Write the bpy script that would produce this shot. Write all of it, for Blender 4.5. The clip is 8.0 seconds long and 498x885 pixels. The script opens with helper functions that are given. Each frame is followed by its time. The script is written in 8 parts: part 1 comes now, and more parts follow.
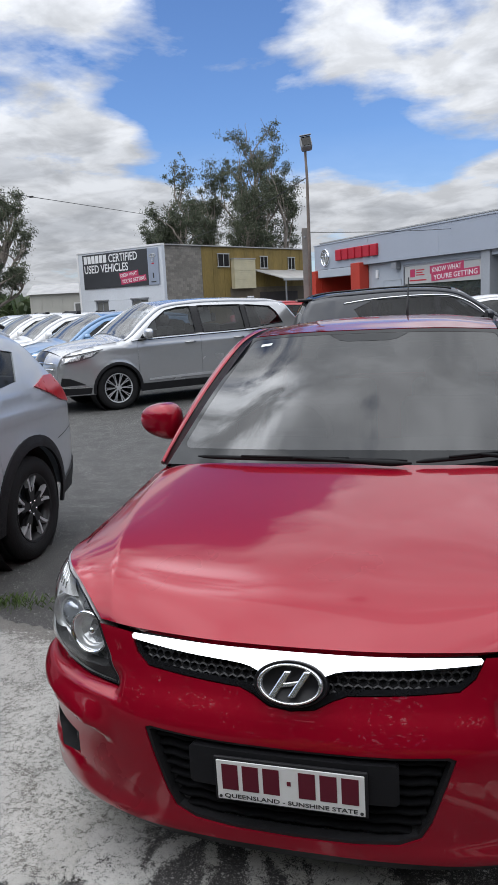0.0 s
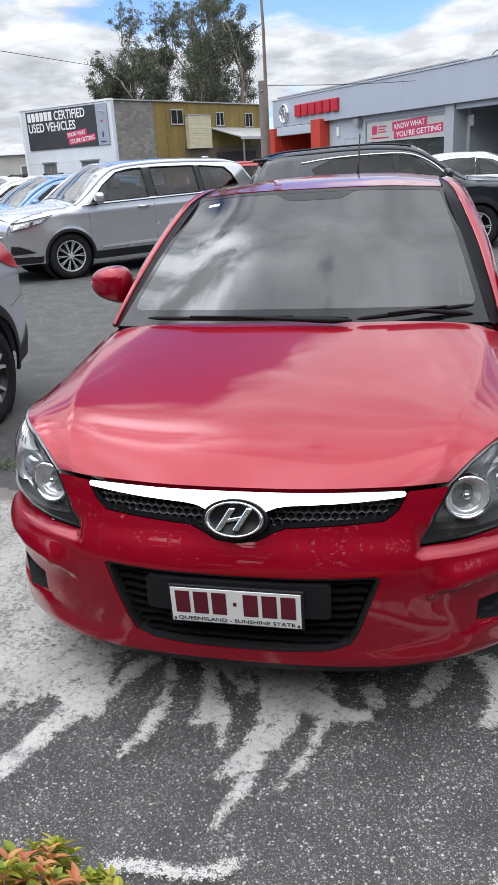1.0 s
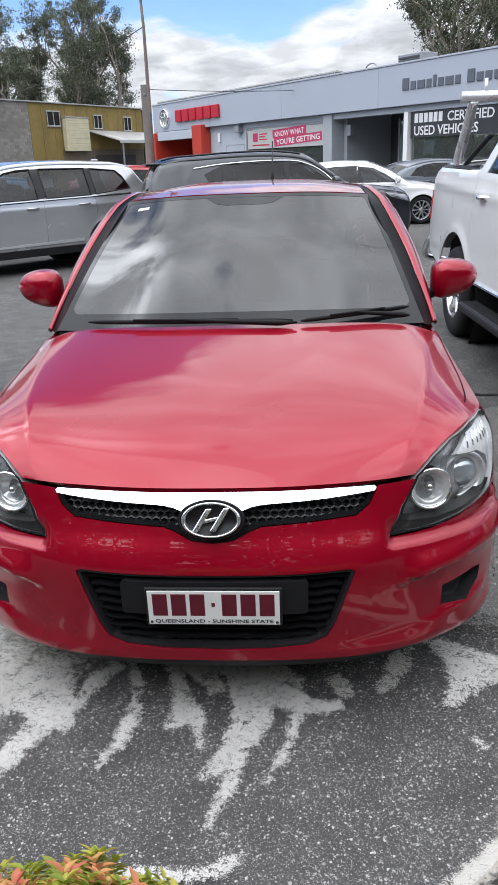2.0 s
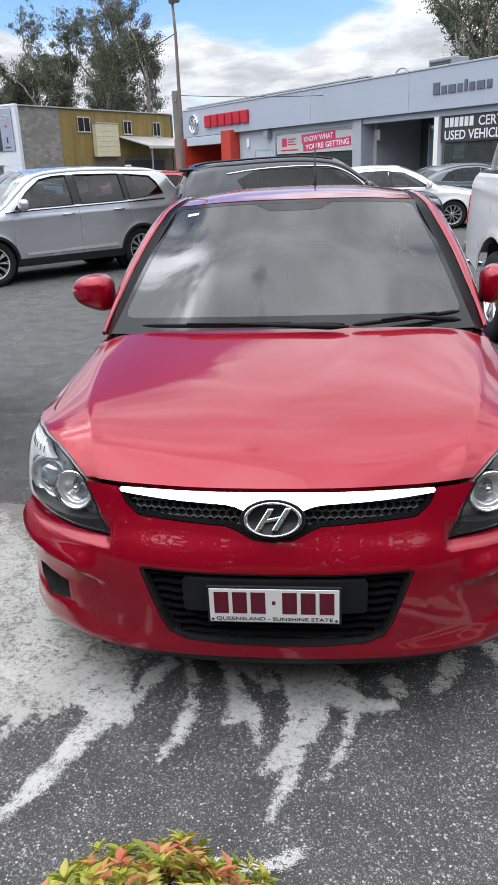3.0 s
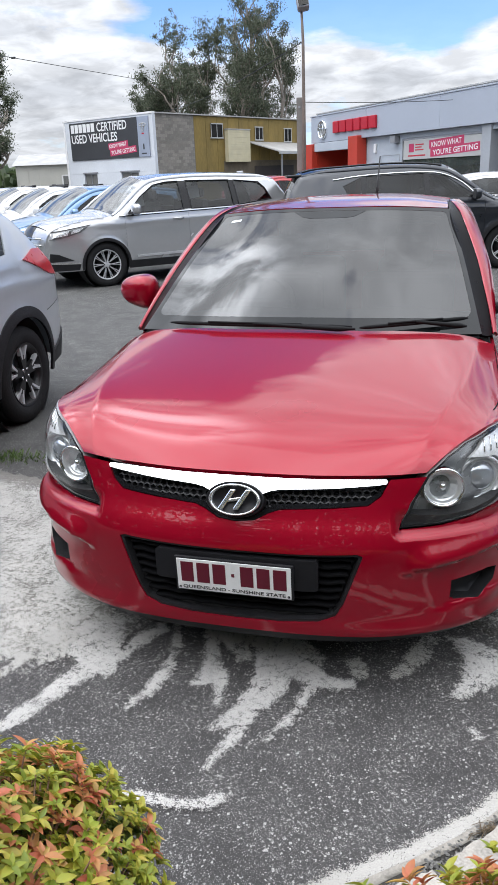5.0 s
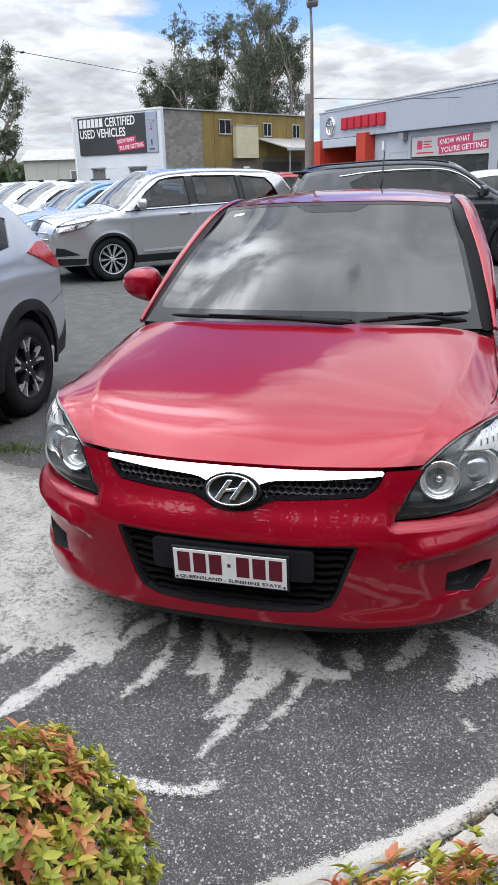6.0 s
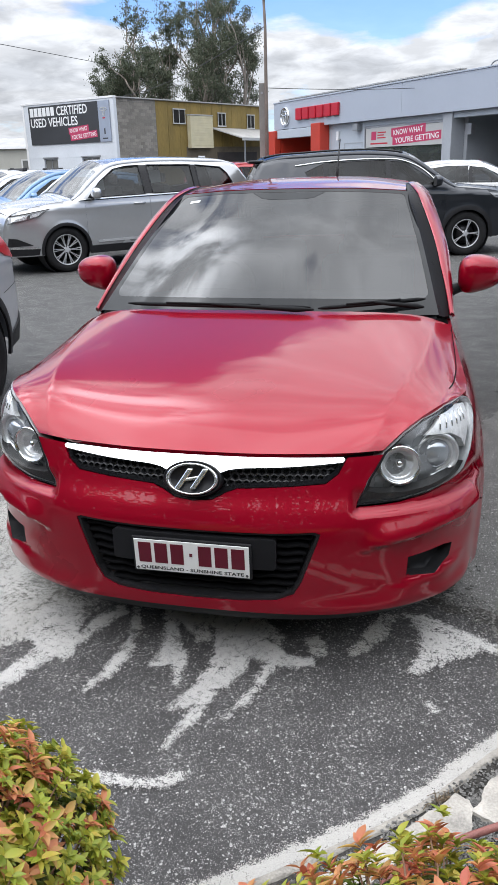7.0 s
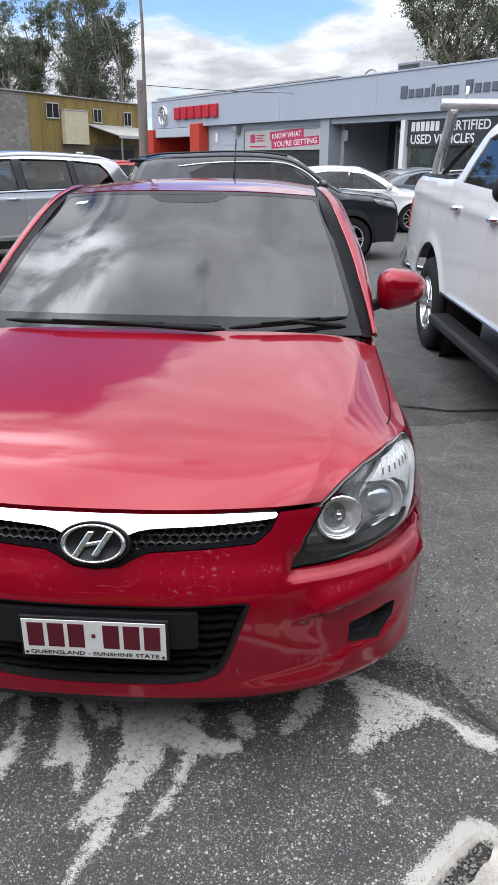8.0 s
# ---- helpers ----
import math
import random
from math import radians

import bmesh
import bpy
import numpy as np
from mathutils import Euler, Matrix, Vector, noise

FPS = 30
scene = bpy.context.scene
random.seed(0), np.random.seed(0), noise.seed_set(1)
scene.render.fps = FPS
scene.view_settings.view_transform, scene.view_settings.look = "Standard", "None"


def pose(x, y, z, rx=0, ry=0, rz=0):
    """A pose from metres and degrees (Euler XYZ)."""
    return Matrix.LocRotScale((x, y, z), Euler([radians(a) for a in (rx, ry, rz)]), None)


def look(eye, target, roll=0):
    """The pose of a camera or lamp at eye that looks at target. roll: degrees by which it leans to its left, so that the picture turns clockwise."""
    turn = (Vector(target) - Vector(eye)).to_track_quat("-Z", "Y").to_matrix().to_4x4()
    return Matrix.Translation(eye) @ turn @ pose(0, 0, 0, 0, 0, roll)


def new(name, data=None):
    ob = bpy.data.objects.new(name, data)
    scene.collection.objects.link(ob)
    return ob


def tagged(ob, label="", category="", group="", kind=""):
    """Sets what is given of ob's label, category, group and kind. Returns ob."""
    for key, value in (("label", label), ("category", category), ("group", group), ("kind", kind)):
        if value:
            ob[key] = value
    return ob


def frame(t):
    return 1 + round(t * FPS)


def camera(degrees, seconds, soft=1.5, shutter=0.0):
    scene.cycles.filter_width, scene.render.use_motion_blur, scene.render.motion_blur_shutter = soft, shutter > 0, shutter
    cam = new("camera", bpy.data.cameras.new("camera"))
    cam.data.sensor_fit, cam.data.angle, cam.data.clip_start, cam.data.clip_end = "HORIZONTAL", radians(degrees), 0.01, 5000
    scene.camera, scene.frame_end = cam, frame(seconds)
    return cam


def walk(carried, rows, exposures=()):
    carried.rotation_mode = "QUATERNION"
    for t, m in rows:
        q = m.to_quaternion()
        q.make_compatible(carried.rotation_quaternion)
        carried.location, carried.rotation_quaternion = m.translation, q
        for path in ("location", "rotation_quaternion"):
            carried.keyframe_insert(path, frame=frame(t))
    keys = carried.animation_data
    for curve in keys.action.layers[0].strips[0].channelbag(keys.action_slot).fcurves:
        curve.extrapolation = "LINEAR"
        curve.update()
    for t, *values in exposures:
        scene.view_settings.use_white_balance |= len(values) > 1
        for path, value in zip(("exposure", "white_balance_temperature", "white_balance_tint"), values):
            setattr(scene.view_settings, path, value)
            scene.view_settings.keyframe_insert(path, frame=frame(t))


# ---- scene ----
cam = camera(36.3, 8.0)
PATH = [
    (0, (0.403, -1.648, 1.619), (-0.132, 0.244, 1.254), -2.8),
    (0.5, (0.491, -1.712, 1.612), (0.002, 0.136, 1.024), -4.8),
    (1, (0.488, -1.775, 1.605), (0.053, 0.049, 0.909), -3.4),
    (1.2, (0.457, -1.777, 1.604), (0.11, 0.054, 0.878), -4.0),
    (2.3, (0.215, -1.878, 1.616), (0.091, -0.001, 0.938), -1.7),
    (2.5, (0.205, -1.898, 1.609), (0.066, -0.018, 0.939), -1.8),
    (3, (0.152, -1.887, 1.624), (-0.052, -0.019, 0.939), -2.3),
    (3.5, (0.16, -1.884, 1.621), (-0.096, -0.03, 0.916), -3.0),
    (4, (0.33, -1.909, 1.647), (0.037, -0.063, 0.935), -3.0),
    (4.5, (0.555, -1.968, 1.648), (0.214, -0.125, 0.949), -2.8),
    (5, (0.635, -2.026, 1.63), (0.124, -0.209, 0.967), -2.2),
    (5.2, (0.648, -2.028, 1.63), (0.096, -0.223, 0.966), -2.0),
    (6.5, (0.665, -2.038, 1.606), (0.18, -0.22, 0.927), -1.7),
    (7, (0.657, -2.021, 1.597), (0.237, -0.192, 0.903), -1.6),
    (7.5, (0.61, -1.838, 1.559), (0.323, 0.015, 0.863), -0.7),
    (8, (0.494, -1.634, 1.591), (0.378, 0.238, 0.896), 0.5),
]
walk(cam, [(t, look(eye, target, roll)) for t, eye, target, roll in PATH],
     [(0, -0.38), (0.5, -0.09), (1, 0.09), (2.3, 0.14), (8, 0.14)])

# ---- world, sun and exposure ----
SUN_EL, SUN_AZ = 56.0, 228.0
world = bpy.data.worlds.new("world")
scene.world = world
world.use_nodes = True
wn, wl = world.node_tree.nodes, world.node_tree.links
wn.clear()


def wnode(kind, **kw):
    n = wn.new(kind)
    for k, v in kw.items():
        n.inputs[k].default_value = v
    return n


sky = wn.new("ShaderNodeTexSky")
sky.sky_type = "NISHITA"
sky.sun_disc = False
sky.sun_elevation, sky.sun_rotation = radians(SUN_EL), radians(SUN_AZ)
sky.air_density, sky.dust_density, sky.ozone_density = 1.0, 0.1, 4.0
coords = wn.new("ShaderNodeTexCoord")
split = wn.new("ShaderNodeSeparateXYZ")
wl.new(coords.outputs["Generated"], split.inputs[0])


def wmath(op, a, b=None):
    n = wn.new("ShaderNodeMath")
    n.operation = op
    for i, v in enumerate((a, b)):
        if v is None:
            continue
        if isinstance(v, (int, float)):
            n.inputs[i].default_value = v
        else:
            wl.new(v, n.inputs[i])
    return n.outputs[0]


# clouds on a flat layer: the direction is divided by its height
high = wmath("ADD", wmath("ABSOLUTE", split.outputs[2]), 0.20)
flat = wn.new("ShaderNodeCombineXYZ")
wl.new(wmath("DIVIDE", split.outputs[0], high), flat.inputs[0])
wl.new(wmath("DIVIDE", split.outputs[1], high), flat.inputs[1])
flat.inputs[2].default_value = 0.37
shift = wn.new("ShaderNodeVectorMath")
shift.operation = "ADD"
wl.new(flat.outputs[0], shift.inputs[0])
shift.inputs[1].default_value = (3.10, 1.70, 0.0)
cloud = wnode("ShaderNodeTexNoise", Scale=1.5, Detail=9.0, Roughness=0.55, Distortion=0.15)
wl.new(shift.outputs[0], cloud.inputs["Vector"])
cover = wn.new("ShaderNodeValToRGB")
cover.color_ramp.elements[0].position, cover.color_ramp.elements[0].color = 0.465, (0, 0, 0, 1)
cover.color_ramp.elements[1].position, cover.color_ramp.elements[1].color = 0.575, (1, 1, 1, 1)
# a bank of cloud lies behind the camera, broken blue ahead
bank = wmath("ADD", cloud.outputs["Fac"], wmath("MULTIPLY", wmath("MINIMUM", split.outputs[1], 0.0), -0.12))


def rise(value, lo, hi, a, b):
    n = wn.new("ShaderNodeMapRange")
    n.interpolation_type = "SMOOTHSTEP"
    for k, v in (("From Min", lo), ("From Max", hi), ("To Min", a), ("To Max", b)):
        n.inputs[k].default_value = v
    wl.new(value, n.inputs["Value"])
    return n.outputs[0]


# the cover thickens towards the horizon and overhead, and gathers in a few heaps
bank = wmath("ADD", bank, rise(split.outputs[2], 0.06, 0.17, 0.17, 0.0))
bank = wmath("ADD", bank, rise(split.outputs[2], 0.36, 0.72, 0.0, 0.20))
for azimuth, height, width, gain in ((-30, 18, 8, 0.11), (-27, 8.5, 8, 0.12), (-42, 12, 11, 0.12), (4, 14, 9, 0.15), (-16, 15, 10, -0.13), (-16, 27, 11, -0.20),
                                     (-8, 11, 5, -0.06), (-22, 37, 10, -0.20), (8, 33, 17, 0.17), (-6, 46, 15, 0.12), (-46, 54, 9, 0.06), (-34, 42, 12, -0.11)):
    a_, e_ = radians(azimuth), radians(height)
    toward = wn.new("ShaderNodeVectorMath")
    toward.operation = "DOT_PRODUCT"
    wl.new(coords.outputs["Generated"], toward.inputs[0])
    toward.inputs[1].default_value = (math.sin(a_) * math.cos(e_), math.cos(a_) * math.cos(e_), math.sin(e_))
    bank = wmath("ADD", bank, rise(toward.outputs["Value"], math.cos(radians(width)), 1.0, 0.0, gain))
# high up the cover is torn into folds
folds = wnode("ShaderNodeTexNoise", Scale=5.5, Detail=6.0, Roughness=0.58, Distortion=0.4)
wl.new(shift.outputs[0], folds.inputs["Vector"])
bank = wmath("ADD", bank, wmath("MULTIPLY", wmath("SUBTRACT", folds.outputs["Fac"], 0.5), rise(split.outputs[2], 0.40, 0.52, 0.0, 0.38)))
wl.new(bank, cover.inputs[0])
# towards the horizon the clouds close up
low = wn.new("ShaderNodeMapRange")
low.inputs["From Min"].default_value, low.inputs["From Max"].default_value = 0.02, 0.20
low.inputs["To Min"].default_value, low.inputs["To Max"].default_value = 0.35, 0.0
wl.new(split.outputs[2], low.inputs["Value"])
amount = wmath("MAXIMUM", cover.outputs[0], low.outputs[0])
shade_noise = wnode("ShaderNodeTexNoise", Scale=3.6, Detail=5.0, Roughness=0.52, Distortion=0.15)
wl.new(shift.outputs[0], shade_noise.inputs["Vector"])
tone = wn.new("ShaderNodeValToRGB")
tone.color_ramp.elements[0].position, tone.color_ramp.elements[0].color = 0.38, (4.9, 5.15, 5.6, 1)
tone.color_ramp.elements[1].position, tone.color_ramp.elements[1].color = 0.56, (6.65, 6.9, 7.35, 1)
wl.new(shade_noise.outputs["Fac"], tone.inputs[0])
blend = wn.new("ShaderNodeMix")
blend.data_type = "RGBA"
wl.new(amount, blend.inputs["Factor"])
deep = wn.new("ShaderNodeVectorMath")
deep.operation = "MULTIPLY"
deep.inputs[1].default_value = (1.06, 1.26, 1.62)
wl.new(sky.outputs[0], deep.inputs[0])
wl.new(deep.outputs[0], blend.inputs["A"])
# thin cloud overhead lets more of the sun through than the deep banks low down
lift = wn.new("ShaderNodeVectorMath")
lift.operation = "SCALE"
wl.new(tone.outputs[0], lift.inputs[0])
# and the cover glows round the veiled sun
glow = wn.new("ShaderNodeVectorMath")
glow.operation = "DOT_PRODUCT"
wl.new(coords.outputs["Generated"], glow.inputs[0])
glow.inputs[1].default_value = (math.sin(radians(SUN_AZ)) * math.cos(radians(SUN_EL)), math.cos(radians(SUN_AZ)) * math.cos(radians(SUN_EL)), math.sin(radians(SUN_EL)))
veil_light = wmath("ADD", wmath("MULTIPLY", wmath("ABSOLUTE", split.outputs[2]), 2.2), rise(glow.outputs["Value"], 0.30, 0.95, 0.80, 1.6))
# a heap of sunlit cloud high over the far yard
heap = wn.new("ShaderNodeVectorMath")
heap.operation = "DOT_PRODUCT"
wl.new(coords.outputs["Generated"], heap.inputs[0])
heap.inputs[1].default_value = (math.sin(radians(-45)) * math.cos(radians(54)), math.cos(radians(-45)) * math.cos(radians(54)), math.sin(radians(54)))
lit = wmath("MULTIPLY", rise(heap.outputs["Value"], math.cos(radians(13)), math.cos(radians(4)), 0.0, 4.6), rise(folds.outputs["Fac"], 0.36, 0.56, 0.05, 1.0))
veil_light = wmath("MULTIPLY", wmath("ADD", veil_light, lit), rise(folds.outputs["Fac"], 0.34, 0.66, 0.86, 1.14))
wl.new(veil_light, lift.inputs["Scale"])
wl.new(lift.outputs[0], blend.inputs["B"])
back = wnode("ShaderNodeBackground", Strength=0.118)
wl.new(blend.outputs["Result"], back.inputs["Color"])
wout = wn.new("ShaderNodeOutputWorld")
wl.new(back.outputs[0], wout.inputs[0])

sun = new("sun", bpy.data.lights.new("sun", "SUN"))
sun.data.energy, sun.data.angle, sun.data.color = 1.1, radians(80), (1.0, 0.98, 0.96)
az, el = radians(SUN_AZ), radians(SUN_EL)
sun.matrix_world = look((0, 0, 30), Vector((0, 0, 30)) - Vector((math.sin(az) * math.cos(el), math.cos(az) * math.cos(el), math.sin(el))))
scene.view_settings.exposure = 0.0


# ---- materials ----
def material(name, base, rough=0.5, metal=0.0, coat=0.0, vary=0.0, scale=8.0, bump=0.0, bump_scale=60.0, second=None, spec=None, island=0.0, streak=None, coat_ior=1.58):
    """A surface with colour variation at two scales, a fine relief and an optional coat."""
    m = bpy.data.materials.new(name)
    m.use_nodes = True
    n, l = m.node_tree.nodes, m.node_tree.links
    p = n["Principled BSDF"]
    p.inputs["Base Color"].default_value = (*base, 1)
    p.inputs["Roughness"].default_value = rough
    p.inputs["Metallic"].default_value = metal
    p.inputs["Coat Weight"].default_value = coat
    p.inputs["Coat Roughness"].default_value = 0.015
    p.inputs["Coat IOR"].default_value = coat_ior
    if spec is not None:
        p.inputs["Specular IOR Level"].default_value = spec
    tc = n.new("ShaderNodeTexCoord")
    if vary or second:
        where = tc.outputs["Object"]
        if streak:
            mp = n.new("ShaderNodeMapping")
            mp.inputs["Scale"].default_value = streak
            l.new(where, mp.inputs["Vector"])
            where = mp.outputs[0]
        big = n.new("ShaderNodeTexNoise")
        big.inputs["Scale"].default_value, big.inputs["Detail"].default_value = scale, 5.0
        l.new(where, big.inputs["Vector"])
        fine = n.new("ShaderNodeTexNoise")
        fine.inputs["Scale"].default_value, fine.inputs["Detail"].default_value = scale * 13, 3.0
        l.new(where, fine.inputs["Vector"])
        mixed = n.new("ShaderNodeMix")
        mixed.inputs["Factor"].default_value = 0.35
        l.new(big.outputs["Fac"], mixed.inputs["A"])
        l.new(fine.outputs["Fac"], mixed.inputs["B"])
        ramp = n.new("ShaderNodeValToRGB")
        ramp.color_ramp.elements[0].position, ramp.color_ramp.elements[1].position = 0.32, 0.68
        other = second or [c * (1 - vary) for c in base]
        ramp.color_ramp.elements[0].color = (*other, 1)
        ramp.color_ramp.elements[1].color = (*[min(1, c * (1 + vary * 0.5)) for c in base], 1)
        l.new(mixed.outputs["Result"], ramp.inputs[0])
        colour = ramp.outputs[0]
        if island:
            info = n.new("ShaderNodeObjectInfo")
            geo = n.new("ShaderNodeNewGeometry")
            add = n.new("ShaderNodeMath")
            add.operation = "ADD"
            l.new(info.outputs["Random"], add.inputs[0])
            l.new(geo.outputs["Random Per Island"], add.inputs[1])
            fr = n.new("ShaderNodeMath")
            fr.operation = "FRACT"
            l.new(add.outputs[0], fr.inputs[0])
            rg = n.new("ShaderNodeMapRange")
            rg.inputs["To Min"].default_value, rg.inputs["To Max"].default_value = 1 - island, 1 + island
            l.new(fr.outputs[0], rg.inputs["Value"])
            mul = n.new("ShaderNodeVectorMath")
            mul.operation = "SCALE"
            l.new(colour, mul.inputs[0])
            l.new(rg.outputs[0], mul.inputs["Scale"])
            colour = mul.outputs[0]
        l.new(colour, p.inputs["Base Color"])
        rr = n.new("ShaderNodeMapRange")
        rr.inputs["To Min"].default_value, rr.inputs["To Max"].default_value = max(0.02, rough - 0.12 * min(1, rough * 2)), min(1, rough + 0.1 * min(1, rough * 2))
        l.new(big.outputs["Fac"], rr.inputs["Value"])
        l.new(rr.outputs[0], p.inputs["Roughness"])
    if bump:
        bn = n.new("ShaderNodeTexNoise")
        bn.inputs["Scale"].default_value, bn.inputs["Detail"].default_value = bump_scale, 4.0
        l.new(tc.outputs["Object"], bn.inputs["Vector"])
        b = n.new("ShaderNodeBump")
        b.inputs["Strength"].default_value, b.inputs["Distance"].default_value = bump, 0.02
        l.new(bn.outputs["Fac"], b.inputs["Height"])
        l.new(b.outputs[0], p.inputs["Normal"])
    return m


def glass(name, tint, gloss=1.0, haze=0.0, ior=1.7):
    """A tinted pane: clear to what is behind it, with a mirror sheen that grows at grazing angles."""
    m = bpy.data.materials.new(name)
    m.use_nodes = True
    n, l = m.node_tree.nodes, m.node_tree.links
    n.clear()
    out = n.new("ShaderNodeOutputMaterial")
    clear = n.new("ShaderNodeBsdfTransparent")
    clear.inputs["Color"].default_value = (*tint, 1)
    sheen = n.new("ShaderNodeBsdfGlossy")
    sheen.inputs["Roughness"].default_value = 0.0
    sheen.inputs["Color"].default_value = (gloss, gloss, gloss, 1)
    facing = n.new("ShaderNodeLayerWeight")
    facing.inputs["Blend"].default_value = 0.5
    steep = n.new("ShaderNodeMath")
    steep.operation = "POWER"
    steep.inputs[1].default_value = 5.0
    l.new(facing.outputs["Facing"], steep.inputs[0])
    fres = n.new("ShaderNodeMapRange")
    fres.inputs["To Min"].default_value = ((ior - 1) / (ior + 1)) ** 2
    l.new(steep.outputs[0], fres.inputs["Value"])
    mix = n.new("ShaderNodeMixShader")
    l.new(fres.outputs[0], mix.inputs[0])
    # pale film that paints reflected-sky haze into windscreens and shop panes
    film = n.new("ShaderNodeBsdfDiffuse")
    film.inputs["Color"].default_value = (0.62, 0.63, 0.63, 1)
    veil = n.new("ShaderNodeMixShader")
    tc = n.new("ShaderNodeTexCoord")
    spots = n.new("ShaderNodeTexNoise")
    spots.inputs["Scale"].default_value, spots.inputs["Detail"].default_value = 3.0, 6.0
    l.new(tc.outputs["Object"], spots.inputs["Vector"])
    amount = n.new("ShaderNodeMapRange")
    amount.inputs["To Min"].default_value, amount.inputs["To Max"].default_value = haze * 0.7, haze * 1.3
    l.new(spots.outputs["Fac"], amount.inputs["Value"])
    l.new(amount.outputs[0], veil.inputs[0])
    l.new(clear.outputs[0], veil.inputs[1])
    l.new(film.outputs[0], veil.inputs[2])
    l.new(veil.outputs[0] if haze else clear.outputs[0], mix.inputs[1])
    l.new(sheen.outputs[0], mix.inputs[2])
    l.new(mix.outputs[0], out.inputs[0])
    return m


M = {}
M["red_paint"] = material("red_paint", (0.29, 0.0012, 0.015), 0.30, 0.30, 1.0, vary=0.05, scale=1.5, spec=0.1, coat_ior=1.47)
M["silver_paint"] = material("silver_paint", (0.50, 0.51, 0.525), 0.26, 0.6, 1.0, vary=0.05, scale=1.5)
M["grey_paint"] = material("grey_paint", (0.50, 0.53, 0.57), 0.34, 0.4, 1.0, vary=0.05, scale=1.5)
M["dark_paint"] = material("dark_paint", (0.022, 0.025, 0.032), 0.30, 0.5, 1.0, vary=0.06, scale=1.5, coat_ior=1.42)
M["steel_paint"] = material("steel_paint", (0.11, 0.125, 0.15), 0.30, 0.6, 1.0, vary=0.06, scale=1.5)
M["white_paint"] = material("white_paint", (0.80, 0.80, 0.80), 0.30, 0.0, 1.0, vary=0.03, scale=1.5)
M["blue_paint"] = material("blue_paint", (0.12, 0.24, 0.42), 0.30, 0.4, 1.0, vary=0.05, scale=1.5)
M["bright_red_paint"] = material("bright_red_paint", (0.45, 0.02, 0.025), 0.32, 0.0, 1.0, vary=0.05, scale=1.5)
M["black_plastic"] = material("black_plastic", (0.018, 0.018, 0.020), 0.55, spec=0.25, vary=0.25, scale=9, bump=0.15, bump_scale=300)
M["gloss_black"] = material("gloss_black", (0.010, 0.010, 0.012), 0.18, spec=0.35, vary=0.2, scale=6)
M["dark_inside"] = material("dark_inside", (0.035, 0.036, 0.038), 0.8, vary=0.3, scale=5, bump=0.2, bump_scale=120)
M["seat_cloth"] = material("seat_cloth", (0.16, 0.16, 0.165), 0.9, vary=0.2, scale=10, bump=0.3, bump_scale=400)
M["dash_grey"] = material("dash_grey", (0.10, 0.10, 0.105), 0.75, vary=0.15, scale=8, bump=0.25, bump_scale=300)
M["rubber"] = material("rubber", (0.016, 0.016, 0.017), 0.75, spec=0.25, vary=0.35, scale=14, bump=0.3, bump_scale=90)
M["alloy"] = material("alloy", (0.62, 0.63, 0.65), 0.28, 0.9, vary=0.08, scale=9)
M["dark_alloy"] = material("dark_alloy", (0.03, 0.03, 0.032), 0.35, 0.4, vary=0.2, scale=9)
M["chrome"] = material("chrome", (0.86, 0.87, 0.88), 0.06, 1.0, vary=0.03, scale=6)
M["stainless"] = material("stainless", (0.72, 0.73, 0.74), 0.16, 1.0, vary=0.06, scale=6)
M["lamp_red"] = material("lamp_red", (0.48, 0.004, 0.014), 0.3, coat=0.25, vary=0.15, scale=20)
M["reflector"] = material("reflector", (0.88, 0.89, 0.91), 0.28, 0.5, vary=0.08, scale=25)
M["glass_wind"] = glass("glass_wind", (0.12, 0.127, 0.126), 1.0, 0.0, 1.84)
M["glass_side"] = glass("glass_side", (0.25, 0.27, 0.27), 0.9, 0.0, 1.5)
M["glass_screen"] = glass("glass_screen", (0.45, 0.48, 0.48), 1.0, 0.10, 2.1)
M["glass_suv"] = glass("glass_suv", (0.36, 0.385, 0.385), 0.9, 0.0, 1.6)
M["glass_dark"] = glass("glass_dark", (0.10, 0.105, 0.11), 0.9, 0.0, 1.45)
M["glass_lamp"] = glass("glass_lamp", (0.96, 0.97, 0.97), 0.9, 0.0, 1.45)
M["glass_shop"] = glass("glass_shop", (0.30, 0.40, 0.41), 0.9, 0.08, 2.4)
M["mirror_glass"] = material("mirror_glass", (0.85, 0.87, 0.88), 0.02, 1.0)
M["plate_white"] = material("plate_white", (0.80, 0.80, 0.79), 0.35, vary=0.05, scale=20)
M["maroon"] = material("maroon", (0.12, 0.006, 0.02), 0.4, vary=0.1, scale=20)
M["ink_black"] = material("ink_black", (0.012, 0.012, 0.013), 0.5)
M["sticker_white"] = material("sticker_white", (0.75, 0.77, 0.77), 0.5, vary=0.1, scale=40)


# ---- modelling tools ----
def part(name, bm, mat, parent, label="", smooth=False):
    """Links a bmesh as one mesh object under a thing or a part."""
    me = bpy.data.meshes.new(name)
    bm.to_mesh(me)
    bm.free()
    return settle(name, me, mat, parent, label, smooth)


def settle(name, me, mat, parent, label="", smooth=False):
    for m in mat if isinstance(mat, (list, tuple)) else (mat,):
        me.materials.append(m)
    if smooth:
        me.polygons.foreach_set("use_smooth", [True] * len(me.polygons))
    ob = new(name, me)
    if parent is not None:
        ob.parent = parent
    if label:
        ob["label"] = label
    return ob


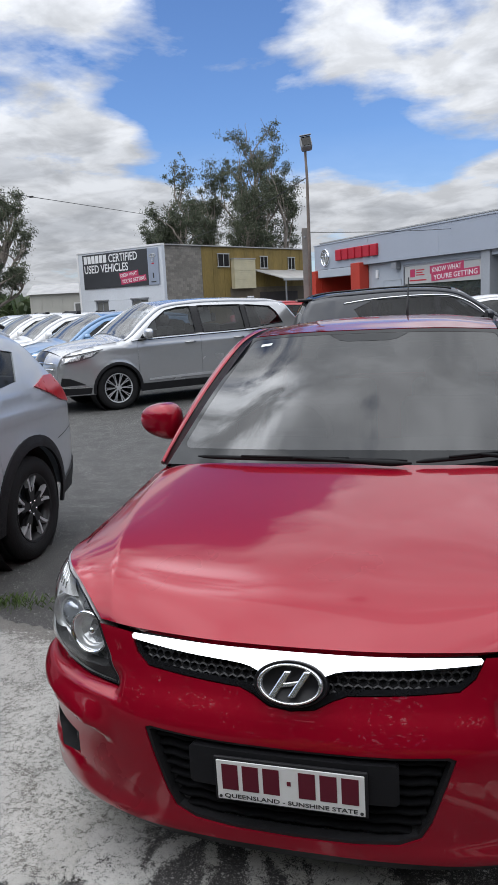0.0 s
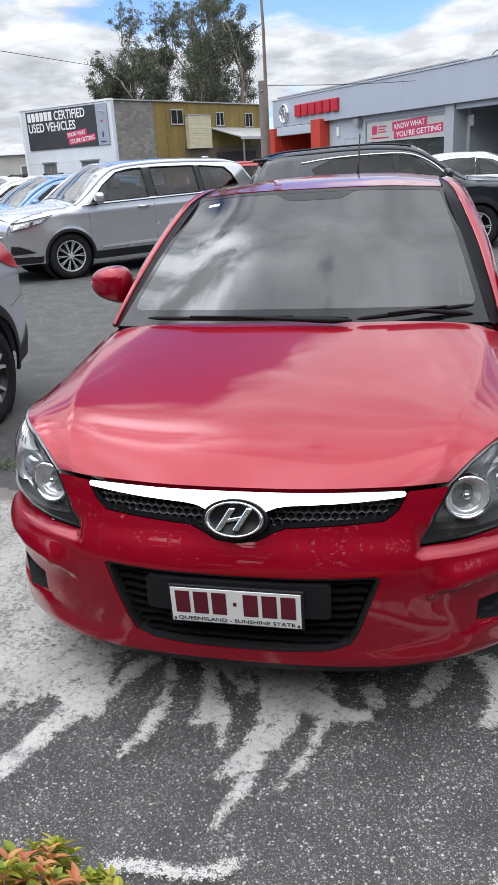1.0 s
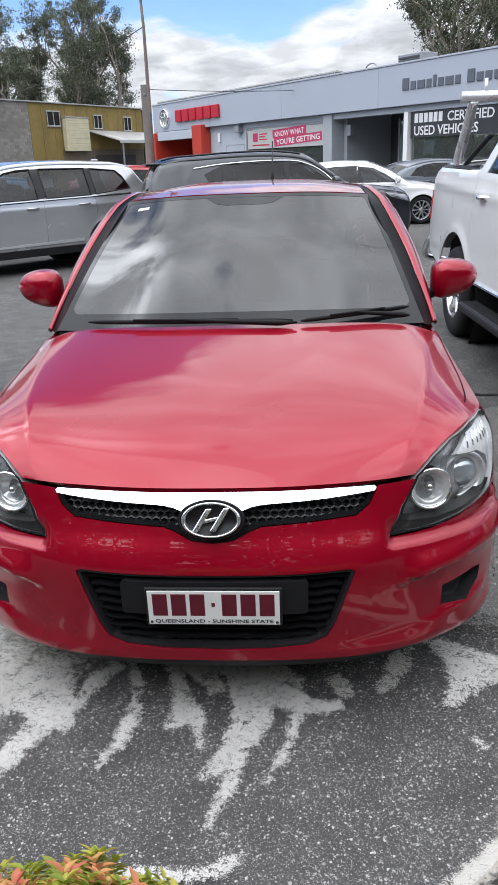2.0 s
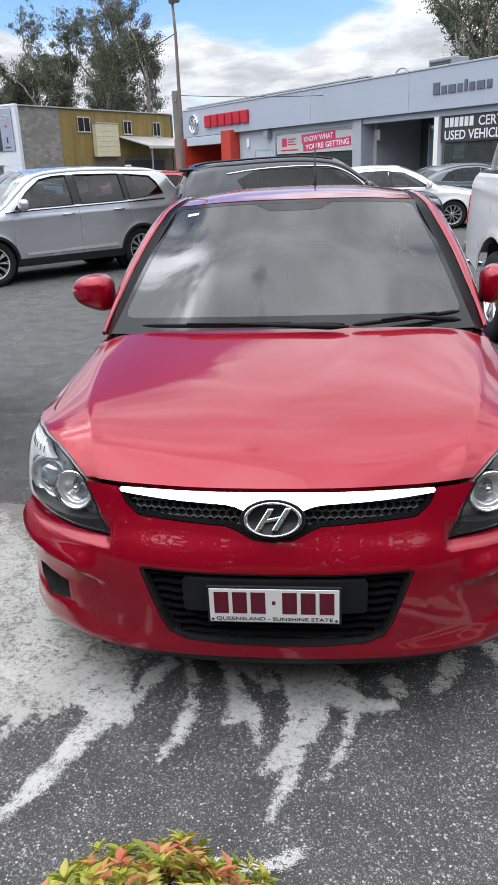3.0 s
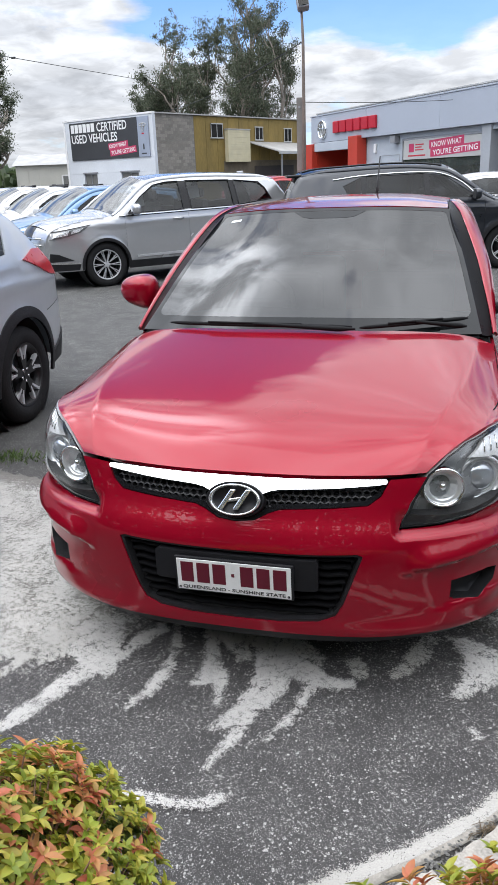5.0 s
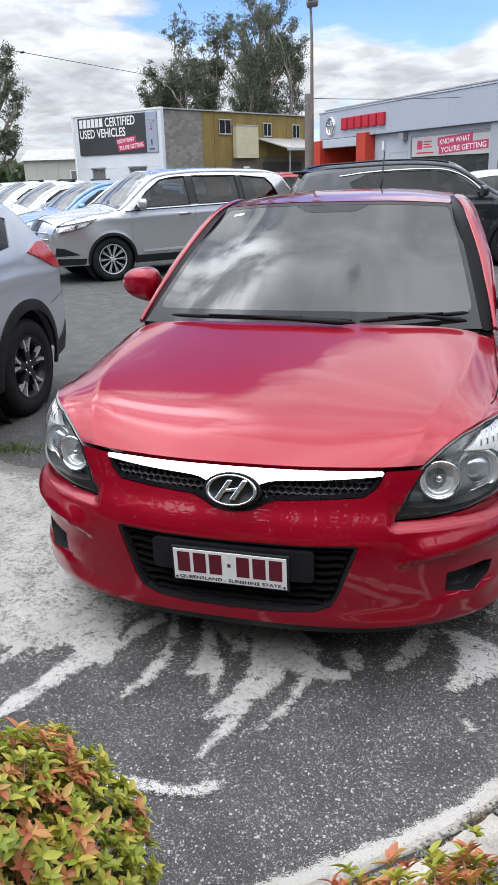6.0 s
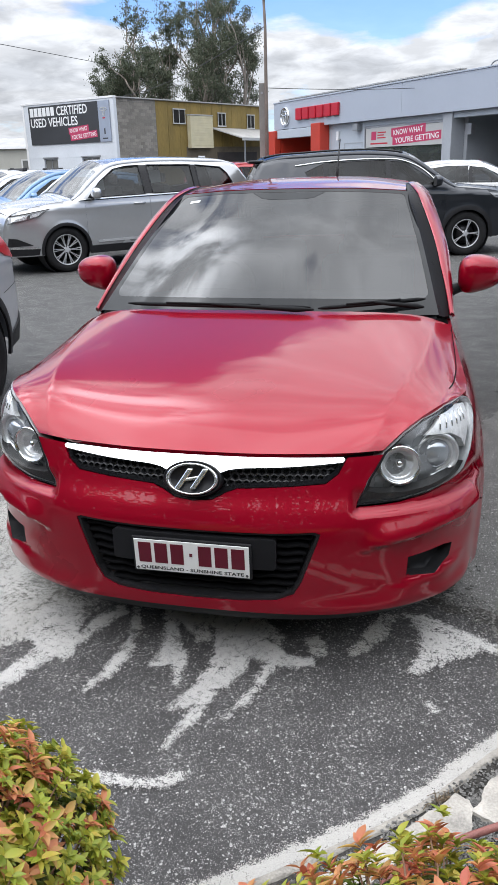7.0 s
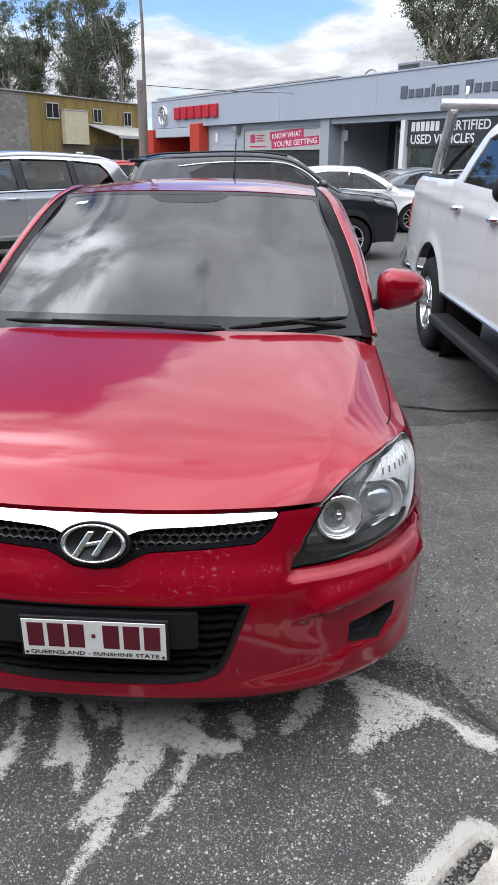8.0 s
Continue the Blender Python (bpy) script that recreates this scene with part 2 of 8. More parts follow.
def sheet(name, verts, faces, mat, parent, label="", normals=None, smooth=True):
    """A mesh part from computed vertices and faces, with given vertex normals where known."""
    me = bpy.data.meshes.new(name)
    me.from_pydata([tuple(map(float, v)) for v in verts], [], [tuple(map(int, f)) for f in faces])
    me.validate()
    ob = settle(name, me, mat, parent, label, smooth)
    if normals is not None and smooth and len(me.vertices) == len(normals):
        me.normals_split_custom_set_from_vertices([tuple(map(float, v)) for v in normals])
    return ob


def empty(name, m, label, category, group="", kind=""):
    ob = new(name)
    ob.empty_display_size = 0.2
    ob.matrix_basis = m
    return tagged(ob, label, category, group, kind)


def box(bm, x0, x1, y0, y1, z0, z1, bevel=0.0, segs=2, m=None):
    got = bmesh.ops.create_cube(bm, size=1.0, matrix=Matrix.Translation(((x0 + x1) / 2, (y0 + y1) / 2, (z0 + z1) / 2)) @ Matrix.Diagonal((abs(x1 - x0), abs(y1 - y0), abs(z1 - z0), 1)))
    vs = got["verts"]
    if bevel:
        es = list({e for v in vs for e in v.link_edges})
        r = bmesh.ops.bevel(bm, geom=es, offset=bevel, segments=segs, profile=0.5, affect="EDGES")
        vs = list(set(r["verts"]) | {v for v in vs if v.is_valid})
    if m is not None:
        bmesh.ops.transform(bm, matrix=m, verts=[v for v in vs if v.is_valid])
    return bm


def block(name, x0, x1, y0, y1, z0, z1, mat, parent, label="", bevel=0.006, segs=2, m=None):
    return part(name, box(bmesh.new(), x0, x1, y0, y1, z0, z1, bevel, segs, m), mat, parent, label)


def tube_data(path, radius, n=10, closed=False):
    """Vertices and faces of a round tube along a path; radius may be a list."""
    p = np.asarray(path, float)
    rad = np.broadcast_to(np.asarray(radius, float), (len(p),))
    t = np.gradient(p, axis=0)
    if closed:
        t = np.roll(p, -1, 0) - np.roll(p, 1, 0)
    t /= np.linalg.norm(t, axis=1)[:, None] + 1e-9
    up = np.array((0.0, 0.0, 1.0)) if abs(t[0][2]) < 0.9 else np.array((1.0, 0.0, 0.0))
    verts, faces = [], []
    side = np.cross(t[0], up)
    for k in range(len(p)):
        side = side - t[k] * (side @ t[k])
        side /= np.linalg.norm(side) + 1e-9
        other = np.cross(t[k], side)
        a = np.linspace(0, 2 * np.pi, n, endpoint=False)
        verts.append(p[k] + rad[k] * (np.cos(a)[:, None] * side + np.sin(a)[:, None] * other))
    m = len(p)
    for k in range(m if closed else m - 1):
        for j in range(n):
            faces.append((k * n + j, k * n + (j + 1) % n, ((k + 1) % m) * n + (j + 1) % n, ((k + 1) % m) * n + j))
    if not closed:
        faces += [tuple(range(n - 1, -1, -1)), tuple(range((m - 1) * n, m * n))]
    return np.concatenate(verts), faces


def tube(name, path, radius, mat, parent, label="", n=10, closed=False):
    v, f = tube_data(path, radius, n, closed)
    return sheet(name, v, f, mat, parent, label)


def spline(points, n):
    """n points along a Catmull-Rom curve through the given ones."""
    p = np.asarray(points, float)
    p = np.concatenate([[2 * p[0] - p[1]], p, [2 * p[-1] - p[-2]]])
    t = np.linspace(0, len(p) - 3, n)
    k = np.minimum(t.astype(int), len(p) - 4)
    f = (t - k).reshape((-1,) + (1,) * (p.ndim - 1))
    a, b, c, d = p[k], p[k + 1], p[k + 2], p[k + 3]
    return 0.5 * (2 * b + (c - a) * f + (2 * a - 5 * b + 4 * c - d) * f**2 + (3 * b - a - 3 * c + d) * f**3)


def grid_faces(nu, nv, flip=False):
    f = [(i * nv + j, i * nv + j + 1, (i + 1) * nv + j + 1, (i + 1) * nv + j) for i in range(nu - 1) for j in range(nv - 1)]
    return [q[::-1] for q in f] if flip else f


def grid_normals(g, flip=False):
    du, dv = np.gradient(g, axis=0), np.gradient(g, axis=1)
    n = np.cross(dv, du) if not flip else np.cross(du, dv)
    return n / (np.linalg.norm(n, axis=2)[..., None] + 1e-12)


def mirrored(rows):
    """Control rows given from the centre line outwards, made whole."""
    return [[(-x, y, z) for x, y, z in row[:0:-1]] + list(row) for row in rows]


def patch_grid(rows, nu, nv):
    across = np.stack([spline(r, nv) for r in rows])
    return spline(across, nu)


def patch(name, rows, nu, nv, mat, parent, label="", thick=0.012, flip=False):
    """A smooth panel through a small net of control points, with a turned-down rim."""
    g = patch_grid(rows, nu, nv)
    return panel(name, g, mat, parent, label, thick, flip)


def panel(name, g, mat, parent, label="", thick=0.012, flip=False):
    nu, nv = g.shape[:2]
    nr = grid_normals(g, flip)
    v, f, n = list(g.reshape(-1, 3)), grid_faces(nu, nv, flip), list(nr.reshape(-1, 3))
    ring = [(0, j) for j in range(nv)] + [(i, nv - 1) for i in range(1, nu)] + [(nu - 1, j) for j in range(nv - 2, -1, -1)] + [(i, 0) for i in range(nu - 2, 0, -1)]
    if thick:
        s = len(v)
        for i, j in ring:
            v += [g[i, j], g[i, j] - nr[i, j] * thick]
            n += [(0, 0, 0), (0, 0, 0)]
        k = len(ring)
        for q in range(k):
            a, b = s + 2 * q, s + 2 * ((q + 1) % k)
            f.append((a + 1, b + 1, b, a) if not flip else (a, b, b + 1, a + 1))
    return sheet(name, v, f, mat, parent, label, n)


def inside(poly, pts):
    x, y = pts[:, 0], pts[:, 1]
    r = np.zeros(len(pts), bool)
    q = np.asarray(poly)
    for (x0, y0), (x1, y1) in zip(q, np.roll(q, -1, 0)):
        if y0 != y1:
            r ^= ((y0 > y) != (y1 > y)) & (x < (x1 - x0) * (y - y0) / (y1 - y0) + x0)
    return r


def fine_loop(poly, step):
    out = []
    q = [np.asarray(p, float) for p in poly]
    for a, b in zip(q, q[1:] + q[:1]):
        n = max(1, int(math.ceil(np.linalg.norm(b - a) / step)))
        out += [a + (b - a) * k / n for k in range(n)]
    return out


def edge_gap(pts, loop):
    a, b = np.asarray(loop), np.roll(np.asarray(loop), -1, 0)
    best = np.full(len(pts), 9.0)
    for p, q in zip(a, b):
        d = q - p
        t = np.clip(((pts - p) @ d) / (d @ d + 1e-12), 0, 1)
        best = np.minimum(best, np.linalg.norm(pts - p - t[:, None] * d, axis=1))
    return best


def skin(name, poly, where, mat, parent, label="", holes=(), step=0.04, rim=0.012, flip=False):
    """A panel cut to an outline (with holes) in two parameters u, v and laid on the surface where(u, v)."""
    from mathutils.geometry import delaunay_2d_cdt
    loops = [fine_loop(poly, step)] + [fine_loop(h, step) for h in holes]
    pts, edges = [], []
    for lp in loops:
        s = len(pts)
        pts += [tuple(p) for p in lp]
        edges += [(s + i, s + (i + 1) % len(lp)) for i in range(len(lp))]
    o = np.asarray(loops[0])
    lo, hi = o.min(0), o.max(0)
    gx, gy = np.meshgrid(np.arange(lo[0] + step / 2, hi[0], step), np.arange(lo[1] + step / 2, hi[1], step))
    g = np.stack([gx.ravel(), gy.ravel()], 1)
    if len(g):
        keep = inside(loops[0], g) & (edge_gap(g, loops[0]) > step * 0.4)
        for h in loops[1:]:
            keep &= ~inside(h, g) & (edge_gap(g, h) > step * 0.4)
        pts += [tuple(p) for p in g[keep]]
    r = delaunay_2d_cdt([Vector(p) for p in pts], edges, [], 0, 1e-6)
    uv, tri = np.array([tuple(v) for v in r[0]]), np.array([tuple(t) for t in r[2]])
    mid = uv[tri].mean(1)
    keep = inside(loops[0], mid)
    for h in loops[1:]:
        keep &= ~inside(h, mid)
    tri = tri[keep]
    used = np.unique(tri)
    remap = -np.ones(len(uv), int)
    remap[used] = np.arange(len(used))
    uv, tri = uv[used], remap[tri]
    e = 1e-3
    p = where(uv[:, 0], uv[:, 1])
    n = np.cross(where(uv[:, 0] + e, uv[:, 1]) - where(uv[:, 0] - e, uv[:, 1]), where(uv[:, 0], uv[:, 1] + e) - where(uv[:, 0], uv[:, 1] - e))
    n /= np.linalg.norm(n, axis=1)[:, None] + 1e-12
    if flip:
        n, tri = -n, tri[:, ::-1]
    v, f, nn = list(p), [tuple(t) for t in tri], list(n)
    if rim:
        count = {}
        for t in tri:
            for a, b in ((t[0], t[1]), (t[1], t[2]), (t[2], t[0])):
                count[(a, b)] = 1
        for (a, b) in list(count):
            if (b, a) not in count:
                s = len(v)
                v += [p[a], p[b], p[b] - n[b] * rim, p[a] - n[a] * rim]
                nn += [(0, 0, 0)] * 4
                f.append((s + 1, s, s + 3, s + 2))
    return sheet(name, v, f, mat, parent, label, nn)


def lathe_data(profile, n=32, axis="x"):
    """A turned shape: profile of (along, radius) about the x axis."""
    pr = np.asarray(profile, float)
    a = np.linspace(0, 2 * np.pi, n, endpoint=False)
    v = np.stack([np.repeat(pr[:, 0][:, None], n, 1), pr[:, 1][:, None] * np.cos(a), pr[:, 1][:, None] * np.sin(a)], 2)
    f = [(i * n + j, i * n + (j + 1) % n, (i + 1) * n + (j + 1) % n, (i + 1) * n + j) for i in range(len(pr) - 1) for j in range(n)]
    return v.reshape(-1, 3), f


def turned(name, profile, mat, parent, m=None, label="", n=32):
    v, f = lathe_data(profile, n)
    if m is not None:
        mm = np.array(m)
        v = v @ mm[:3, :3].T + mm[:3, 3]
    return sheet(name, v, f, mat, parent, label)


def merge(*data):
    v, f, s = [], [], 0
    for a, b in data:
        v.append(np.asarray(a))
        f += [tuple(i + s for i in q) for q in b]
        s += len(a)
    return np.concatenate(v), f


def lettering(name, words, size, m, mat, parent, label="", depth=0.0, width=None, bold=0.0):
    """Words in the built-in font, as a mesh; width squeezes or stretches them to that length."""
    c = bpy.data.curves.new(name, "FONT")
    c.body, c.size, c.extrude, c.offset = words, size, depth, bold
    c.resolution_u = 3
    tmp = bpy.data.objects.new(name, c)
    me = bpy.data.meshes.new_from_object(tmp)
    bpy.data.objects.remove(tmp)
    xs = [v.co.x for v in me.vertices]
    k = width / (max(xs) - min(xs)) if width else 1.0
    x0 = min(xs)
    for v in me.vertices:
        v.co.x = (v.co.x - x0) * k
    me.name = name
    ob = settle(name, me, mat, parent, label)
    ob.matrix_basis = m
    return ob


def wheel(parent, x, y, radius, rim, width, spokes, face, rim_mat, style="split", turn=0.0):
    """A tyre on an alloy rim; face is the side that it shows (+1 or -1 in x)."""
    w = width / 2
    hub = new("wheel", bpy.data.meshes.new("wheel"))
    v, f = lathe_data([(-w * 0.9, rim * 0.98), (-w * 0.5, rim * 0.86), (w * 0.55, rim * 0.84), (w * 0.80, rim * 0.95), (w * 0.9, rim)], 40)
    hub.data.from_pydata([tuple(p) for p in v], [], f)
    hub.data.materials.append(rim_mat if style not in ("two", "split") else M["dark_alloy"])
    hub.data.polygons.foreach_set("use_smooth", [True] * len(hub.data.polygons))
    hub.parent = parent
    hub.matrix_basis = Matrix.Translation((x, y, radius)) @ Matrix.Rotation(0 if face > 0 else math.pi, 4, "Z") @ Matrix.Rotation(turn, 4, "X")
    r, s = radius, radius - rim
    turned("tyre", [(-w * 0.82, rim * 0.97), (-w, rim + s * 0.35), (-w, rim + s * 0.62), (-w * 0.86, r - s * 0.10), (-w * 0.62, r), (-w * 0.30, r), (-w * 0.27, r - 0.008), (-w * 0.23, r - 0.008), (-w * 0.20, r), (w * 0.20, r), (w * 0.23, r - 0.008), (w * 0.27, r - 0.008), (w * 0.30, r),
                    (w * 0.62, r), (w * 0.86, r - s * 0.10), (w, rim + s * 0.62), (w * 1.02, rim + s * 0.35), (w * 0.93, rim * 1.03), (w * 0.86, rim * 0.985)], M["rubber"], hub, n=48)
    turned("brake_disc", [(0.0, 0.02), (0.0, rim * 0.66), (-0.025, rim * 0.66), (-0.025, 0.02)], M["dark_alloy"], hub, n=24)
    data = []
    for k in range(spokes):
        a = 2 * math.pi * k / spokes
        for off, wd in {"single": ((0, 0.19),), "split": ((-0.085, 0.055), (0.085, 0.055)), "thin": ((0, 0.10),), "two": ((-0.15, 0.13), (0.15, 0.13)), "five": ((0, 0.26),)}[style]:
            inner = 0.10 if style in ("split", "two") else 0.0
            n = 5
            t = np.linspace(0.16 if style != "two" else 0.38, 0.965, n)
            ang = a + off * np.linspace(0.35, 1.0, n) * (1.6 if style == "two" else 1.0)
            half = np.linspace(wd * 0.55, wd, n) * rim * 0.55
            dep = w * (0.72 + 0.16 * t)
            vs = []
            for q in range(n):
                c = np.array((0, math.cos(ang[q]), math.sin(ang[q]))) * t[q] * rim
                d = np.array((0, -math.sin(ang[q]), math.cos(ang[q]))) * half[q]
                for sgn, dx in ((-1, -0.03), (-0.7, 0.0), (0.7, 0.0), (1, -0.03)):
                    vs.append(c + d * sgn + np.array((dep[q] + dx, 0, 0)))
            fs = [(q * 4 + j, q * 4 + j + 1, q * 4 + j + 5, q * 4 + j + 4) for q in range(n - 1) for j in range(3)]
            data.append((np.array(vs), fs))
    if style == "two":
        for piece in data:
            sheet("rim_blade", piece[0], piece[1], rim_mat, hub, smooth=False)
        data = []
        for k in range(spokes):
            a = 2 * math.pi * k / spokes
            e = np.array((0, math.cos(a), math.sin(a)))
            d = np.array((0, -math.sin(a), math.cos(a)))
            q = [e * 0.10 * rim - d * 0.07 * rim, e * 0.10 * rim + d * 0.07 * rim, e * 0.62 * rim + d * 0.20 * rim, e * 0.62 * rim - d * 0.20 * rim]
            top = np.array([p + (w * 0.80, 0, 0) for p in q])
            data.append((np.concatenate([top, top - (0.03, 0, 0)]), [(0, 1, 2, 3), (0, 4, 5, 1), (1, 5, 6, 2), (2, 6, 7, 3), (3, 7, 4, 0)]))
        rim_mat = M["dark_alloy"]
    data.append(lathe_data([(w * 0.86, rim * 1.0), (w * 0.93, rim * 0.985), (w * 0.90, rim * 0.94), (w * 0.80, rim * 0.92)], 48))
    data.append(lathe_data([(w * 0.74, rim * 0.24), (w * 0.80, rim * 0.20), (w * 0.80, rim * 0.13), (w * 0.84, rim * 0.12), (w * 0.85, 0.001)], 20))
    v, f = merge(*data)
    sheet("rim", v, f, rim_mat, hub, smooth=False)
    nuts = merge(*[lathe_data([(w * 0.79, 0.011), (w * 0.83, 0.011), (w * 0.835, 0.001)], 6) for _ in range(1)])
    bits = []
    for k in range(5):
        a = 2 * math.pi * (k + 0.5) / 5
        bits.append((nuts[0] + np.array((0, math.cos(a) * rim * 0.20, math.sin(a) * rim * 0.20)), nuts[1]))
    v, f = merge(*bits)
    sheet("wheel_nut", v, f, M["dark_alloy"] if style != "two" else M["chrome"], hub)
    return hub


def blob(bm, centre, size, power=2.0, nu=20, nv=14):
    """A rounded lump (superellipsoid)."""
    def sp(v, p):
        return math.copysign(abs(v) ** (2 / p), v)
    rows = []
    for i in range(nv + 1):
        b = -math.pi / 2 + math.pi * i / nv
        rows.append([bm.verts.new((centre[0] + size[0] * sp(math.cos(b), power) * sp(math.cos(a), power), centre[1] + size[1] * sp(math.cos(b), power) * sp(math.sin(a), power), centre[2] + size[2] * sp(math.sin(b), power))) for a in [2 * math.pi * j / nu for j in range(nu)]])
    for i in range(nv):
        for j in range(nu):
            bm.faces.new((rows[i][j], rows[i][(j + 1) % nu], rows[i + 1][(j + 1) % nu], rows[i + 1][j]))
    bmesh.ops.remove_doubles(bm, verts=bm.verts, dist=1e-5)
    return bm


# ---- the ground ----
def node_kit(name):
    m = bpy.data.materials.new(name)
    m.use_nodes = True
    n, l = m.node_tree.nodes, m.node_tree.links
    tc = n.new("ShaderNodeTexCoord")

    def noise_tex(scale, detail=4.0, rough=0.55, vec=None):
        t = n.new("ShaderNodeTexNoise")
        t.inputs["Scale"].default_value, t.inputs["Detail"].default_value, t.inputs["Roughness"].default_value = scale, detail, rough
        l.new(vec or tc.outputs["Object"], t.inputs["Vector"])
        return t.outputs["Fac"]

    def ramp(src, stops):
        r = n.new("ShaderNodeValToRGB")
        while len(r.color_ramp.elements) < len(stops):
            r.color_ramp.elements.new(0.5)
        for e, (pos, c) in zip(r.color_ramp.elements, stops):
            e.position, e.color = pos, (*(c if isinstance(c, tuple) else (c, c, c)), 1)
        l.new(src, r.inputs[0])
        return r.outputs[0]

    def mix(f, a, b):
        x = n.new("ShaderNodeMix")
        x.data_type = "RGBA"
        for key, v in (("Factor", f), ("A", a), ("B", b)):
            if isinstance(v, (int, float)):
                x.inputs[key].default_value = v
            elif isinstance(v, tuple):
                x.inputs[key].default_value = (*v, 1)
            else:
                l.new(v, x.inputs[key])
        return x.outputs["Result"]

    def calc(op, a, b=0.0, c=None):
        x = n.new("ShaderNodeMath")
        x.operation = op
        for i, v in enumerate((a, b, c)):
            if v is None:
                continue
            if isinstance(v, (int, float)):
                x.inputs[i].default_value = v
            else:
                l.new(v, x.inputs[i])
        return x.outputs[0]

    def bump(h, strength, dist):
        b = n.new("ShaderNodeBump")
        b.inputs["Strength"].default_value, b.inputs["Distance"].default_value = strength, dist
        l.new(h, b.inputs["Height"])
        l.new(b.outputs[0], n["Principled BSDF"].inputs["Normal"])
    return m, n, l, tc, noise_tex, ramp, mix, calc, bump


def asphalt_material(name, dark, pale, chips):
    m, n, l, tc, noise_tex, ramp, mix, calc, bump = node_kit(name)
    big = noise_tex(0.45, 5)
    mid = noise_tex(5.0, 5)
    body = mix(ramp(big, [(0.3, 0.0), (0.7, 1.0)]), dark, pale)
    body = mix(ramp(mid, [(0.35, 0.45), (0.65, 0.0)]), body, tuple(c * 0.6 for c in dark))
    heights = []
    jitter = n.new("ShaderNodeTexNoise")
    jitter.inputs["Scale"].default_value, jitter.inputs["Detail"].default_value = 130.0, 3.0
    l.new(tc.outputs["Object"], jitter.inputs["Vector"])
    bent = n.new("ShaderNodeVectorMath")
    bent.operation = "MULTIPLY_ADD"
    l.new(jitter.outputs["Color"], bent.inputs[0])
    bent.inputs[1].default_value = (0.009, 0.009, 0.009)
    l.new(tc.outputs["Object"], bent.inputs[2])
    for scale, share, glint in ((110.0, chips * 0.66, 1.0), (200.0, chips * 0.8, 0.85), (320.0, chips, 0.6)):
        stone = n.new("ShaderNodeTexVoronoi")
        stone.inputs["Scale"].default_value = scale
        l.new(bent.outputs[0], stone.inputs["Vector"])
        pick = n.new("ShaderNodeSeparateColor")
        l.new(stone.outputs["Color"], pick.inputs[0])
        reach = calc("ADD", calc("MULTIPLY", calc("MULTIPLY", pick.outputs[1], ramp(mid, [(0.30, 0.5), (0.62, 1.3)])), 0.30), 0.17)
        is_chip = calc("MULTIPLY", calc("GREATER_THAN", pick.outputs[0], 1.0 - share), calc("LESS_THAN", stone.outputs["Distance"], reach))
        hue = mix(calc("POWER", pick.outputs[2], 1.3), (0.11, 0.108, 0.104), (0.64 * glint, 0.625 * glint, 0.60 * glint))
        body = mix(calc("MULTIPLY", is_chip, 0.9), body, hue)
        heights.append(stone.outputs["Distance"])
    grain = noise_tex(420.0, 2)
    body = mix(ramp(grain, [(0.35, 0.5), (0.6, 0.0)]), body, (0.012, 0.012, 0.013))
    l.new(body, n["Principled BSDF"].inputs["Base Color"])
    n["Principled BSDF"].inputs["Roughness"].default_value = 0.88
    bump(calc("ADD", calc("MULTIPLY", calc("ADD", heights[0], heights[1]), -0.5), calc("MULTIPLY", grain, 0.5)), 0.55, 0.006)
    return m


def worn_paint_material(name, base, loss, edge=0.16):
    """Old line paint on coarse asphalt: chipped away to the stones, most of all along its edges."""
    m, n, l, tc, noise_tex, ramp, mix, calc, bump = node_kit(name)
    p = n["Principled BSDF"]
    fine, mid, big = noise_tex(310.0, 3, 0.6), noise_tex(60.0, 4), noise_tex(9.0, 5)
    amount = calc("ADD", calc("ADD", calc("MULTIPLY", fine, 0.50), calc("MULTIPLY", mid, 0.30)), calc("MULTIPLY", big, 0.20))
    wear = n.new("ShaderNodeAttribute")
    wear.attribute_name = "wear"
    held = calc("ADD", amount, calc("MULTIPLY", calc("SUBTRACT", wear.outputs["Fac"], 1.0), edge))
    left = ramp(held, [(loss - 0.012, 0.0), (loss + 0.012, 1.0)])
    tint = mix(ramp(noise_tex(3.0, 5), [(0.3, 0.0), (0.7, 1.0)]), base, tuple(c * 0.80 for c in base))
    tint = mix(ramp(fine, [(0.40, 0.4), (0.62, 0.0)]), tint, tuple(c * 0.45 for c in base))
    l.new(tint, p.inputs["Base Color"])
    p.inputs["Roughness"].default_value = 0.8
    bump(fine, 0.5, 0.004)
    gone = n.new("ShaderNodeBsdfTransparent")
    both_ = n.new("ShaderNodeMixShader")
    l.new(left, both_.inputs[0])
    l.new(gone.outputs[0], both_.inputs[1])
    l.new(p.outputs[0], both_.inputs[2])
    l.new(both_.outputs[0], n["Material Output"].inputs[0])
    return m


M["asphalt_lot"] = asphalt_material("asphalt_lot", (0.066, 0.065, 0.062), (0.096, 0.094, 0.090), 0.36)
M["asphalt_old"] = asphalt_material("asphalt_old", (0.125, 0.121, 0.115), (0.180, 0.174, 0.165), 0.75)
M["asphalt_pad"] = asphalt_material("asphalt_pad", (0.056, 0.053, 0.053), (0.084, 0.080, 0.079), 0.62)
M["asphalt_sandy"] = asphalt_material("asphalt_sandy", (0.20, 0.188, 0.165), (0.29, 0.275, 0.245), 0.7)
M["worn_paint"] = worn_paint_material("worn_paint", (0.59, 0.575, 0.55), 0.448, 0.13)
M["thin_paint"] = worn_paint_material("thin_paint", (0.56, 0.545, 0.51), 0.468)
M["broken_slab"] = material("broken_slab", (0.46, 0.43, 0.385), 0.85, vary=0.45, scale=11, bump=0.5, bump_scale=45)
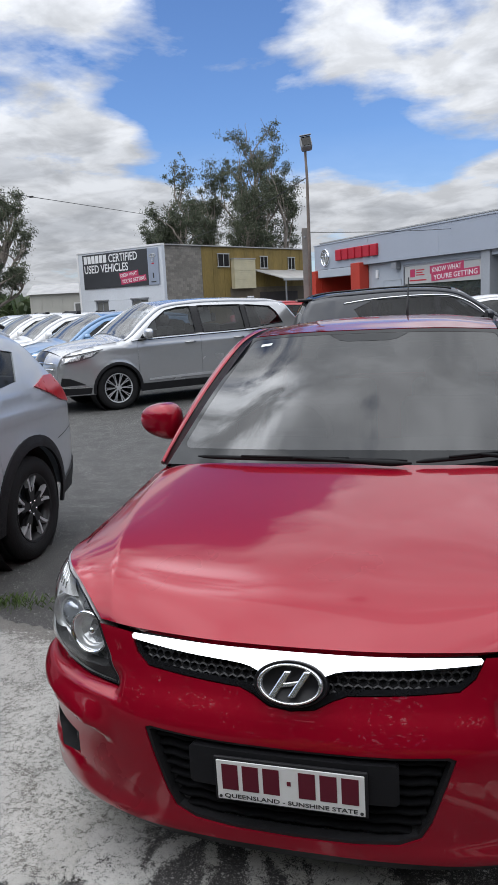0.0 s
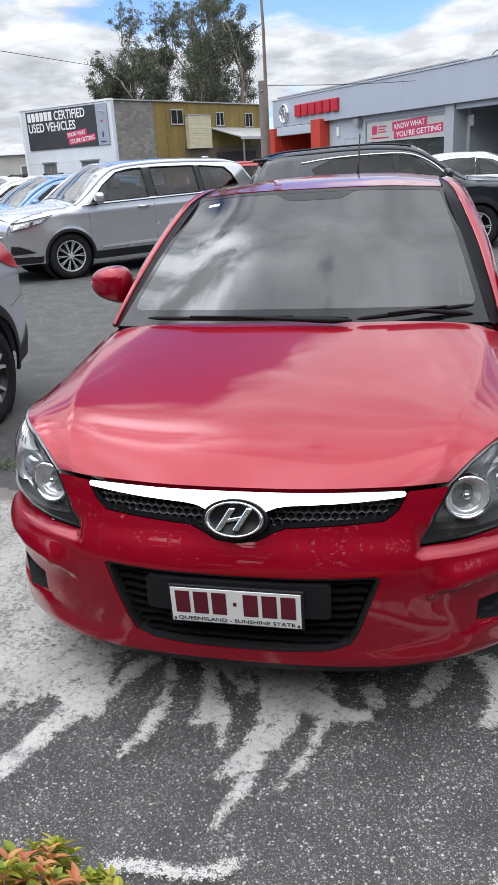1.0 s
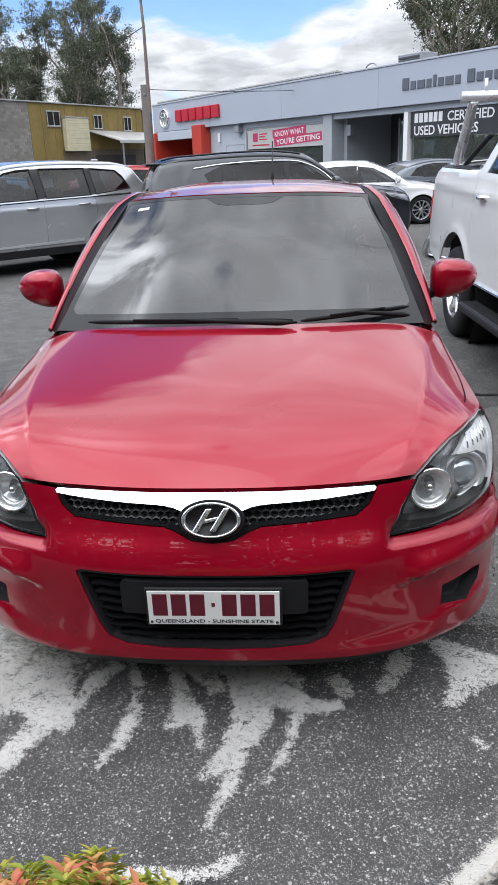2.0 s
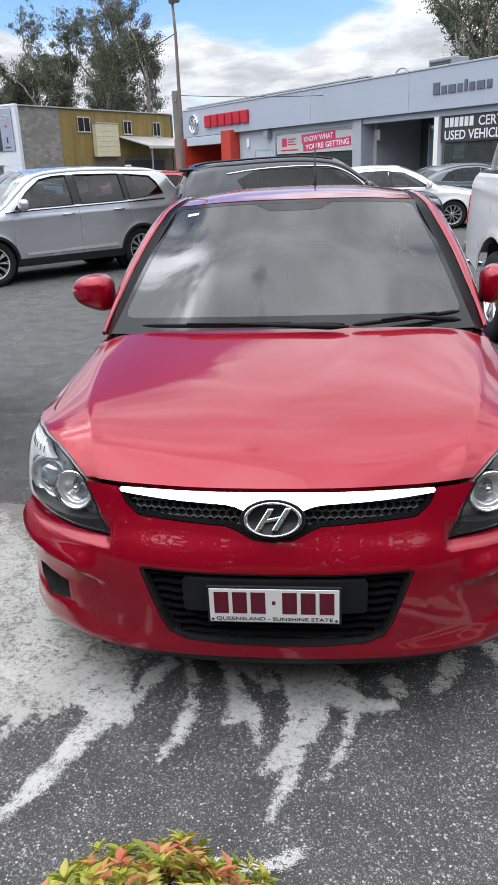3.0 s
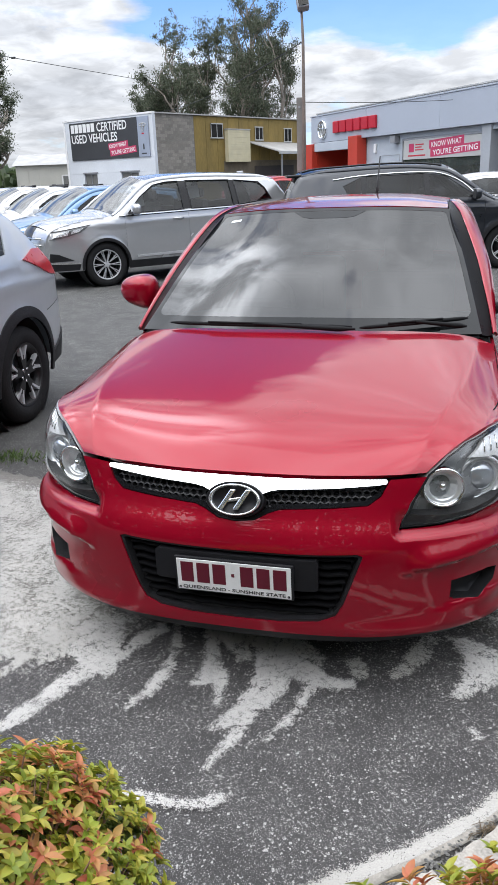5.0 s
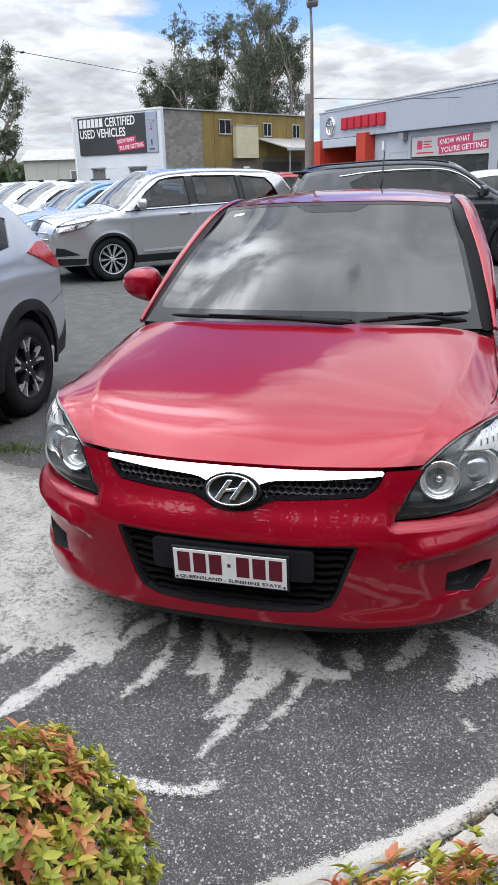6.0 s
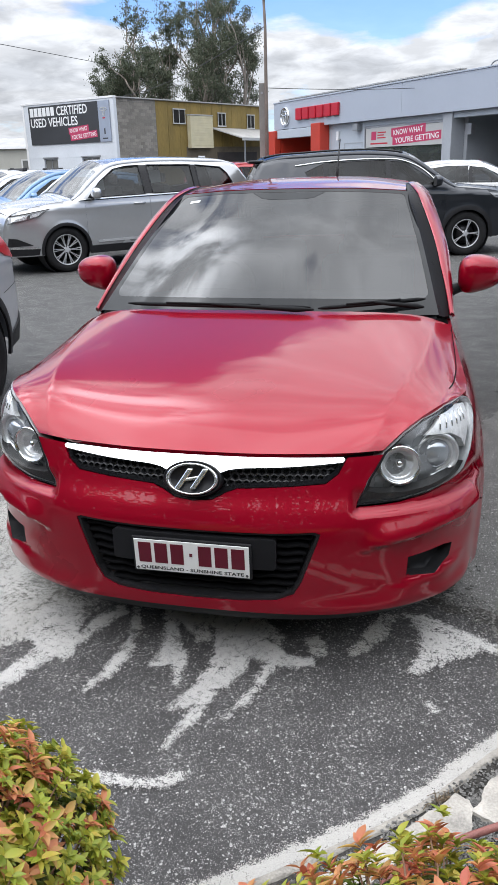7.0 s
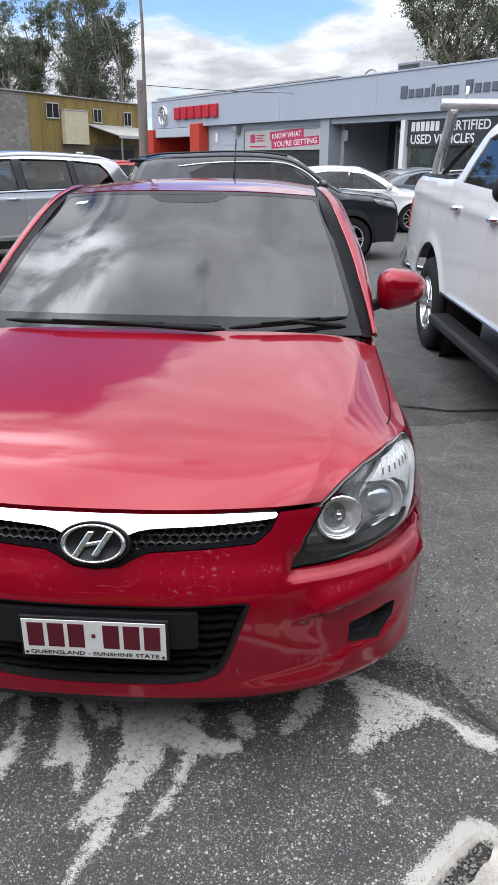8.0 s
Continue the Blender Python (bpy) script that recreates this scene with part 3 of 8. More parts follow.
M["gravel"] = material("gravel", (0.25, 0.243, 0.23), 0.9, vary=0.5, scale=30, bump=0.9, bump_scale=150, island=0.5)
M["grass"] = material("grass", (0.10, 0.16, 0.04), 0.7, vary=0.4, scale=20, island=0.35)
M["dirt"] = material("dirt", (0.060, 0.056, 0.050), 0.95, vary=0.7, scale=14, bump=1.0, bump_scale=90)

bm = bmesh.new()
bmesh.ops.create_grid(bm, x_segments=8, y_segments=8, size=900)
ground = part("ground", bm, M["asphalt_lot"], None)
ground.location = (0, 0, 0)
tagged(ground, "grey asphalt of the sales yard, worn smooth", "asphalt", kind="structure")


def rough_outline(pts, wobble, seed, step=0.02):
    """An outline whose edge wanders a little."""
    out = []
    q = fine_loop(pts, step)
    for i, p in enumerate(q):
        d = noise.noise(Vector((p[0] * 18 + seed, p[1] * 18, seed * 1.7))) + 0.6 * noise.noise(Vector((p[0] * 60, p[1] * 60 + seed, 3.1)))
        t = np.asarray(q[(i + 1) % len(q)]) - np.asarray(q[i - 1])
        nn = np.array((t[1], -t[0])) / (np.linalg.norm(t) + 1e-9)
        out.append(tuple(np.asarray(p) + nn * d * wobble))
    return out


def flat_piece(name, pts, z, mat, label, category, wobble=0.012, seed=1.0, step=0.02, kind="structure", fill=0.08, fade=0.0):
    loop = rough_outline(pts, wobble, seed, step) if wobble else pts
    ob = skin(name, loop, lambda u, v: np.stack([u, v, np.full_like(u, z)], 1), mat, None, step=fill, rim=0.0)
    if fade:
        at = ob.data.attributes.new("wear", "FLOAT", "POINT")
        co = np.array([v.co[:2] for v in ob.data.vertices])
        gap = np.clip(edge_gap(co, loop) / fade, 0, 1)
        at.data.foreach_set("value", gap)
    return tagged(ob, label, category, kind=kind)


def stroke(path, widths):
    """The outline of a brush stroke along a path."""
    p = spline([(*a, 0.0) for a in path], 28)[:, :2]
    w = spline([(a, 0.0, 0.0) for a in widths], 28)[:, 0]
    t = np.gradient(p, axis=0)
    nn = np.stack([-t[:, 1], t[:, 0]], 1) / (np.linalg.norm(t, axis=1)[:, None] + 1e-9)
    return [tuple(a) for a in p + nn * w[:, None]] + [tuple(a) for a in (p - nn * w[:, None])[::-1]]

pad = [(-2.2, 1.75), (-1.4, 1.62), (-0.5, 1.3), (0.6, 1.0), (1.0, 0.45), (1.35, 0.0), (1.05, -0.12), (0.95, -0.12), (0.88, -0.19), (0.77, -0.32), (0.64, -0.45), (0.48, -0.60), (0.38, -0.66), (0.25, -0.74), (0.0, -0.90), (-0.6, -1.2), (-2.2, -1.6)]
flat_piece("pavement_pad", pad, 0.004, M["asphalt_pad"], "coarse dark asphalt apron with pale stone chips", "asphalt", 0.004, 2.0, 0.05)
flat_piece("old_asphalt", [(-2.15, 1.72), (-1.4, 1.57), (-0.92, 1.0), (-0.74, 0.55), (-0.62, 0.33), (-0.74, 0.10), (-1.0, -0.02), (-1.5, 0.02), (-2.15, 0.22)], 0.0062, M["asphalt_sandy"], "sandy worn asphalt under the old paint", "asphalt", 0.04, 57.0, 0.04)
flat_piece("marking_broad", [(-2.1, 1.70), (-1.4, 1.55), (-0.95, 1.0), (-0.75, 0.55), (-0.41, 0.40), (-0.40, 0.25), (-0.47, 0.10), (-0.43, -0.04), (-0.50, -0.06), (-0.57, -0.02), (-0.70, -0.05), (-0.80, -0.15), (-1.0, -0.1), (-1.5, 0.0), (-2.1, 0.2)], 0.008, M["thin_paint"], "worn whitish paint over coarse asphalt", "road marking", 0.02, 3.0, fill=0.05, fade=0.15)
STROKES = (
    (((-0.385, 0.33), (-0.44, 0.20), (-0.50, 0.05), (-0.56, -0.02)), (0.035, 0.035, 0.03, 0.05), "worn_paint"),
    (((-0.66, 0.30), (-0.58, 0.12), (-0.50, 0.02), (-0.463, -0.035)), (0.10, 0.09, 0.05, 0.012), "worn_paint"),
    (((-0.545, 0.04), (-0.595, -0.085), (-0.640, -0.215), (-0.70, -0.36), (-0.76, -0.46)), (0.05, 0.042, 0.036, 0.030, 0.016), "worn_paint"),
    (((-0.80, 0.30), (-0.74, 0.12), (-0.73, -0.03)), (0.07, 0.06, 0.02), "thin_paint"),
    (((-0.80, 0.05), (-0.86, -0.12), (-0.90, -0.25)), (0.03, 0.035, 0.02), "thin_paint"),
    (((-0.352, 0.34), (-0.315, 0.25), (-0.292, 0.17)), (0.020, 0.026, 0.030), "thin_paint"),
    (((-0.292, 0.18), (-0.284, 0.07), (-0.296, -0.06), (-0.322, -0.13), (-0.342, -0.20)), (0.022, 0.028, 0.027, 0.022, 0.010), "worn_paint"),
    (((-0.235, 0.11), (-0.225, 0.06), (-0.235, 0.02)), (0.008, 0.012, 0.005), "thin_paint"),
    (((-0.205, 0.33), (-0.16, 0.20), (-0.125, 0.07), (-0.115, -0.01)), (0.030, 0.034, 0.045, 0.055), "worn_paint"),
    (((-0.10, 0.10), (-0.068, -0.02), (-0.048, -0.10)), (0.035, 0.026, 0.010), "worn_paint"),
    (((-0.14, 0.32), (-0.07, 0.24), (-0.02, 0.15)), (0.05, 0.045, 0.03), "thin_paint"),
    (((0.01, 0.34), (0.07, 0.20), (0.092, 0.07), (0.060, -0.07)), (0.065, 0.062, 0.060, 0.050), "worn_paint"),
    (((0.075, -0.04), (0.02, -0.135), (-0.035, -0.195), (-0.080, -0.222)), (0.040, 0.036, 0.024, 0.008), "worn_paint"),
    (((0.065, -0.08), (0.048, -0.19), (0.025, -0.29), (0.000, -0.375)), (0.034, 0.026, 0.020, 0.008), "worn_paint"),
    (((0.08, 0.22), (0.19, 0.135), (0.28, 0.098), (0.385, 0.108)), (0.06, 0.055, 0.042, 0.022), "worn_paint"),
    (((0.245, 0.26), (0.215, 0.17)), (0.022, 0.030), "thin_paint"),
    (((-0.24, 0.34), (-0.05, 0.31), (0.12, 0.28), (0.24, 0.22)), (0.04, 0.065, 0.06, 0.03), "thin_paint"),
    (((0.232, 0.07), (0.212, -0.03), (0.185, -0.12), (0.142, -0.225)), (0.030, 0.022, 0.022, 0.008), "worn_paint"),
    (((-0.245, -0.54), (-0.16, -0.505), (-0.06, -0.515), (0.02, -0.50), (0.065, -0.472), (0.115, -0.448)), (0.020, 0.026, 0.024, 0.026, 0.022, 0.008), "worn_paint"),
    (((0.615, 0.46), (0.56, 0.30), (0.515, 0.20), (0.482, 0.125)), (0.035, 0.045, 0.036, 0.012), "thin_paint"),
    (((0.33, 0.26), (0.37, 0.19), (0.41, 0.125)), (0.04, 0.04, 0.02), "thin_paint"),
    (((0.715, -0.028), (0.742, -0.040), (0.776, -0.072)), (0.010, 0.020, 0.010), "worn_paint"),
    (((0.155, -0.268), (0.168, -0.276)), (0.008, 0.011), "worn_paint"),
)
for k, (path, widths, mat) in enumerate(STROKES):
    flat_piece("paint_streak", stroke(path, [w * 1.22 for w in widths]), 0.0085 + 0.0003 * k, M[mat], "chipped white paint streak on the asphalt", "road marking", 0.012, 4.0 + k * 1.3, 0.010, fill=0.014, fade=0.022)

flat_piece("paint_streak", [(0.640, 0.455), (0.735, 0.475), (0.89, 0.385), (0.98, 0.316), (1.063, 0.242), (1.119, 0.195), (1.136, 0.155), (1.095, 0.112), (1.015, 0.162), (0.965, 0.235), (0.93, 0.255), (0.89, 0.222), (0.80, 0.150), (0.690, 0.075), (0.660, 0.100), (0.681, 0.162), (0.705, 0.241), (0.711, 0.333)], 0.0145, M["worn_paint"], "chipped white paint streak on the asphalt", "road marking", 0.010, 41.0, 0.010, fill=0.014, fade=0.03)


def kerb():
    """The white-edged rim of the apron and the drop behind it."""
    line = spline([(-0.75, -1.22, 0), (-0.2, -1.0, 0), (0.14, -0.82, 0), (0.38, -0.66, 0), (0.64, -0.455, 0), (0.79, -0.30, 0), (0.90, -0.17, 0), (0.985, -0.105, 0), (1.06, -0.15, 0), (1.30, -0.42, 0), (1.7, -0.9, 0)], 90)
    t = np.gradient(line, axis=0)
    nrm = np.stack([t[:, 1], -t[:, 0], 0 * t[:, 0]], 1)
    nrm /= np.linalg.norm(nrm, axis=1)[:, None]
    rows = []
    for k, p in enumerate(line):
        j = 0.003 * noise.noise(Vector((p[0] * 9, p[1] * 9, 1.0)))
        rows.append([p + nrm[k] * (o + 0.026 + j * e) + np.array((0, 0, z)) for o, z, e in ((-0.060, 0.0060, 2), (-0.046, 0.0066, 3), (-0.032, 0.0075, 4), (-0.014, 0.012, 1.5), (0.006, 0.0125, 1), (0.014, 0.0105, 1))])
    g = np.array(rows)
    k = panel("kerb", g, M["kerb_paint"], None, "", 0.0)
    at = k.data.attributes.new("wear", "FLOAT", "POINT")
    wear = np.tile(np.array((0.0, 0.10, 0.50, 1.0, 1.0, 0.9)), len(line))
    at.data.foreach_set("value", wear[: len(k.data.vertices)])
    tagged(k, "rounded asphalt kerb with chipped white paint", "kerb", kind="structure")
    # cream concrete face, its colour also darker for shade the shallow slope lacks
    rows = []
    for k, p in enumerate(line):
        j = 0.004 * noise.noise(Vector((p[0] * 14, p[1] * 14, 4.0)))
        rows.append([p + nrm[k] * (o + 0.026 + j * e) + np.array((0, 0, z)) for o, z, e in ((0.012, 0.0100, 0), (0.020, 0.0092, 0.5), (0.036, 0.0052, 1), (0.039, -0.02, 1))])
    face = panel("kerb_face", np.array(rows), M["kerb_concrete_shade"], None, "", 0.0)
    tagged(face, "stained cream concrete face of the kerb, toned down for shade", "kerb", kind="structure")


M["kerb_paint"] = worn_paint_material("kerb_paint", (0.54, 0.52, 0.485), 0.424, 0.19)
M["kerb_concrete_shade"] = material("kerb_concrete_shade", (0.37, 0.345, 0.305), 0.85, vary=0.4, scale=16, bump=0.5, bump_scale=70)
kerb()
bed = flat_piece("garden_bed", [(-1.5, -1.7), (-0.6, -1.22), (0.05, -0.88), (0.42, -0.66), (0.66, -0.46), (0.8, -0.32), (0.93, -0.16), (1.02, -0.14), (1.35, -0.5), (1.9, -1.2), (2.2, -3.0), (-1.5, -3.0)], 0.0045, M["dirt"], "bare earth and fine gravel of the garden bed", "earth", 0.0)


def slabs():
    for pts, z, tilt in (([(0.668, -0.560), (0.745, -0.468), (0.815, -0.392), (0.852, -0.404), (0.850, -0.490), (0.800, -0.560), (0.712, -0.628)], 0.020, 1), ([(0.856, -0.444), (0.879, -0.386), (0.91, -0.324), (0.963, -0.27), (1.018, -0.198), (1.06, -0.251), (1.001, -0.395), (0.917, -0.468), (0.885, -0.456)], 0.022, -2), ([(0.440, -0.742), (0.545, -0.655), (0.648, -0.572), (0.690, -0.608), (0.61, -0.70), (0.51, -0.80)], 0.018, 2)):
        loop = rough_outline(pts, 0.010, 20 + z * 40 + pts[0][0], 0.015)
        bm = bmesh.new()
        top = [bm.verts.new((x, y, z + 0.004 * noise.noise(Vector((x * 12, y * 12, 5))))) for x, y in loop]
        f = bm.faces.new(top)
        f.normal_update()
        if f.normal.z < 0:
            f.normal_flip()
        r = bmesh.ops.extrude_face_region(bm, geom=[f])
        bmesh.ops.translate(bm, verts=[v for v in r["geom"] if isinstance(v, bmesh.types.BMVert)], vec=(0, 0, 0.0))
        for v in top:
            v.co.z = 0.003
        ob = part("broken_slab", bm, M["broken_slab"], None)
        tagged(ob, "broken slab of pale concrete lying on gravel", "slab", group="broken slabs along the kerb")


slabs()


def pebbles(name, n, pick, size, mat, label, seed):
    rnd = np.random.RandomState(seed)
    base = np.array([(1, 0, 0), (-1, 0, 0), (0, 1, 0), (0, -1, 0), (0, 0, 1), (0, 0, -1)], float)
    tri = [(0, 2, 4), (2, 1, 4), (1, 3, 4), (3, 0, 4), (2, 0, 5), (1, 2, 5), (3, 1, 5), (0, 3, 5)]
    v, f = [], []
    for k in range(n):
        x, y, z = pick(rnd)
        s = size * rnd.uniform(0.5, 1.5) * np.array((1, rnd.uniform(0.7, 1), rnd.uniform(0.5, 0.8)))
        a = rnd.uniform(0, 6.28)
        p = (base + rnd.uniform(-0.25, 0.25, (6, 3))) * s
        p = p @ np.array(((math.cos(a), math.sin(a), 0), (-math.sin(a), math.cos(a), 0), (0, 0, 1)))
        v.append(p + (x, y, z + s[2] * 0.5))
        f += [tuple(i + 6 * k for i in t) for t in tri]
    ob = sheet(name, np.concatenate(v), f, mat, None, smooth=False)
    return tagged(ob, label, "gravel", kind="stuff")


def by_kerb(r):
    t = r.uniform(0, 1)
    p = np.array((0.30, -0.80)) * (1 - t) + np.array((1.05, -0.20)) * t
    o = abs(r.normal(0, 0.15)) + 0.02
    return p[0] + o * 0.7, p[1] - o * 0.7, 0.006


pebbles("loose_gravel", 6500, by_kerb, 0.0045, M["gravel"], "loose grey gravel along the kerb", 4)


def by_corner(r):
    while True:
        x, y = r.uniform(0.62, 1.5), r.uniform(-0.95, -0.16)
        if y < min((x - 0.64) * 1.014 - 0.52, -0.21 - (x - 1.06) * 1.125):
            return x, y, 0.007


pebbles("loose_gravel", 6500, by_corner, 0.0045, M["gravel"], "loose grey gravel in the bed behind the kerb", 14)


flat_piece("old_asphalt", [(0.69, 0.58), (0.84, 0.51), (0.96, 0.455), (1.05, 0.30), (1.15, 0.18), (1.5, -0.1), (3.0, -0.3), (3.4, 1.6), (3.0, 3.3), (1.8, 3.2), (1.2, 3.0), (0.7, 2.0)], 0.0030, M["asphalt_old"], "coarse old asphalt beside the painted apron", "asphalt", 0.05, 51.0, 0.06)
M["crack"] = material("crack", (0.012, 0.012, 0.011), 0.95, vary=0.3, scale=20)
flat_piece("asphalt_crack", stroke([(1.20, 3.46), (1.338, 3.436), (1.567, 3.38), (1.887, 3.42), (2.16, 3.35)], (0.004, 0.012, 0.016, 0.012, 0.006)), 0.0075, M["crack"], "dark crack across the old asphalt", "crack", 0.012, 31.0, 0.02)
flat_piece("asphalt_crack", stroke([(0.70, 0.60), (0.84, 0.535), (0.963, 0.485), (1.06, 0.33), (1.16, 0.21), (1.4, 0.05)], (0.020, 0.030, 0.035, 0.025, 0.020, 0.012)), 0.0075, M["dirt"], "crumbled dark joint beside the painted apron", "crack", 0.020, 33.0, 0.012)


def by_joint(r):
    t = r.uniform(0, 1)
    p = np.array((0.70, 0.62)) * (1 - t) + np.array((1.30, 0.14)) * t
    return p[0] + r.normal(0.03, 0.05), p[1] + r.normal(0.05, 0.05), 0.004


pebbles("loose_gravel", 1800, by_joint, 0.005, M["gravel"], "crumbled asphalt grit along the broken joint", 24)


def by_yard(r):
    return r.uniform(0.75, 1.9), r.uniform(0.35, 1.4), 0.004


pebbles("loose_gravel", 900, by_yard, 0.005, M["gravel"], "loose dark grit on the asphalt beside the car", 5)


def garden_rail():
    """A low bent pipe in the bed beside the slabs."""
    r = empty("garden_rail", pose(0.62, -0.86, 0), "low bent rail of faded red-brown pipe in the garden bed", "rail")
    p = spline([(0.0, 0.0, 0.005), (0.01, 0.006, 0.14), (0.045, 0.03, 0.21), (0.16, 0.115, 0.225), (0.32, 0.215, 0.225), (0.55, 0.36, 0.22), (0.66, 0.42, 0.20), (0.69, 0.435, 0.13), (0.70, 0.44, 0.005)], 60)
    tube("pipe", p, 0.0085, M["rail_red"], r, n=12)
    for q in (p[0], p[-1]):
        turned("foot", [(0.0, 0.02), (0.006, 0.02), (0.008, 0.010)], M["rail_red"], r, Matrix.Translation(q) @ Matrix.Rotation(-math.pi / 2, 4, "Y"), n=16)


M["rail_red"] = material("rail_red", (0.26, 0.10, 0.085), 0.55, vary=0.35, scale=18, bump=0.2, bump_scale=120)
garden_rail()


def dry_litter():
    """Dead needles and twigs caught between kerb and slab."""
    rnd = np.random.RandomState(61)
    data = []
    for k in range(34):
        c = np.array((0.784, -0.406, 0.008)) + np.array((0.72, 0.69, 0)) * rnd.normal(0, 0.020) + np.array((0.69, -0.72, 0)) * rnd.normal(0, 0.008) + (0, 0, rnd.uniform(0, 0.010))
        a = rnd.normal(0.8, 0.6)
        d = np.array((math.cos(a), math.sin(a), rnd.normal(0, 0.12))) * rnd.uniform(0.007, 0.020)
        data.append(tube_data([c - d, c + (0, 0, 0.002), c + d], 0.0011, 4))
    v, f = merge(*data)
    tagged(sheet("dry_litter", v, f, M["dry_stalk"], None), "dry brown stalks caught beside the kerb", "litter", kind="stuff")


M["dry_stalk"] = material("dry_stalk", (0.17, 0.125, 0.08), 0.8, vary=0.4, scale=60)
dry_litter()


def grass_tuft():
    rnd = np.random.RandomState(6)
    v, f = [], []
    for k in range(260):
        x, y = -2.02 + rnd.normal(0, 0.13), 1.90 + rnd.normal(0, 0.05)
        a, h, w = rnd.uniform(0, 6.28), rnd.uniform(0.012, 0.045), 0.0025
        d = np.array((math.cos(a), math.sin(a), 0))
        s = np.array((-d[1], d[0], 0)) * w
        b = np.array((x, y, 0.004))
        n = len(v)
        v += [b - s, b + s, b + d * h * 0.35 + s * 0.7 + (0, 0, h * 0.7), b + d * h * 0.8 + (0, 0, h)]
        f += [(n, n + 1, n + 2), (n, n + 2, n + 3)]
    tagged(sheet("grass_tuft", v, f, M["grass"], None, smooth=False), "small tuft of grass at the edge of the asphalt", "grass", kind="stuff")


grass_tuft()


# ---- buildings ----
M["wall_white"] = material("wall_white", (0.64, 0.67, 0.71), 0.75, vary=0.10, scale=0.6, bump=0.15, bump_scale=30)
M["fascia_white"] = material("fascia_white", (0.38, 0.415, 0.48), 0.45, vary=0.04, scale=0.5)
M["wall_grey"] = material("wall_grey", (0.42, 0.46, 0.51), 0.7, vary=0.08, scale=0.8, bump=0.1, bump_scale=40)
M["pier_grey"] = material("pier_grey", (0.36, 0.38, 0.41), 0.7, vary=0.10, scale=0.8)
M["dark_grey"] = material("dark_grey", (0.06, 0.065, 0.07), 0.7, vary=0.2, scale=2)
M["portal_red"] = material("portal_red", (0.48, 0.042, 0.022), 0.5, vary=0.12, scale=1.5)
M["sign_red"] = material("sign_red", (0.46, 0.010, 0.028), 0.4, vary=0.06, scale=3)
M["sign_pink"] = material("sign_pink", (0.50, 0.035, 0.11), 0.5, vary=0.08, scale=2)
M["sign_black"] = material("sign_black", (0.035, 0.037, 0.042), 0.5, vary=0.2, scale=1.2)
M["sign_white"] = material("sign_white", (0.80, 0.80, 0.80), 0.5, vary=0.05, scale=3)
M["sign_pale"] = material("sign_pale", (0.46, 0.46, 0.45), 0.5, vary=0.08, scale=2)
M["sign_grey"] = material("sign_grey", (0.30, 0.34, 0.42), 0.5, vary=0.1, scale=1.5)
M["sign_text_grey"] = material("sign_text_grey", (0.10, 0.115, 0.14), 0.5, vary=0.1, scale=3)
M["teal_band"] = material("teal_band", (0.22, 0.36, 0.36), 0.4, vary=0.2, scale=1.5)
M["mustard"] = material("mustard", (0.25, 0.175, 0.048), 0.75, vary=0.35, scale=1.1, bump=0.15, bump_scale=25, streak=(1.0, 1.0, 0.25))
M["block_grey"] = material("block_grey", (0.27, 0.25, 0.22), 0.9, vary=0.35, scale=2.2, bump=0.5, bump_scale=25, island=0.22)
M["mortar"] = material("mortar", (0.21, 0.20, 0.18), 0.9, vary=0.2, scale=4)
M["cream"] = material("cream", (0.62, 0.56, 0.38), 0.7, vary=0.10, scale=2)
M["roof_metal"] = material("roof_metal", (0.46, 0.45, 0.43), 0.5, 0.4, vary=0.25, scale=1.2)
M["brown_dark"] = material("brown_dark", (0.06, 0.05, 0.045), 0.8, vary=0.4, scale=1.2)
M["tan"] = material("tan", (0.16, 0.13, 0.09), 0.85, vary=0.4, scale=1.1)
M["window_white"] = material("window_white", (0.70, 0.70, 0.68), 0.6, vary=0.1, scale=5)
M["curtain"] = material("curtain", (0.16, 0.16, 0.15), 0.8, vary=0.3, scale=3, streak=(8, 8, 0.4))
M["concrete_pole"] = material("concrete_pole", (0.22, 0.21, 0.195), 0.85, vary=0.25, scale=3, bump=0.3, bump_scale=50)
M["rust_pole"] = material("rust_pole", (0.21, 0.17, 0.145), 0.7, 0.2, vary=0.4, scale=2.5)
M["grey_metal"] = material("grey_metal", (0.33, 0.34, 0.36), 0.5, 0.5, vary=0.15, scale=4)
M["cable"] = material("cable", (0.02, 0.02, 0.02), 0.6)
M["teal_glass"] = material("teal_glass", (0.30, 0.40, 0.41), 0.06, 0.7, vary=0.3, scale=0.9)
M["shed_wall"] = material("shed_wall", (0.48, 0.47, 0.42), 0.7, vary=0.12, scale=0.8)

SHOP = pose(-7.7, 42.8, 0, 0, 0, -53.13)


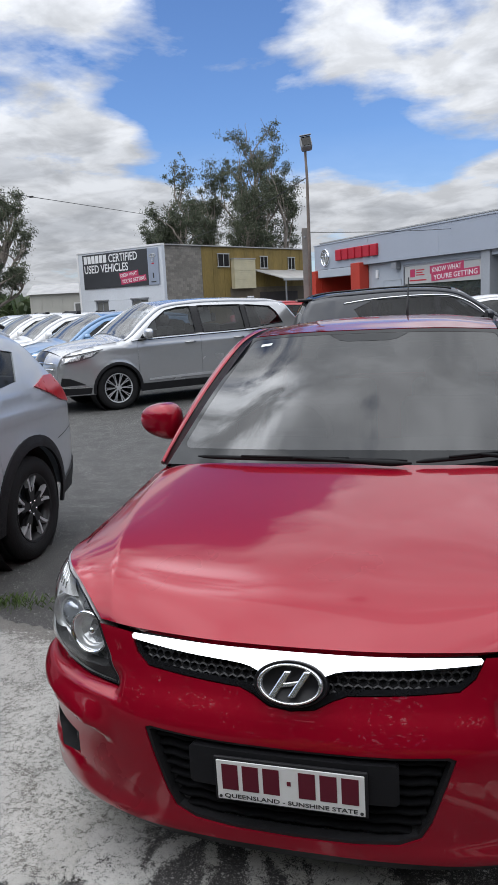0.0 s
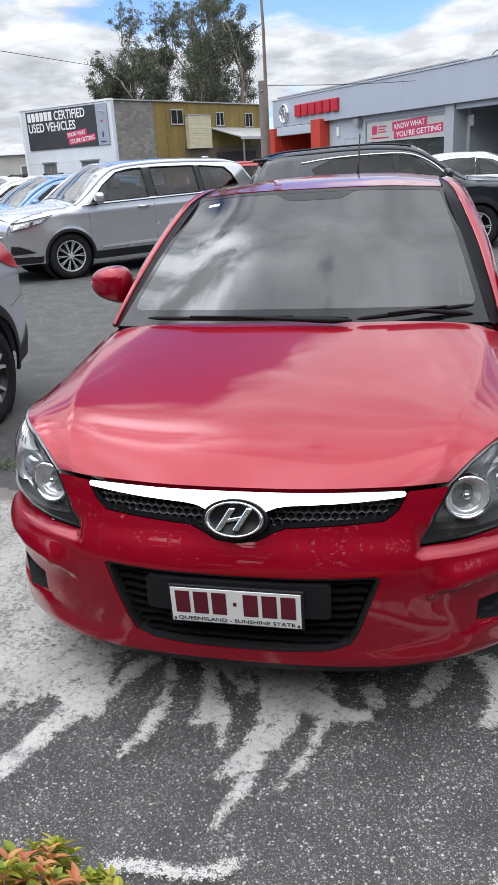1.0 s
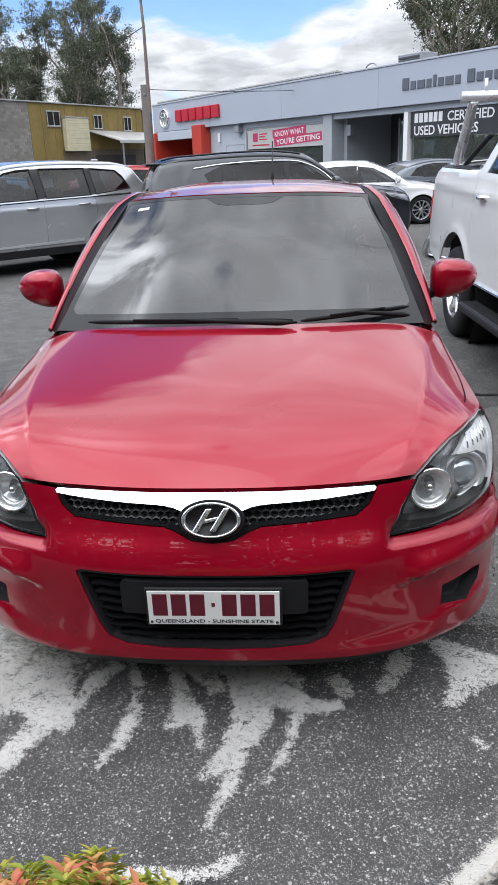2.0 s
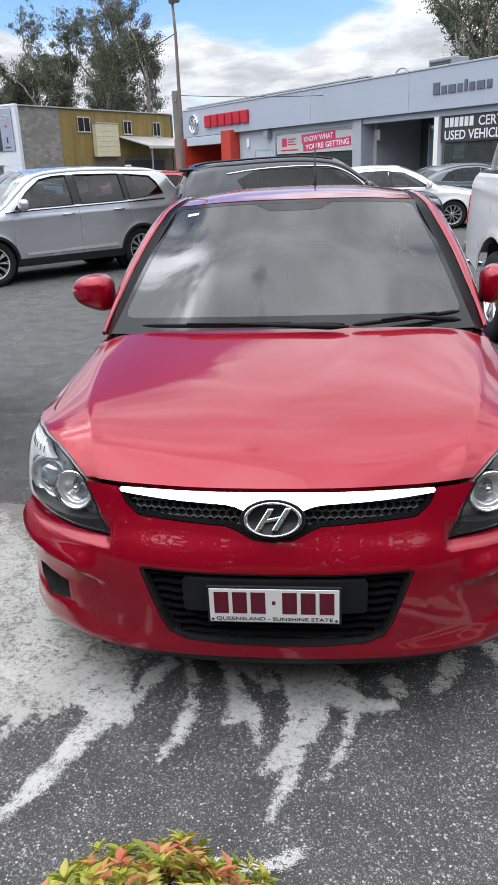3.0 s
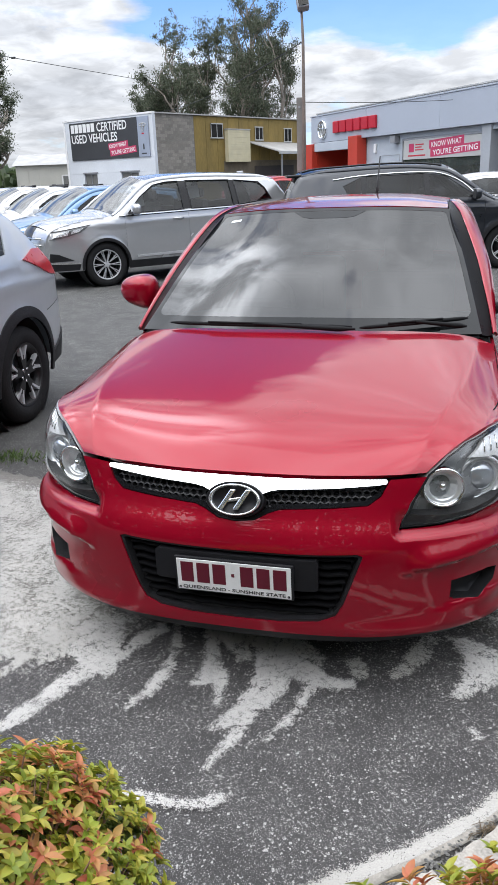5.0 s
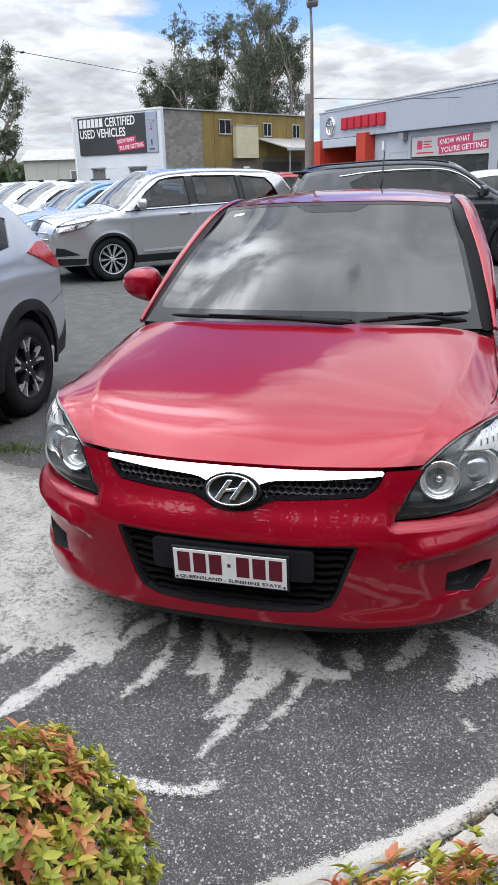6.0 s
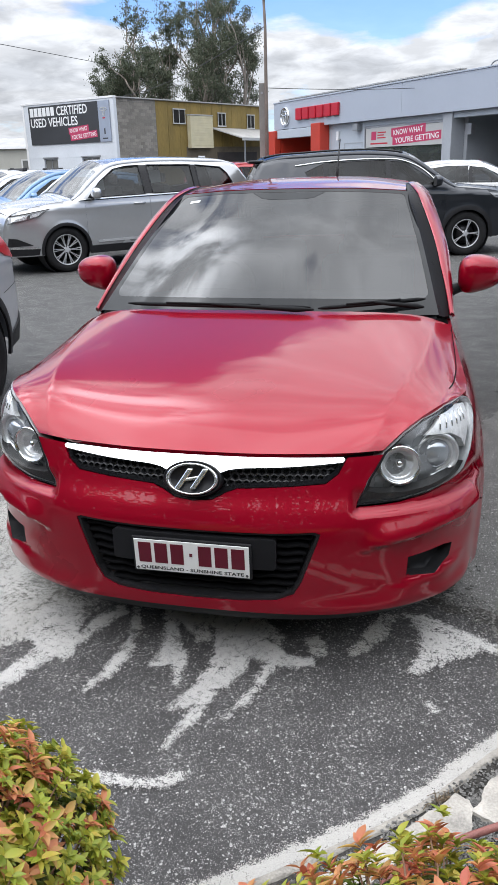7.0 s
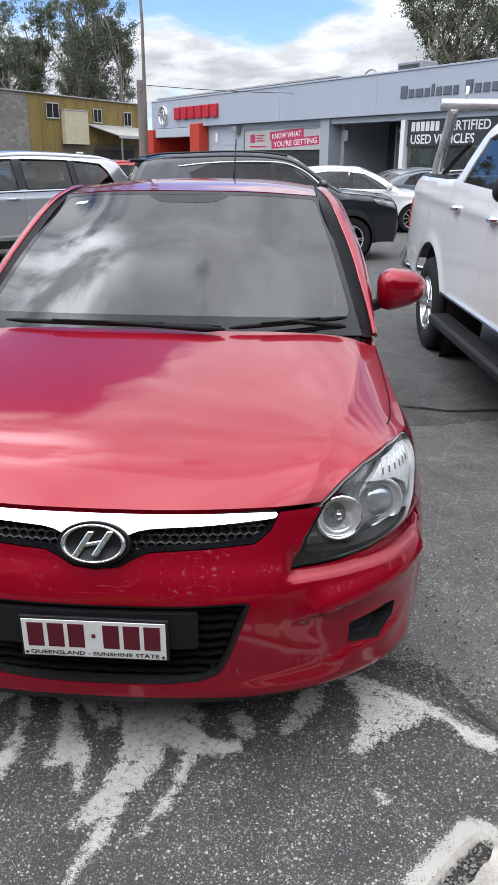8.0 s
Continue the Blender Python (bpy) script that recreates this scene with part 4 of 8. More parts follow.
def showroom():
    b = empty("showroom", SHOP, "low car showroom with a long white fascia and grey walls", "building")
    far = 46.0
    block("wall", -0.2, 0.45, 0.10, 14, 0, 3.17, M["wall_grey"], b)
    block("wall", 5.55, 8.80, 0.30, 0.6, 0, 3.17, M["wall_grey"], b)
    block("wall", 8.80, 14.67, 0.30, 0.6, 0, 0.75, M["wall_grey"], b)
    block("wall", 8.80, 14.67, 0.30, 0.6, 2.96, 3.17, M["wall_grey"], b)
    block("pier", 14.67, 15.22, 0.12, 0.75, 0, 3.17, M["pier_grey"], b)
    block("lintel", 15.22, far, 0.20, 0.55, 2.97, 3.17, M["wall_grey"], b)
    block("wall", 15.22, 15.42, 0.75, 3.2, 0, 3.17, M["pier_grey"], b)
    # dark grey puts the shade of the recess into the wall's colour
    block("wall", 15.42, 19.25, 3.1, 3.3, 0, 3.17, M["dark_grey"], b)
    block("post", 19.22, 19.42, 0.12, 0.45, 0, 2.97, M["sign_white"], b)
    block("soffit", 0.45, far, 0.36, 3.2, 3.174, 3.22, M["wall_grey"], b, bevel=0)
    # floor and back wall likewise coloured dark for the dim inside
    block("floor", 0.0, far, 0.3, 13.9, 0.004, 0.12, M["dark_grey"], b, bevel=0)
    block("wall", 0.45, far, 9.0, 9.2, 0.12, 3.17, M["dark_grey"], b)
    block("wall", far, far + 0.3, 0.1, 14, 0, 3.4, M["wall_grey"], b)
    block("roof", 0.0, far, 0.42, 14, 3.4, 3.75, M["roof_metal"], b)
    # fascia in sheets with fine joints
    x = 0.0
    while x < far:
        x1 = min(far, x + 6.0)
        block("fascia_panel", x + 0.004, x1 - 0.004, 0.0, 0.34, 3.18, 4.50, M["fascia_white"], b, bevel=0.01)
        x = x1
    block("fascia_cap", -0.05, far, -0.03, 0.38, 4.502, 4.56, M["fascia_white"], b, bevel=0.01)
    # raised parapet behind the entrance half
    block("parapet", -0.1, 15.1, 0.42, 0.62, 3.76, 4.66, M["sign_pale"], b)
    block("parapet_cap", -0.12, 15.2, 0.36, 0.70, 4.662, 4.72, M["roof_metal"], b)
    # red entrance portal
    block("portal_post", -0.65, 0.55, -0.25, 0.09, 0, 3.12, M["portal_red"], b, bevel=0.02)
    block("portal_post", 4.62, 5.55, -0.25, 0.29, 0, 3.30, M["portal_red"], b, bevel=0.02)
    block("portal_beam", 0.56, 4.61, -0.10, 0.29, 2.72, 3.15, M["wall_grey"], b, bevel=0.02)
    block("portal_side", 0.47, 0.60, 0.10, 2.6, 0, 2.9, M["portal_red"], b)
    block("portal_back", 0.60, 3.2, 2.0, 2.2, 0, 2.9, M["portal_red"], b)
    block("entrance_door", 3.22, 5.4, 2.0, 2.08, 0.12, 2.6, M["glass_dark"], b)
    # poster window
    block("window_frame", 8.82, 14.65, 0.25, 0.29, 2.86, 2.95, M["grey_metal"], b)
    block("window_frame", 8.82, 8.90, 0.25, 0.29, 0.76, 2.855, M["grey_metal"], b)
    block("window_frame", 14.57, 14.65, 0.25, 0.29, 0.76, 2.855, M["grey_metal"], b)
    block("shop_window", 8.91, 14.56, 0.31, 0.34, 0.76, 2.05, M["glass_shop"], b)
    block("window_band", 8.91, 14.56, 0.345, 0.36, 1.72, 2.04, M["teal_band"], b)
    block("recess_door", 17.1, 19.15, 2.0, 2.05, 0.12, 2.80, M["teal_glass"], b)
    block("door_frame", 17.02, 17.09, 1.98, 2.06, 0.12, 2.90, M["grey_metal"], b)
    block("door_notice", 18.4, 18.95, 1.97, 1.985, 1.55, 2.05, M["sign_white"], b)
    block("wall_lamp", 15.55, 15.85, 0.55, 0.74, 2.35, 2.75, M["grey_metal"], b)
    # glass front with the black sign band above
    xs = [19.44, 24.2, 29.0, 33.8, 38.6, 43.4, far - 0.1]
    for a, c in zip(xs, xs[1:]):
        block("shop_window", a + 0.04, c - 0.04, 0.30, 0.33, 0.14, 2.96, M["glass_shop"], b)
        block("mullion", c - 0.036, c + 0.036, 0.22, 0.345, 0.14, 2.96, M["grey_metal"], b)
    block("sill", 19.44, far - 0.1, 0.2, 0.36, 0, 0.13, M["grey_metal"], b)
    block("downpipe_head", 8.15, 8.55, 0.02, 0.28, 2.80, 3.10, M["grey_metal"], b)
    block("wall_light", 6.35, 6.55, 0.22, 0.29, 2.45, 2.85, M["sign_white"], b)
    for q in ((7.0, 8.6, 2.28, 2.31), (7.0, 7.03, 0.2, 2.28), (8.57, 8.6, 0.2, 2.28)):
        block("panel_trim", q[0], q[1], 0.285, 0.299, q[2], q[3], M["pier_grey"], b, bevel=0.002)
    # roof plant
    block("air_unit", 17.7, 18.9, 1.2, 2.0, 3.752, 4.98, M["grey_metal"], b, bevel=0.03)
    for k in range(7):
        block("air_slat", 17.8, 18.8, 1.15, 1.19, 4.22 + k * 0.1, 4.28 + k * 0.1, M["dark_grey"], b, bevel=0.004)
    tube("roof_pipe", spline([(16.0, 1.0, 3.75), (16.05, 1.0, 4.5), (16.35, 1.0, 4.82), (16.75, 1.0, 4.78), (16.9, 1.0, 4.4)], 20), 0.03, M["grey_metal"], b)
    return b


showroom_thing = showroom()


def showroom_signs():
    s = empty("emblem_sign", SHOP @ pose(1.42, 0, 3.80), "round silver emblem on the white fascia", "sign")
    v, f = lathe_data([(0.0, 0.47), (-0.10, 0.47), (-0.12, 0.44), (-0.10, 0.40), (-0.02, 0.40)], 40)
    sheet("ring", v[:, [1, 0, 2]], [q[::-1] for q in f], M["chrome"], s)
    v, f = lathe_data([(0.0, 0.40), (-0.022, 0.40), (-0.03, 0.02)], 32)
    sheet("disc", v[:, [1, 0, 2]], [q[::-1] for q in f], M["sign_pale"], s)
    for a, c, w, h in ((0, 0.14, 0.36, 0.10), (0, -0.06, 0.11, 0.32)):
        v, f = tube_data([(a + w * math.cos(t), -0.06, c + h * math.sin(t)) for t in np.linspace(0, 2 * math.pi, 32, endpoint=False)], 0.03, 8, True)
        sheet("loop", v, f, M["chrome"], s)
    w = empty("brand_sign", SHOP @ pose(2.75, 0, 3.55), "raised red brand letters on the white fascia", "sign")
    for k in range(6):
        block("letter", k * 0.735, k * 0.735 + 0.60, -0.14, -0.004, 0.0, 0.57, M["sign_red"], w, bevel=0.03)
    d = empty("dealer_sign", SHOP @ pose(19.25, 0, 3.66), "dark grey dealer name in flat letters on the fascia", "sign")
    x = 0.0
    for k, (wd, hh) in enumerate(((0.40, .38), (.32, .26), (.42, .26), (.30, .26), (.22, .36), (.32, .26), (.42, .26), (.30, .26), (0.2, 0), (.38, .38), (.34, .26), (.34, .26), (.34, .26), (.28, .36), (.32, .26))):
        if hh:
            block("letter", x, x + wd - 0.09, -0.04, -0.004, 0.0, hh, M["sign_text_grey"], d, bevel=0.012)
        x += wd
    p = empty("poster", SHOP @ pose(8.95, 0.26, 2.05), "faded window poster with a pink speech banner", "poster")
    block("sheet", 0, 5.62, -0.006, 0.0, 0, 0.80, M["sign_pale"], p, bevel=0)
    t = pose(0, 0, -0.10, 0, -2.5, 0)
    block("banner", 2.05, 4.48, -0.012, -0.0065, 0.40, 0.74, M["sign_pink"], p, bevel=0, m=t)
    block("banner", 2.15, 5.50, -0.013, -0.0066, 0.06, 0.398, M["sign_pink"], p, bevel=0, m=t)
    lettering("text_line", "KNOW WHAT", 0.30, t @ pose(2.22, -0.016, 0.45, 90), M["sign_white"], p, width=2.10, bold=0.004)
    lettering("text_line", "YOU'RE GETTING", 0.30, t @ pose(2.32, -0.017, 0.12, 90), M["sign_white"], p, width=3.05, bold=0.004)
    block("badge", 0.45, 0.85, -0.010, -0.0064, 0.30, 0.66, M["sign_pink"], p, bevel=0.001)
    for k in range(3):
        block("text_bar", 0.95, 1.6 - 0.15 * (k % 2), -0.010, -0.0064, 0.36 + k * 0.11, 0.41 + k * 0.11, M["sign_red"], p, bevel=0.0005)
    block("text_bar", 0.40, 1.75, -0.010, -0.0064, 0.12, 0.18, M["sign_red"], p, bevel=0.0005)
    g = empty("window_sign", SHOP @ pose(19.46, 0.24, 2.12), "black window sign with white lettering", "sign")
    block("board", 0.0, 9.2, 0.0, 0.05, 0, 0.86, M["sign_black"], g, bevel=0.004)
    for k in range(6):
        block("letter", 0.18 + k * 0.225, 0.18 + k * 0.225 + 0.17, -0.012, -0.002, 0.48, 0.78, M["sign_white"], g, bevel=0.002)
    lettering("text_line", "CERTIFIED", 0.42, pose(1.70, -0.008, 0.48, 90), M["sign_white"], g, width=1.95, depth=0.003, bold=0.006)
    lettering("text_line", "USED VEHICLES", 0.42, pose(0.18, -0.008, 0.08, 90), M["sign_white"], g, width=2.85, depth=0.003, bold=0.006)


showroom_signs()

HALL = pose(-18.8, 47.7, 0, 0, 0, 66.1)  # local x runs along the mustard side, local y along the white side


def old_hall():
    b = empty("workshop_hall", HALL, "two-storey hall with white front and mustard side", "building")
    # the white gable front lies at x = 0 and runs along y
    holes = ((5.85, 7.25), (1.65, 3.35))
    block("wall_front", -0.25, 0.0, 0.0, 9.0, 2.15, 5.62, M["wall_white"], b)
    for a, c in ((0.0, 1.65), (3.35, 5.85), (7.25, 9.0)):
        block("wall_front", -0.25, 0.0, a, c, 0, 2.146, M["wall_white"], b, bevel=0)
    for a, c in holes:
        block("wall_front", -0.25, 0.0, a + 0.002, c - 0.002, 0, 0.9, M["wall_white"], b, bevel=0)
        w = block("window", -0.12, -0.09, a, c, 0.9, 2.14, M["curtain"], b)
        block("frame", -0.17, -0.13, a, c, 2.06, 2.14, M["grey_metal"], w)
        block("frame", -0.17, -0.13, (a + c) / 2 - 0.03, (a + c) / 2 + 0.03, 0.9, 2.055, M["grey_metal"], w)
        block("lintel", -0.30, -0.252, a - 0.1, c + 0.1, 2.15, 2.24, M["grey_metal"], b)
    block("front_cap", -0.30, 0.0, 0.0, 9.05, 5.624, 5.74, M["sign_white"], b)
    block("corner_trim", -0.275, -0.252, 8.85, 9.04, 0.0, 5.62, M["sign_white"], b)
    # long side at y = 0: bare blocks, then mustard boards
    side = block("wall_side", 0.004, 16.5, 0.10, 0.3, 0, 5.62, M["mortar"], b, bevel=0)
    block("mortar_bed", 0.006, 3.64, 0.020, 0.098, 0.004, 5.61, M["mortar"], b, bevel=0)
    block("side_cap", 0.004, 16.5, -0.10, 0.32, 5.624, 5.70, M["roof_metal"], b)
    block("roof", 0.004, 16.5, 0.32, 9.0, 5.40, 5.60, M["roof_metal"], b)
    block("wall_back", 16.5, 16.7, 0.0, 9.0, 0, 5.6, M["tan"], b)
    block("wall_far", 0.0, 16.5, 8.8, 9.0, 0, 5.39, M["wall_white"], b)
    shapes = {}
    for wd in (0.39, 0.19):
        bm = box(bmesh.new(), 0, wd, 0, 0.085, 0, 0.19, 0.008, 1)
        me = bpy.data.meshes.new("block")
        bm.to_mesh(me)
        bm.free()
        me.materials.append(M["block_grey"])
        shapes[wd] = me
    rnd = random.Random(3)
    for r in range(28):
        x = 0.02
        z = 0.01 + r * 0.2
        first = r % 2 == 1
        while x < 3.55:
            wd = 0.19 if first else 0.39
            first = False
            if x + wd > 3.75:
                break
            ob = new("block", shapes[wd])
            ob.parent = side
            ob.location = (x, 0.012 + rnd.uniform(-0.006, 0.006), z)
            x += wd + 0.01
    x = 3.66
    k = 0
    while x < 16.4:
        w = 0.60
        block("wall_sheet", x, min(16.45, x + w - 0.012), 0.02 + 0.012 * (k % 2), 0.098, 2.7 if x > 6.6 else 0.0, 5.60, M["mustard"], b, bevel=0.004)
        x += w
        k += 1
    # tan sheet with the shadow below the boards put into its colour
    block("shadow_gap", 6.7, 16.4, 0.04, 0.098, 0.0, 2.69, M["tan"], b)
    for a, c, z0, z1 in ((5.37, 6.56, 4.25, 5.10), (10.35, 11.2, 4.16, 4.98), (13.99, 14.86, 4.06, 4.95)):
        w = block("window", a, c, -0.03, 0.01, z0, z1, M["glass_dark"], b)
        block("backing", a, c, 0.012, 0.018, z0, z1, M["curtain"], w, bevel=0)
        for q in ((a - 0.06, c + 0.06, z1, z1 + 0.07), (a - 0.06, c + 0.06, z0 - 0.08, z0)):
            block("sill", q[0], q[1], -0.08, 0.018, q[2], q[3], M["sign_pale"], w)
        for q in (a - 0.05, (a + c) / 2 - 0.025, c - 0.005):
            block("frame", q, q + 0.05, -0.06, -0.031, z0, z1, M["sign_pale"], w)
    c = block("clad_bay", 6.83, 9.30, -0.30, 0.018, 2.60, 4.75, M["cream"], b)
    for k in range(13):
        block("board", 6.81, 9.32, -0.33, -0.302, 2.60 + k * 0.165, 2.755 + k * 0.165, M["cream"], c, bevel=0.006, segs=1)
    block("bay_cap", 6.78, 9.35, -0.36, 0.016, 4.755, 4.83, M["roof_metal"], b)
    # lean-to roof, and a flat dark panel painting the shade of the workshop opening
    v = np.array([(9.5, 0.0, 4.02), (16.5, 0.0, 3.95), (16.5, -2.0, 3.20), (10.6, -2.0, 3.28)])
    v = np.concatenate([v, v - (0, 0, 0.08)])
    sheet("awning", v, [(0, 3, 2, 1), (4, 5, 6, 7), (2, 3, 7, 6), (0, 1, 5, 4), (0, 4, 7, 3), (1, 2, 6, 5)], M["roof_metal"], b, smooth=False)
    block("awning_edge", 10.6, 16.5, -2.06, -2.005, 3.06, 3.26, M["sign_pale"], b)
    block("opening", 10.2, 15.2, 0.012, 0.038, 0.0, 2.3, M["brown_dark"], b, bevel=0)
    for q in (11.0, 16.3):
        block("awning_post", q, q + 0.1, -1.95, -1.85, 0, 3.17, M["grey_metal"], b)
    return b


old_hall()


def hall_sign():
    s = empty("billboard", HALL @ pose(-0.28, 8.30, 3.05, 0, 0, -90), "black billboard with white lettering on a white wall", "sign")
    block("board", 0.0, 6.9, -0.05, 0.0, 0.0, 2.45, M["sign_black"], s, bevel=0.006)
    block("side_panel", 6.92, 7.95, -0.05, 0.0, 0.0, 2.45, M["sign_grey"], s, bevel=0.006)
    for k in range(6):
        block("letter", 0.18 + k * 0.43, 0.52 + k * 0.43, -0.062, -0.052, 1.80, 2.34, M["sign_white"], s, bevel=0.002)
    lettering("text_line", "CERTIFIED", 0.78, pose(2.92, -0.058, 1.80, 90), M["sign_white"], s, width=3.0, depth=0.003, bold=0.012)
    lettering("text_line", "USED VEHICLES", 0.78, pose(0.18, -0.058, 1.13, 90), M["sign_white"], s, width=4.75, depth=0.003, bold=0.012)
    t = pose(0, 0, -0.34, 0, -4, 0)
    block("banner", 4.05, 6.00, -0.060, -0.052, 0.62, 1.02, M["sign_pink"], s, bevel=0.001, m=t)
    block("banner", 4.15, 6.75, -0.061, -0.052, 0.20, 0.615, M["sign_pink"], s, bevel=0.001, m=t)
    lettering("text_line", "KNOW WHAT", 0.36, t @ pose(4.15, -0.064, 0.70, 90), M["sign_white"], s, width=1.7, depth=0.001, bold=0.004)
    lettering("text_line", "YOU'RE GETTING", 0.36, t @ pose(4.25, -0.065, 0.28, 90), M["sign_white"], s, width=2.4, depth=0.001, bold=0.004)
    for a, w, h in ((1.95, 0.30, 0.10), (1.80, 0.09, 0.24)):
        v, f = tube_data([(7.42 + w * math.cos(q), -0.06, a + h * math.sin(q)) for q in np.linspace(0, 2 * math.pi, 24, endpoint=False)], 0.025, 6, True)
        sheet("mark", v, f, M["sign_pale"], s)
    block("mark", 7.30, 7.54, -0.056, -0.051, 1.38, 1.46, M["sign_red"], s, bevel=0)
    block("mark", 7.36, 7.48, -0.056, -0.051, 0.45, 0.80, M["sign_black"], s, bevel=0)
    block("mark", 7.18, 7.66, -0.056, -0.051, 0.16, 0.24, M["sign_black"], s, bevel=0)


hall_sign()


def shed():
    b = empty("farm_shed", pose(-44.0, 72.0, 0, 0, 0, 20), "pale metal shed with a shallow gable roof", "shed")
    block("wall", 0, 14, 0, 9, 0, 3.4, M["shed_wall"], b)
    bm = bmesh.new()
    v = [bm.verts.new(p) for p in ((-0.3, -0.4, 3.41), (14.3, -0.4, 3.41), (14.3, 9.4, 3.41), (-0.3, 9.4, 3.41), (-0.3, 4.5, 4.6), (14.3, 4.5, 4.6))]
    for q in ((0, 1, 5, 4), (2, 3, 4, 5), (0, 4, 3), (1, 2, 5), (0, 3, 2, 1)):
        bm.faces.new([v[i] for i in q])
    part("roof", bm, M["roof_metal"], b)
    d = block("window", 4.6, 6.4, -0.05, -0.004, 1.2, 2.4, M["window_white"], b)
    block("pane", 4.75, 6.25, -0.07, -0.052, 1.32, 2.28, M["curtain"], d)
    for k in range(13):
        block("rib", k * 1.1 + 0.05, k * 1.1 + 0.13, -0.04, -0.002, 0, 3.4, M["shed_wall"], b, bevel=0.005)
    return b


shed()


def lamp_post():
    p = empty("lamp_post", pose(-4.44, 23.9, 0), "tall thin rusty pole with a tilted floodlight head", "lamp post")
    tube("pole", [(0, 0, 0), (0.02, 0, 3.0), (0.02, 0, 5.5), (-0.02, 0, 6.36)], [0.065, 0.06, 0.045, 0.04], M["rust_pole"], p, n=12)
    block("base_plate", -0.2, 0.2, -0.2, 0.2, 0, 0.03, M["grey_metal"], p)
    m = pose(0.02, -0.05, 6.52, -25, 0, 0)
    h = block("lamp_head", -0.17, 0.19, -0.16, 0.15, -0.20, 0.20, M["grey_metal"], p, bevel=0.06, segs=3, m=m @ pose(0, 0, 0, 0, -14, 12))
    block("front_glass", -0.14, 0.16, -0.175, -0.162, -0.16, 0.16, M["glass_dark"], h, bevel=0.004, m=m @ pose(0, 0, 0, 0, -14, 12))
    block("visor", -0.175, 0.195, -0.24, -0.17, 0.165, 0.185, M["grey_metal"], h, bevel=0.004, m=m @ pose(0, 0, 0, 0, -14, 12))
    block("cooling_box", -0.11, 0.13, 0.152, 0.22, -0.12, 0.12, M["dark_grey"], h, bevel=0.02, m=m @ pose(0, 0, 0, 0, -14, 12))
    block("bracket", -0.03, 0.03, -0.03, 0.03, 6.2, 6.4, M["grey_metal"], p)
    q = empty("concrete_post", pose(-4.58, 24.1, 0), "weathered square concrete post beside the lamp post", "post")
    block("post", -0.098, 0.098, -0.11, 0.11, 0, 3.92, M["concrete_pole"], q, bevel=0.02)
    block("bolt", -0.03, 0.03, -0.14, -0.111, 3.6, 3.66, M["grey_metal"], q)


lamp_post()


def cable(a, b, sag, r, label, beads=()):
    c = empty("overhead_cable", Matrix(), label, "cable")
    t = np.linspace(0, 1, 40)
    p = np.outer(1 - t, a) + np.outer(t, b)
    p[:, 2] -= sag * 4 * t * (1 - t)
    tube("wire", p, r, M["cable"], c, n=6)
    for k in beads:
        q = p[int(k * 39)]
        tube("clamp", [q - (0.12, 0, 0), q + (0.12, 0, 0)], r * 3, M["cable"], c, n=6)


def utility_pole(x, y, h, label):
    p = empty("utility_pole", pose(x, y, 0), label, "pole")
    tube("pole", [(0, 0, 0), (0, 0, h * 0.5), (0, 0, h)], [0.16, 0.14, 0.11], M["concrete_pole"], p, n=12)
    block("cross_arm", -0.9, 0.9, -0.06, 0.06, h - 0.5, h - 0.38, M["concrete_pole"], p)


utility_pole(-22.8, 20.8, 7.7, "grey timber power pole at the edge of the yard")
cable((-22.8, 20.8, 7.37), (-26.85, 69.8, 9.92), 0.0, 0.02, "black overhead cable with a joint across the sky", (0.42,))
cable((-18.6, 48.0, 5.66), (-38.5, 73.5, 3.9), 0.3, 0.02, "thin service cable running from the white hall to the shed")
cable((-18.4, 48.0, 5.72), (-4.43, 23.92, 5.5), 0.35, 0.014, "thin service cable from the hall to the lamp post")
cable((-4.72, 24.1, 3.80), (2.0, 36.0, 4.5), 0.10, 0.012, "thin wire from the concrete post to the showroom roof")



# ---- other vehicles ----
M["machined"] = material("machined", (0.58, 0.59, 0.61), 0.35, 0.35, vary=0.08, scale=9)
M["polished_tube"] = material("polished_tube", (0.70, 0.71, 0.73), 0.28, 0.6, vary=0.08, scale=5)
M["glass_lamp_grey"] = material("glass_lamp_grey", (0.20, 0.205, 0.215), 0.15, 0.5, coat=1.0, vary=0.5, scale=14)
def clip_y(poly, lo, hi):
    """The piece of an outline between two upright lines."""
    def half(q, keep, at):
        out = []
        for a, b in zip(q, q[1:] + q[:1]):
            if keep(a[0]):
                out.append(a)
            if keep(a[0]) != keep(b[0]):
                t = (at - a[0]) / (b[0] - a[0])
                out.append((at, a[1] + t * (b[1] - a[1])))
        return out
    q = half([tuple(p) for p in poly], lambda v: v >= lo, lo)
    return half(q, lambda v: v <= hi, hi) if q else q


FAIR = 4


def fair(raw):
    """An outline with every stretch between two given points drawn as a smooth arc."""
    q = np.asarray(raw, float)
    out = []
    for i in range(len(q) - 1):
        a, b = q[i], q[i + 1]
        t0 = (b - q[i - 1]) if i else (b - a)
        t1 = (q[i + 2] - a) if i + 2 < len(q) else (b - a)
        ln = np.linalg.norm(b - a)
        t0, t1 = t0 / np.linalg.norm(t0) * ln, t1 / np.linalg.norm(t1) * ln
        for t in np.arange(FAIR) / FAIR:
            h = (2 * t**3 - 3 * t**2 + 1) * a + (t**3 - 2 * t**2 + t) * t0 + (3 * t**2 - 2 * t**3) * b + (t**3 - t**2) * t1
            out.append((float(h[0]), float(h[1])))
    return out + [tuple(float(v) for v in q[-1])]


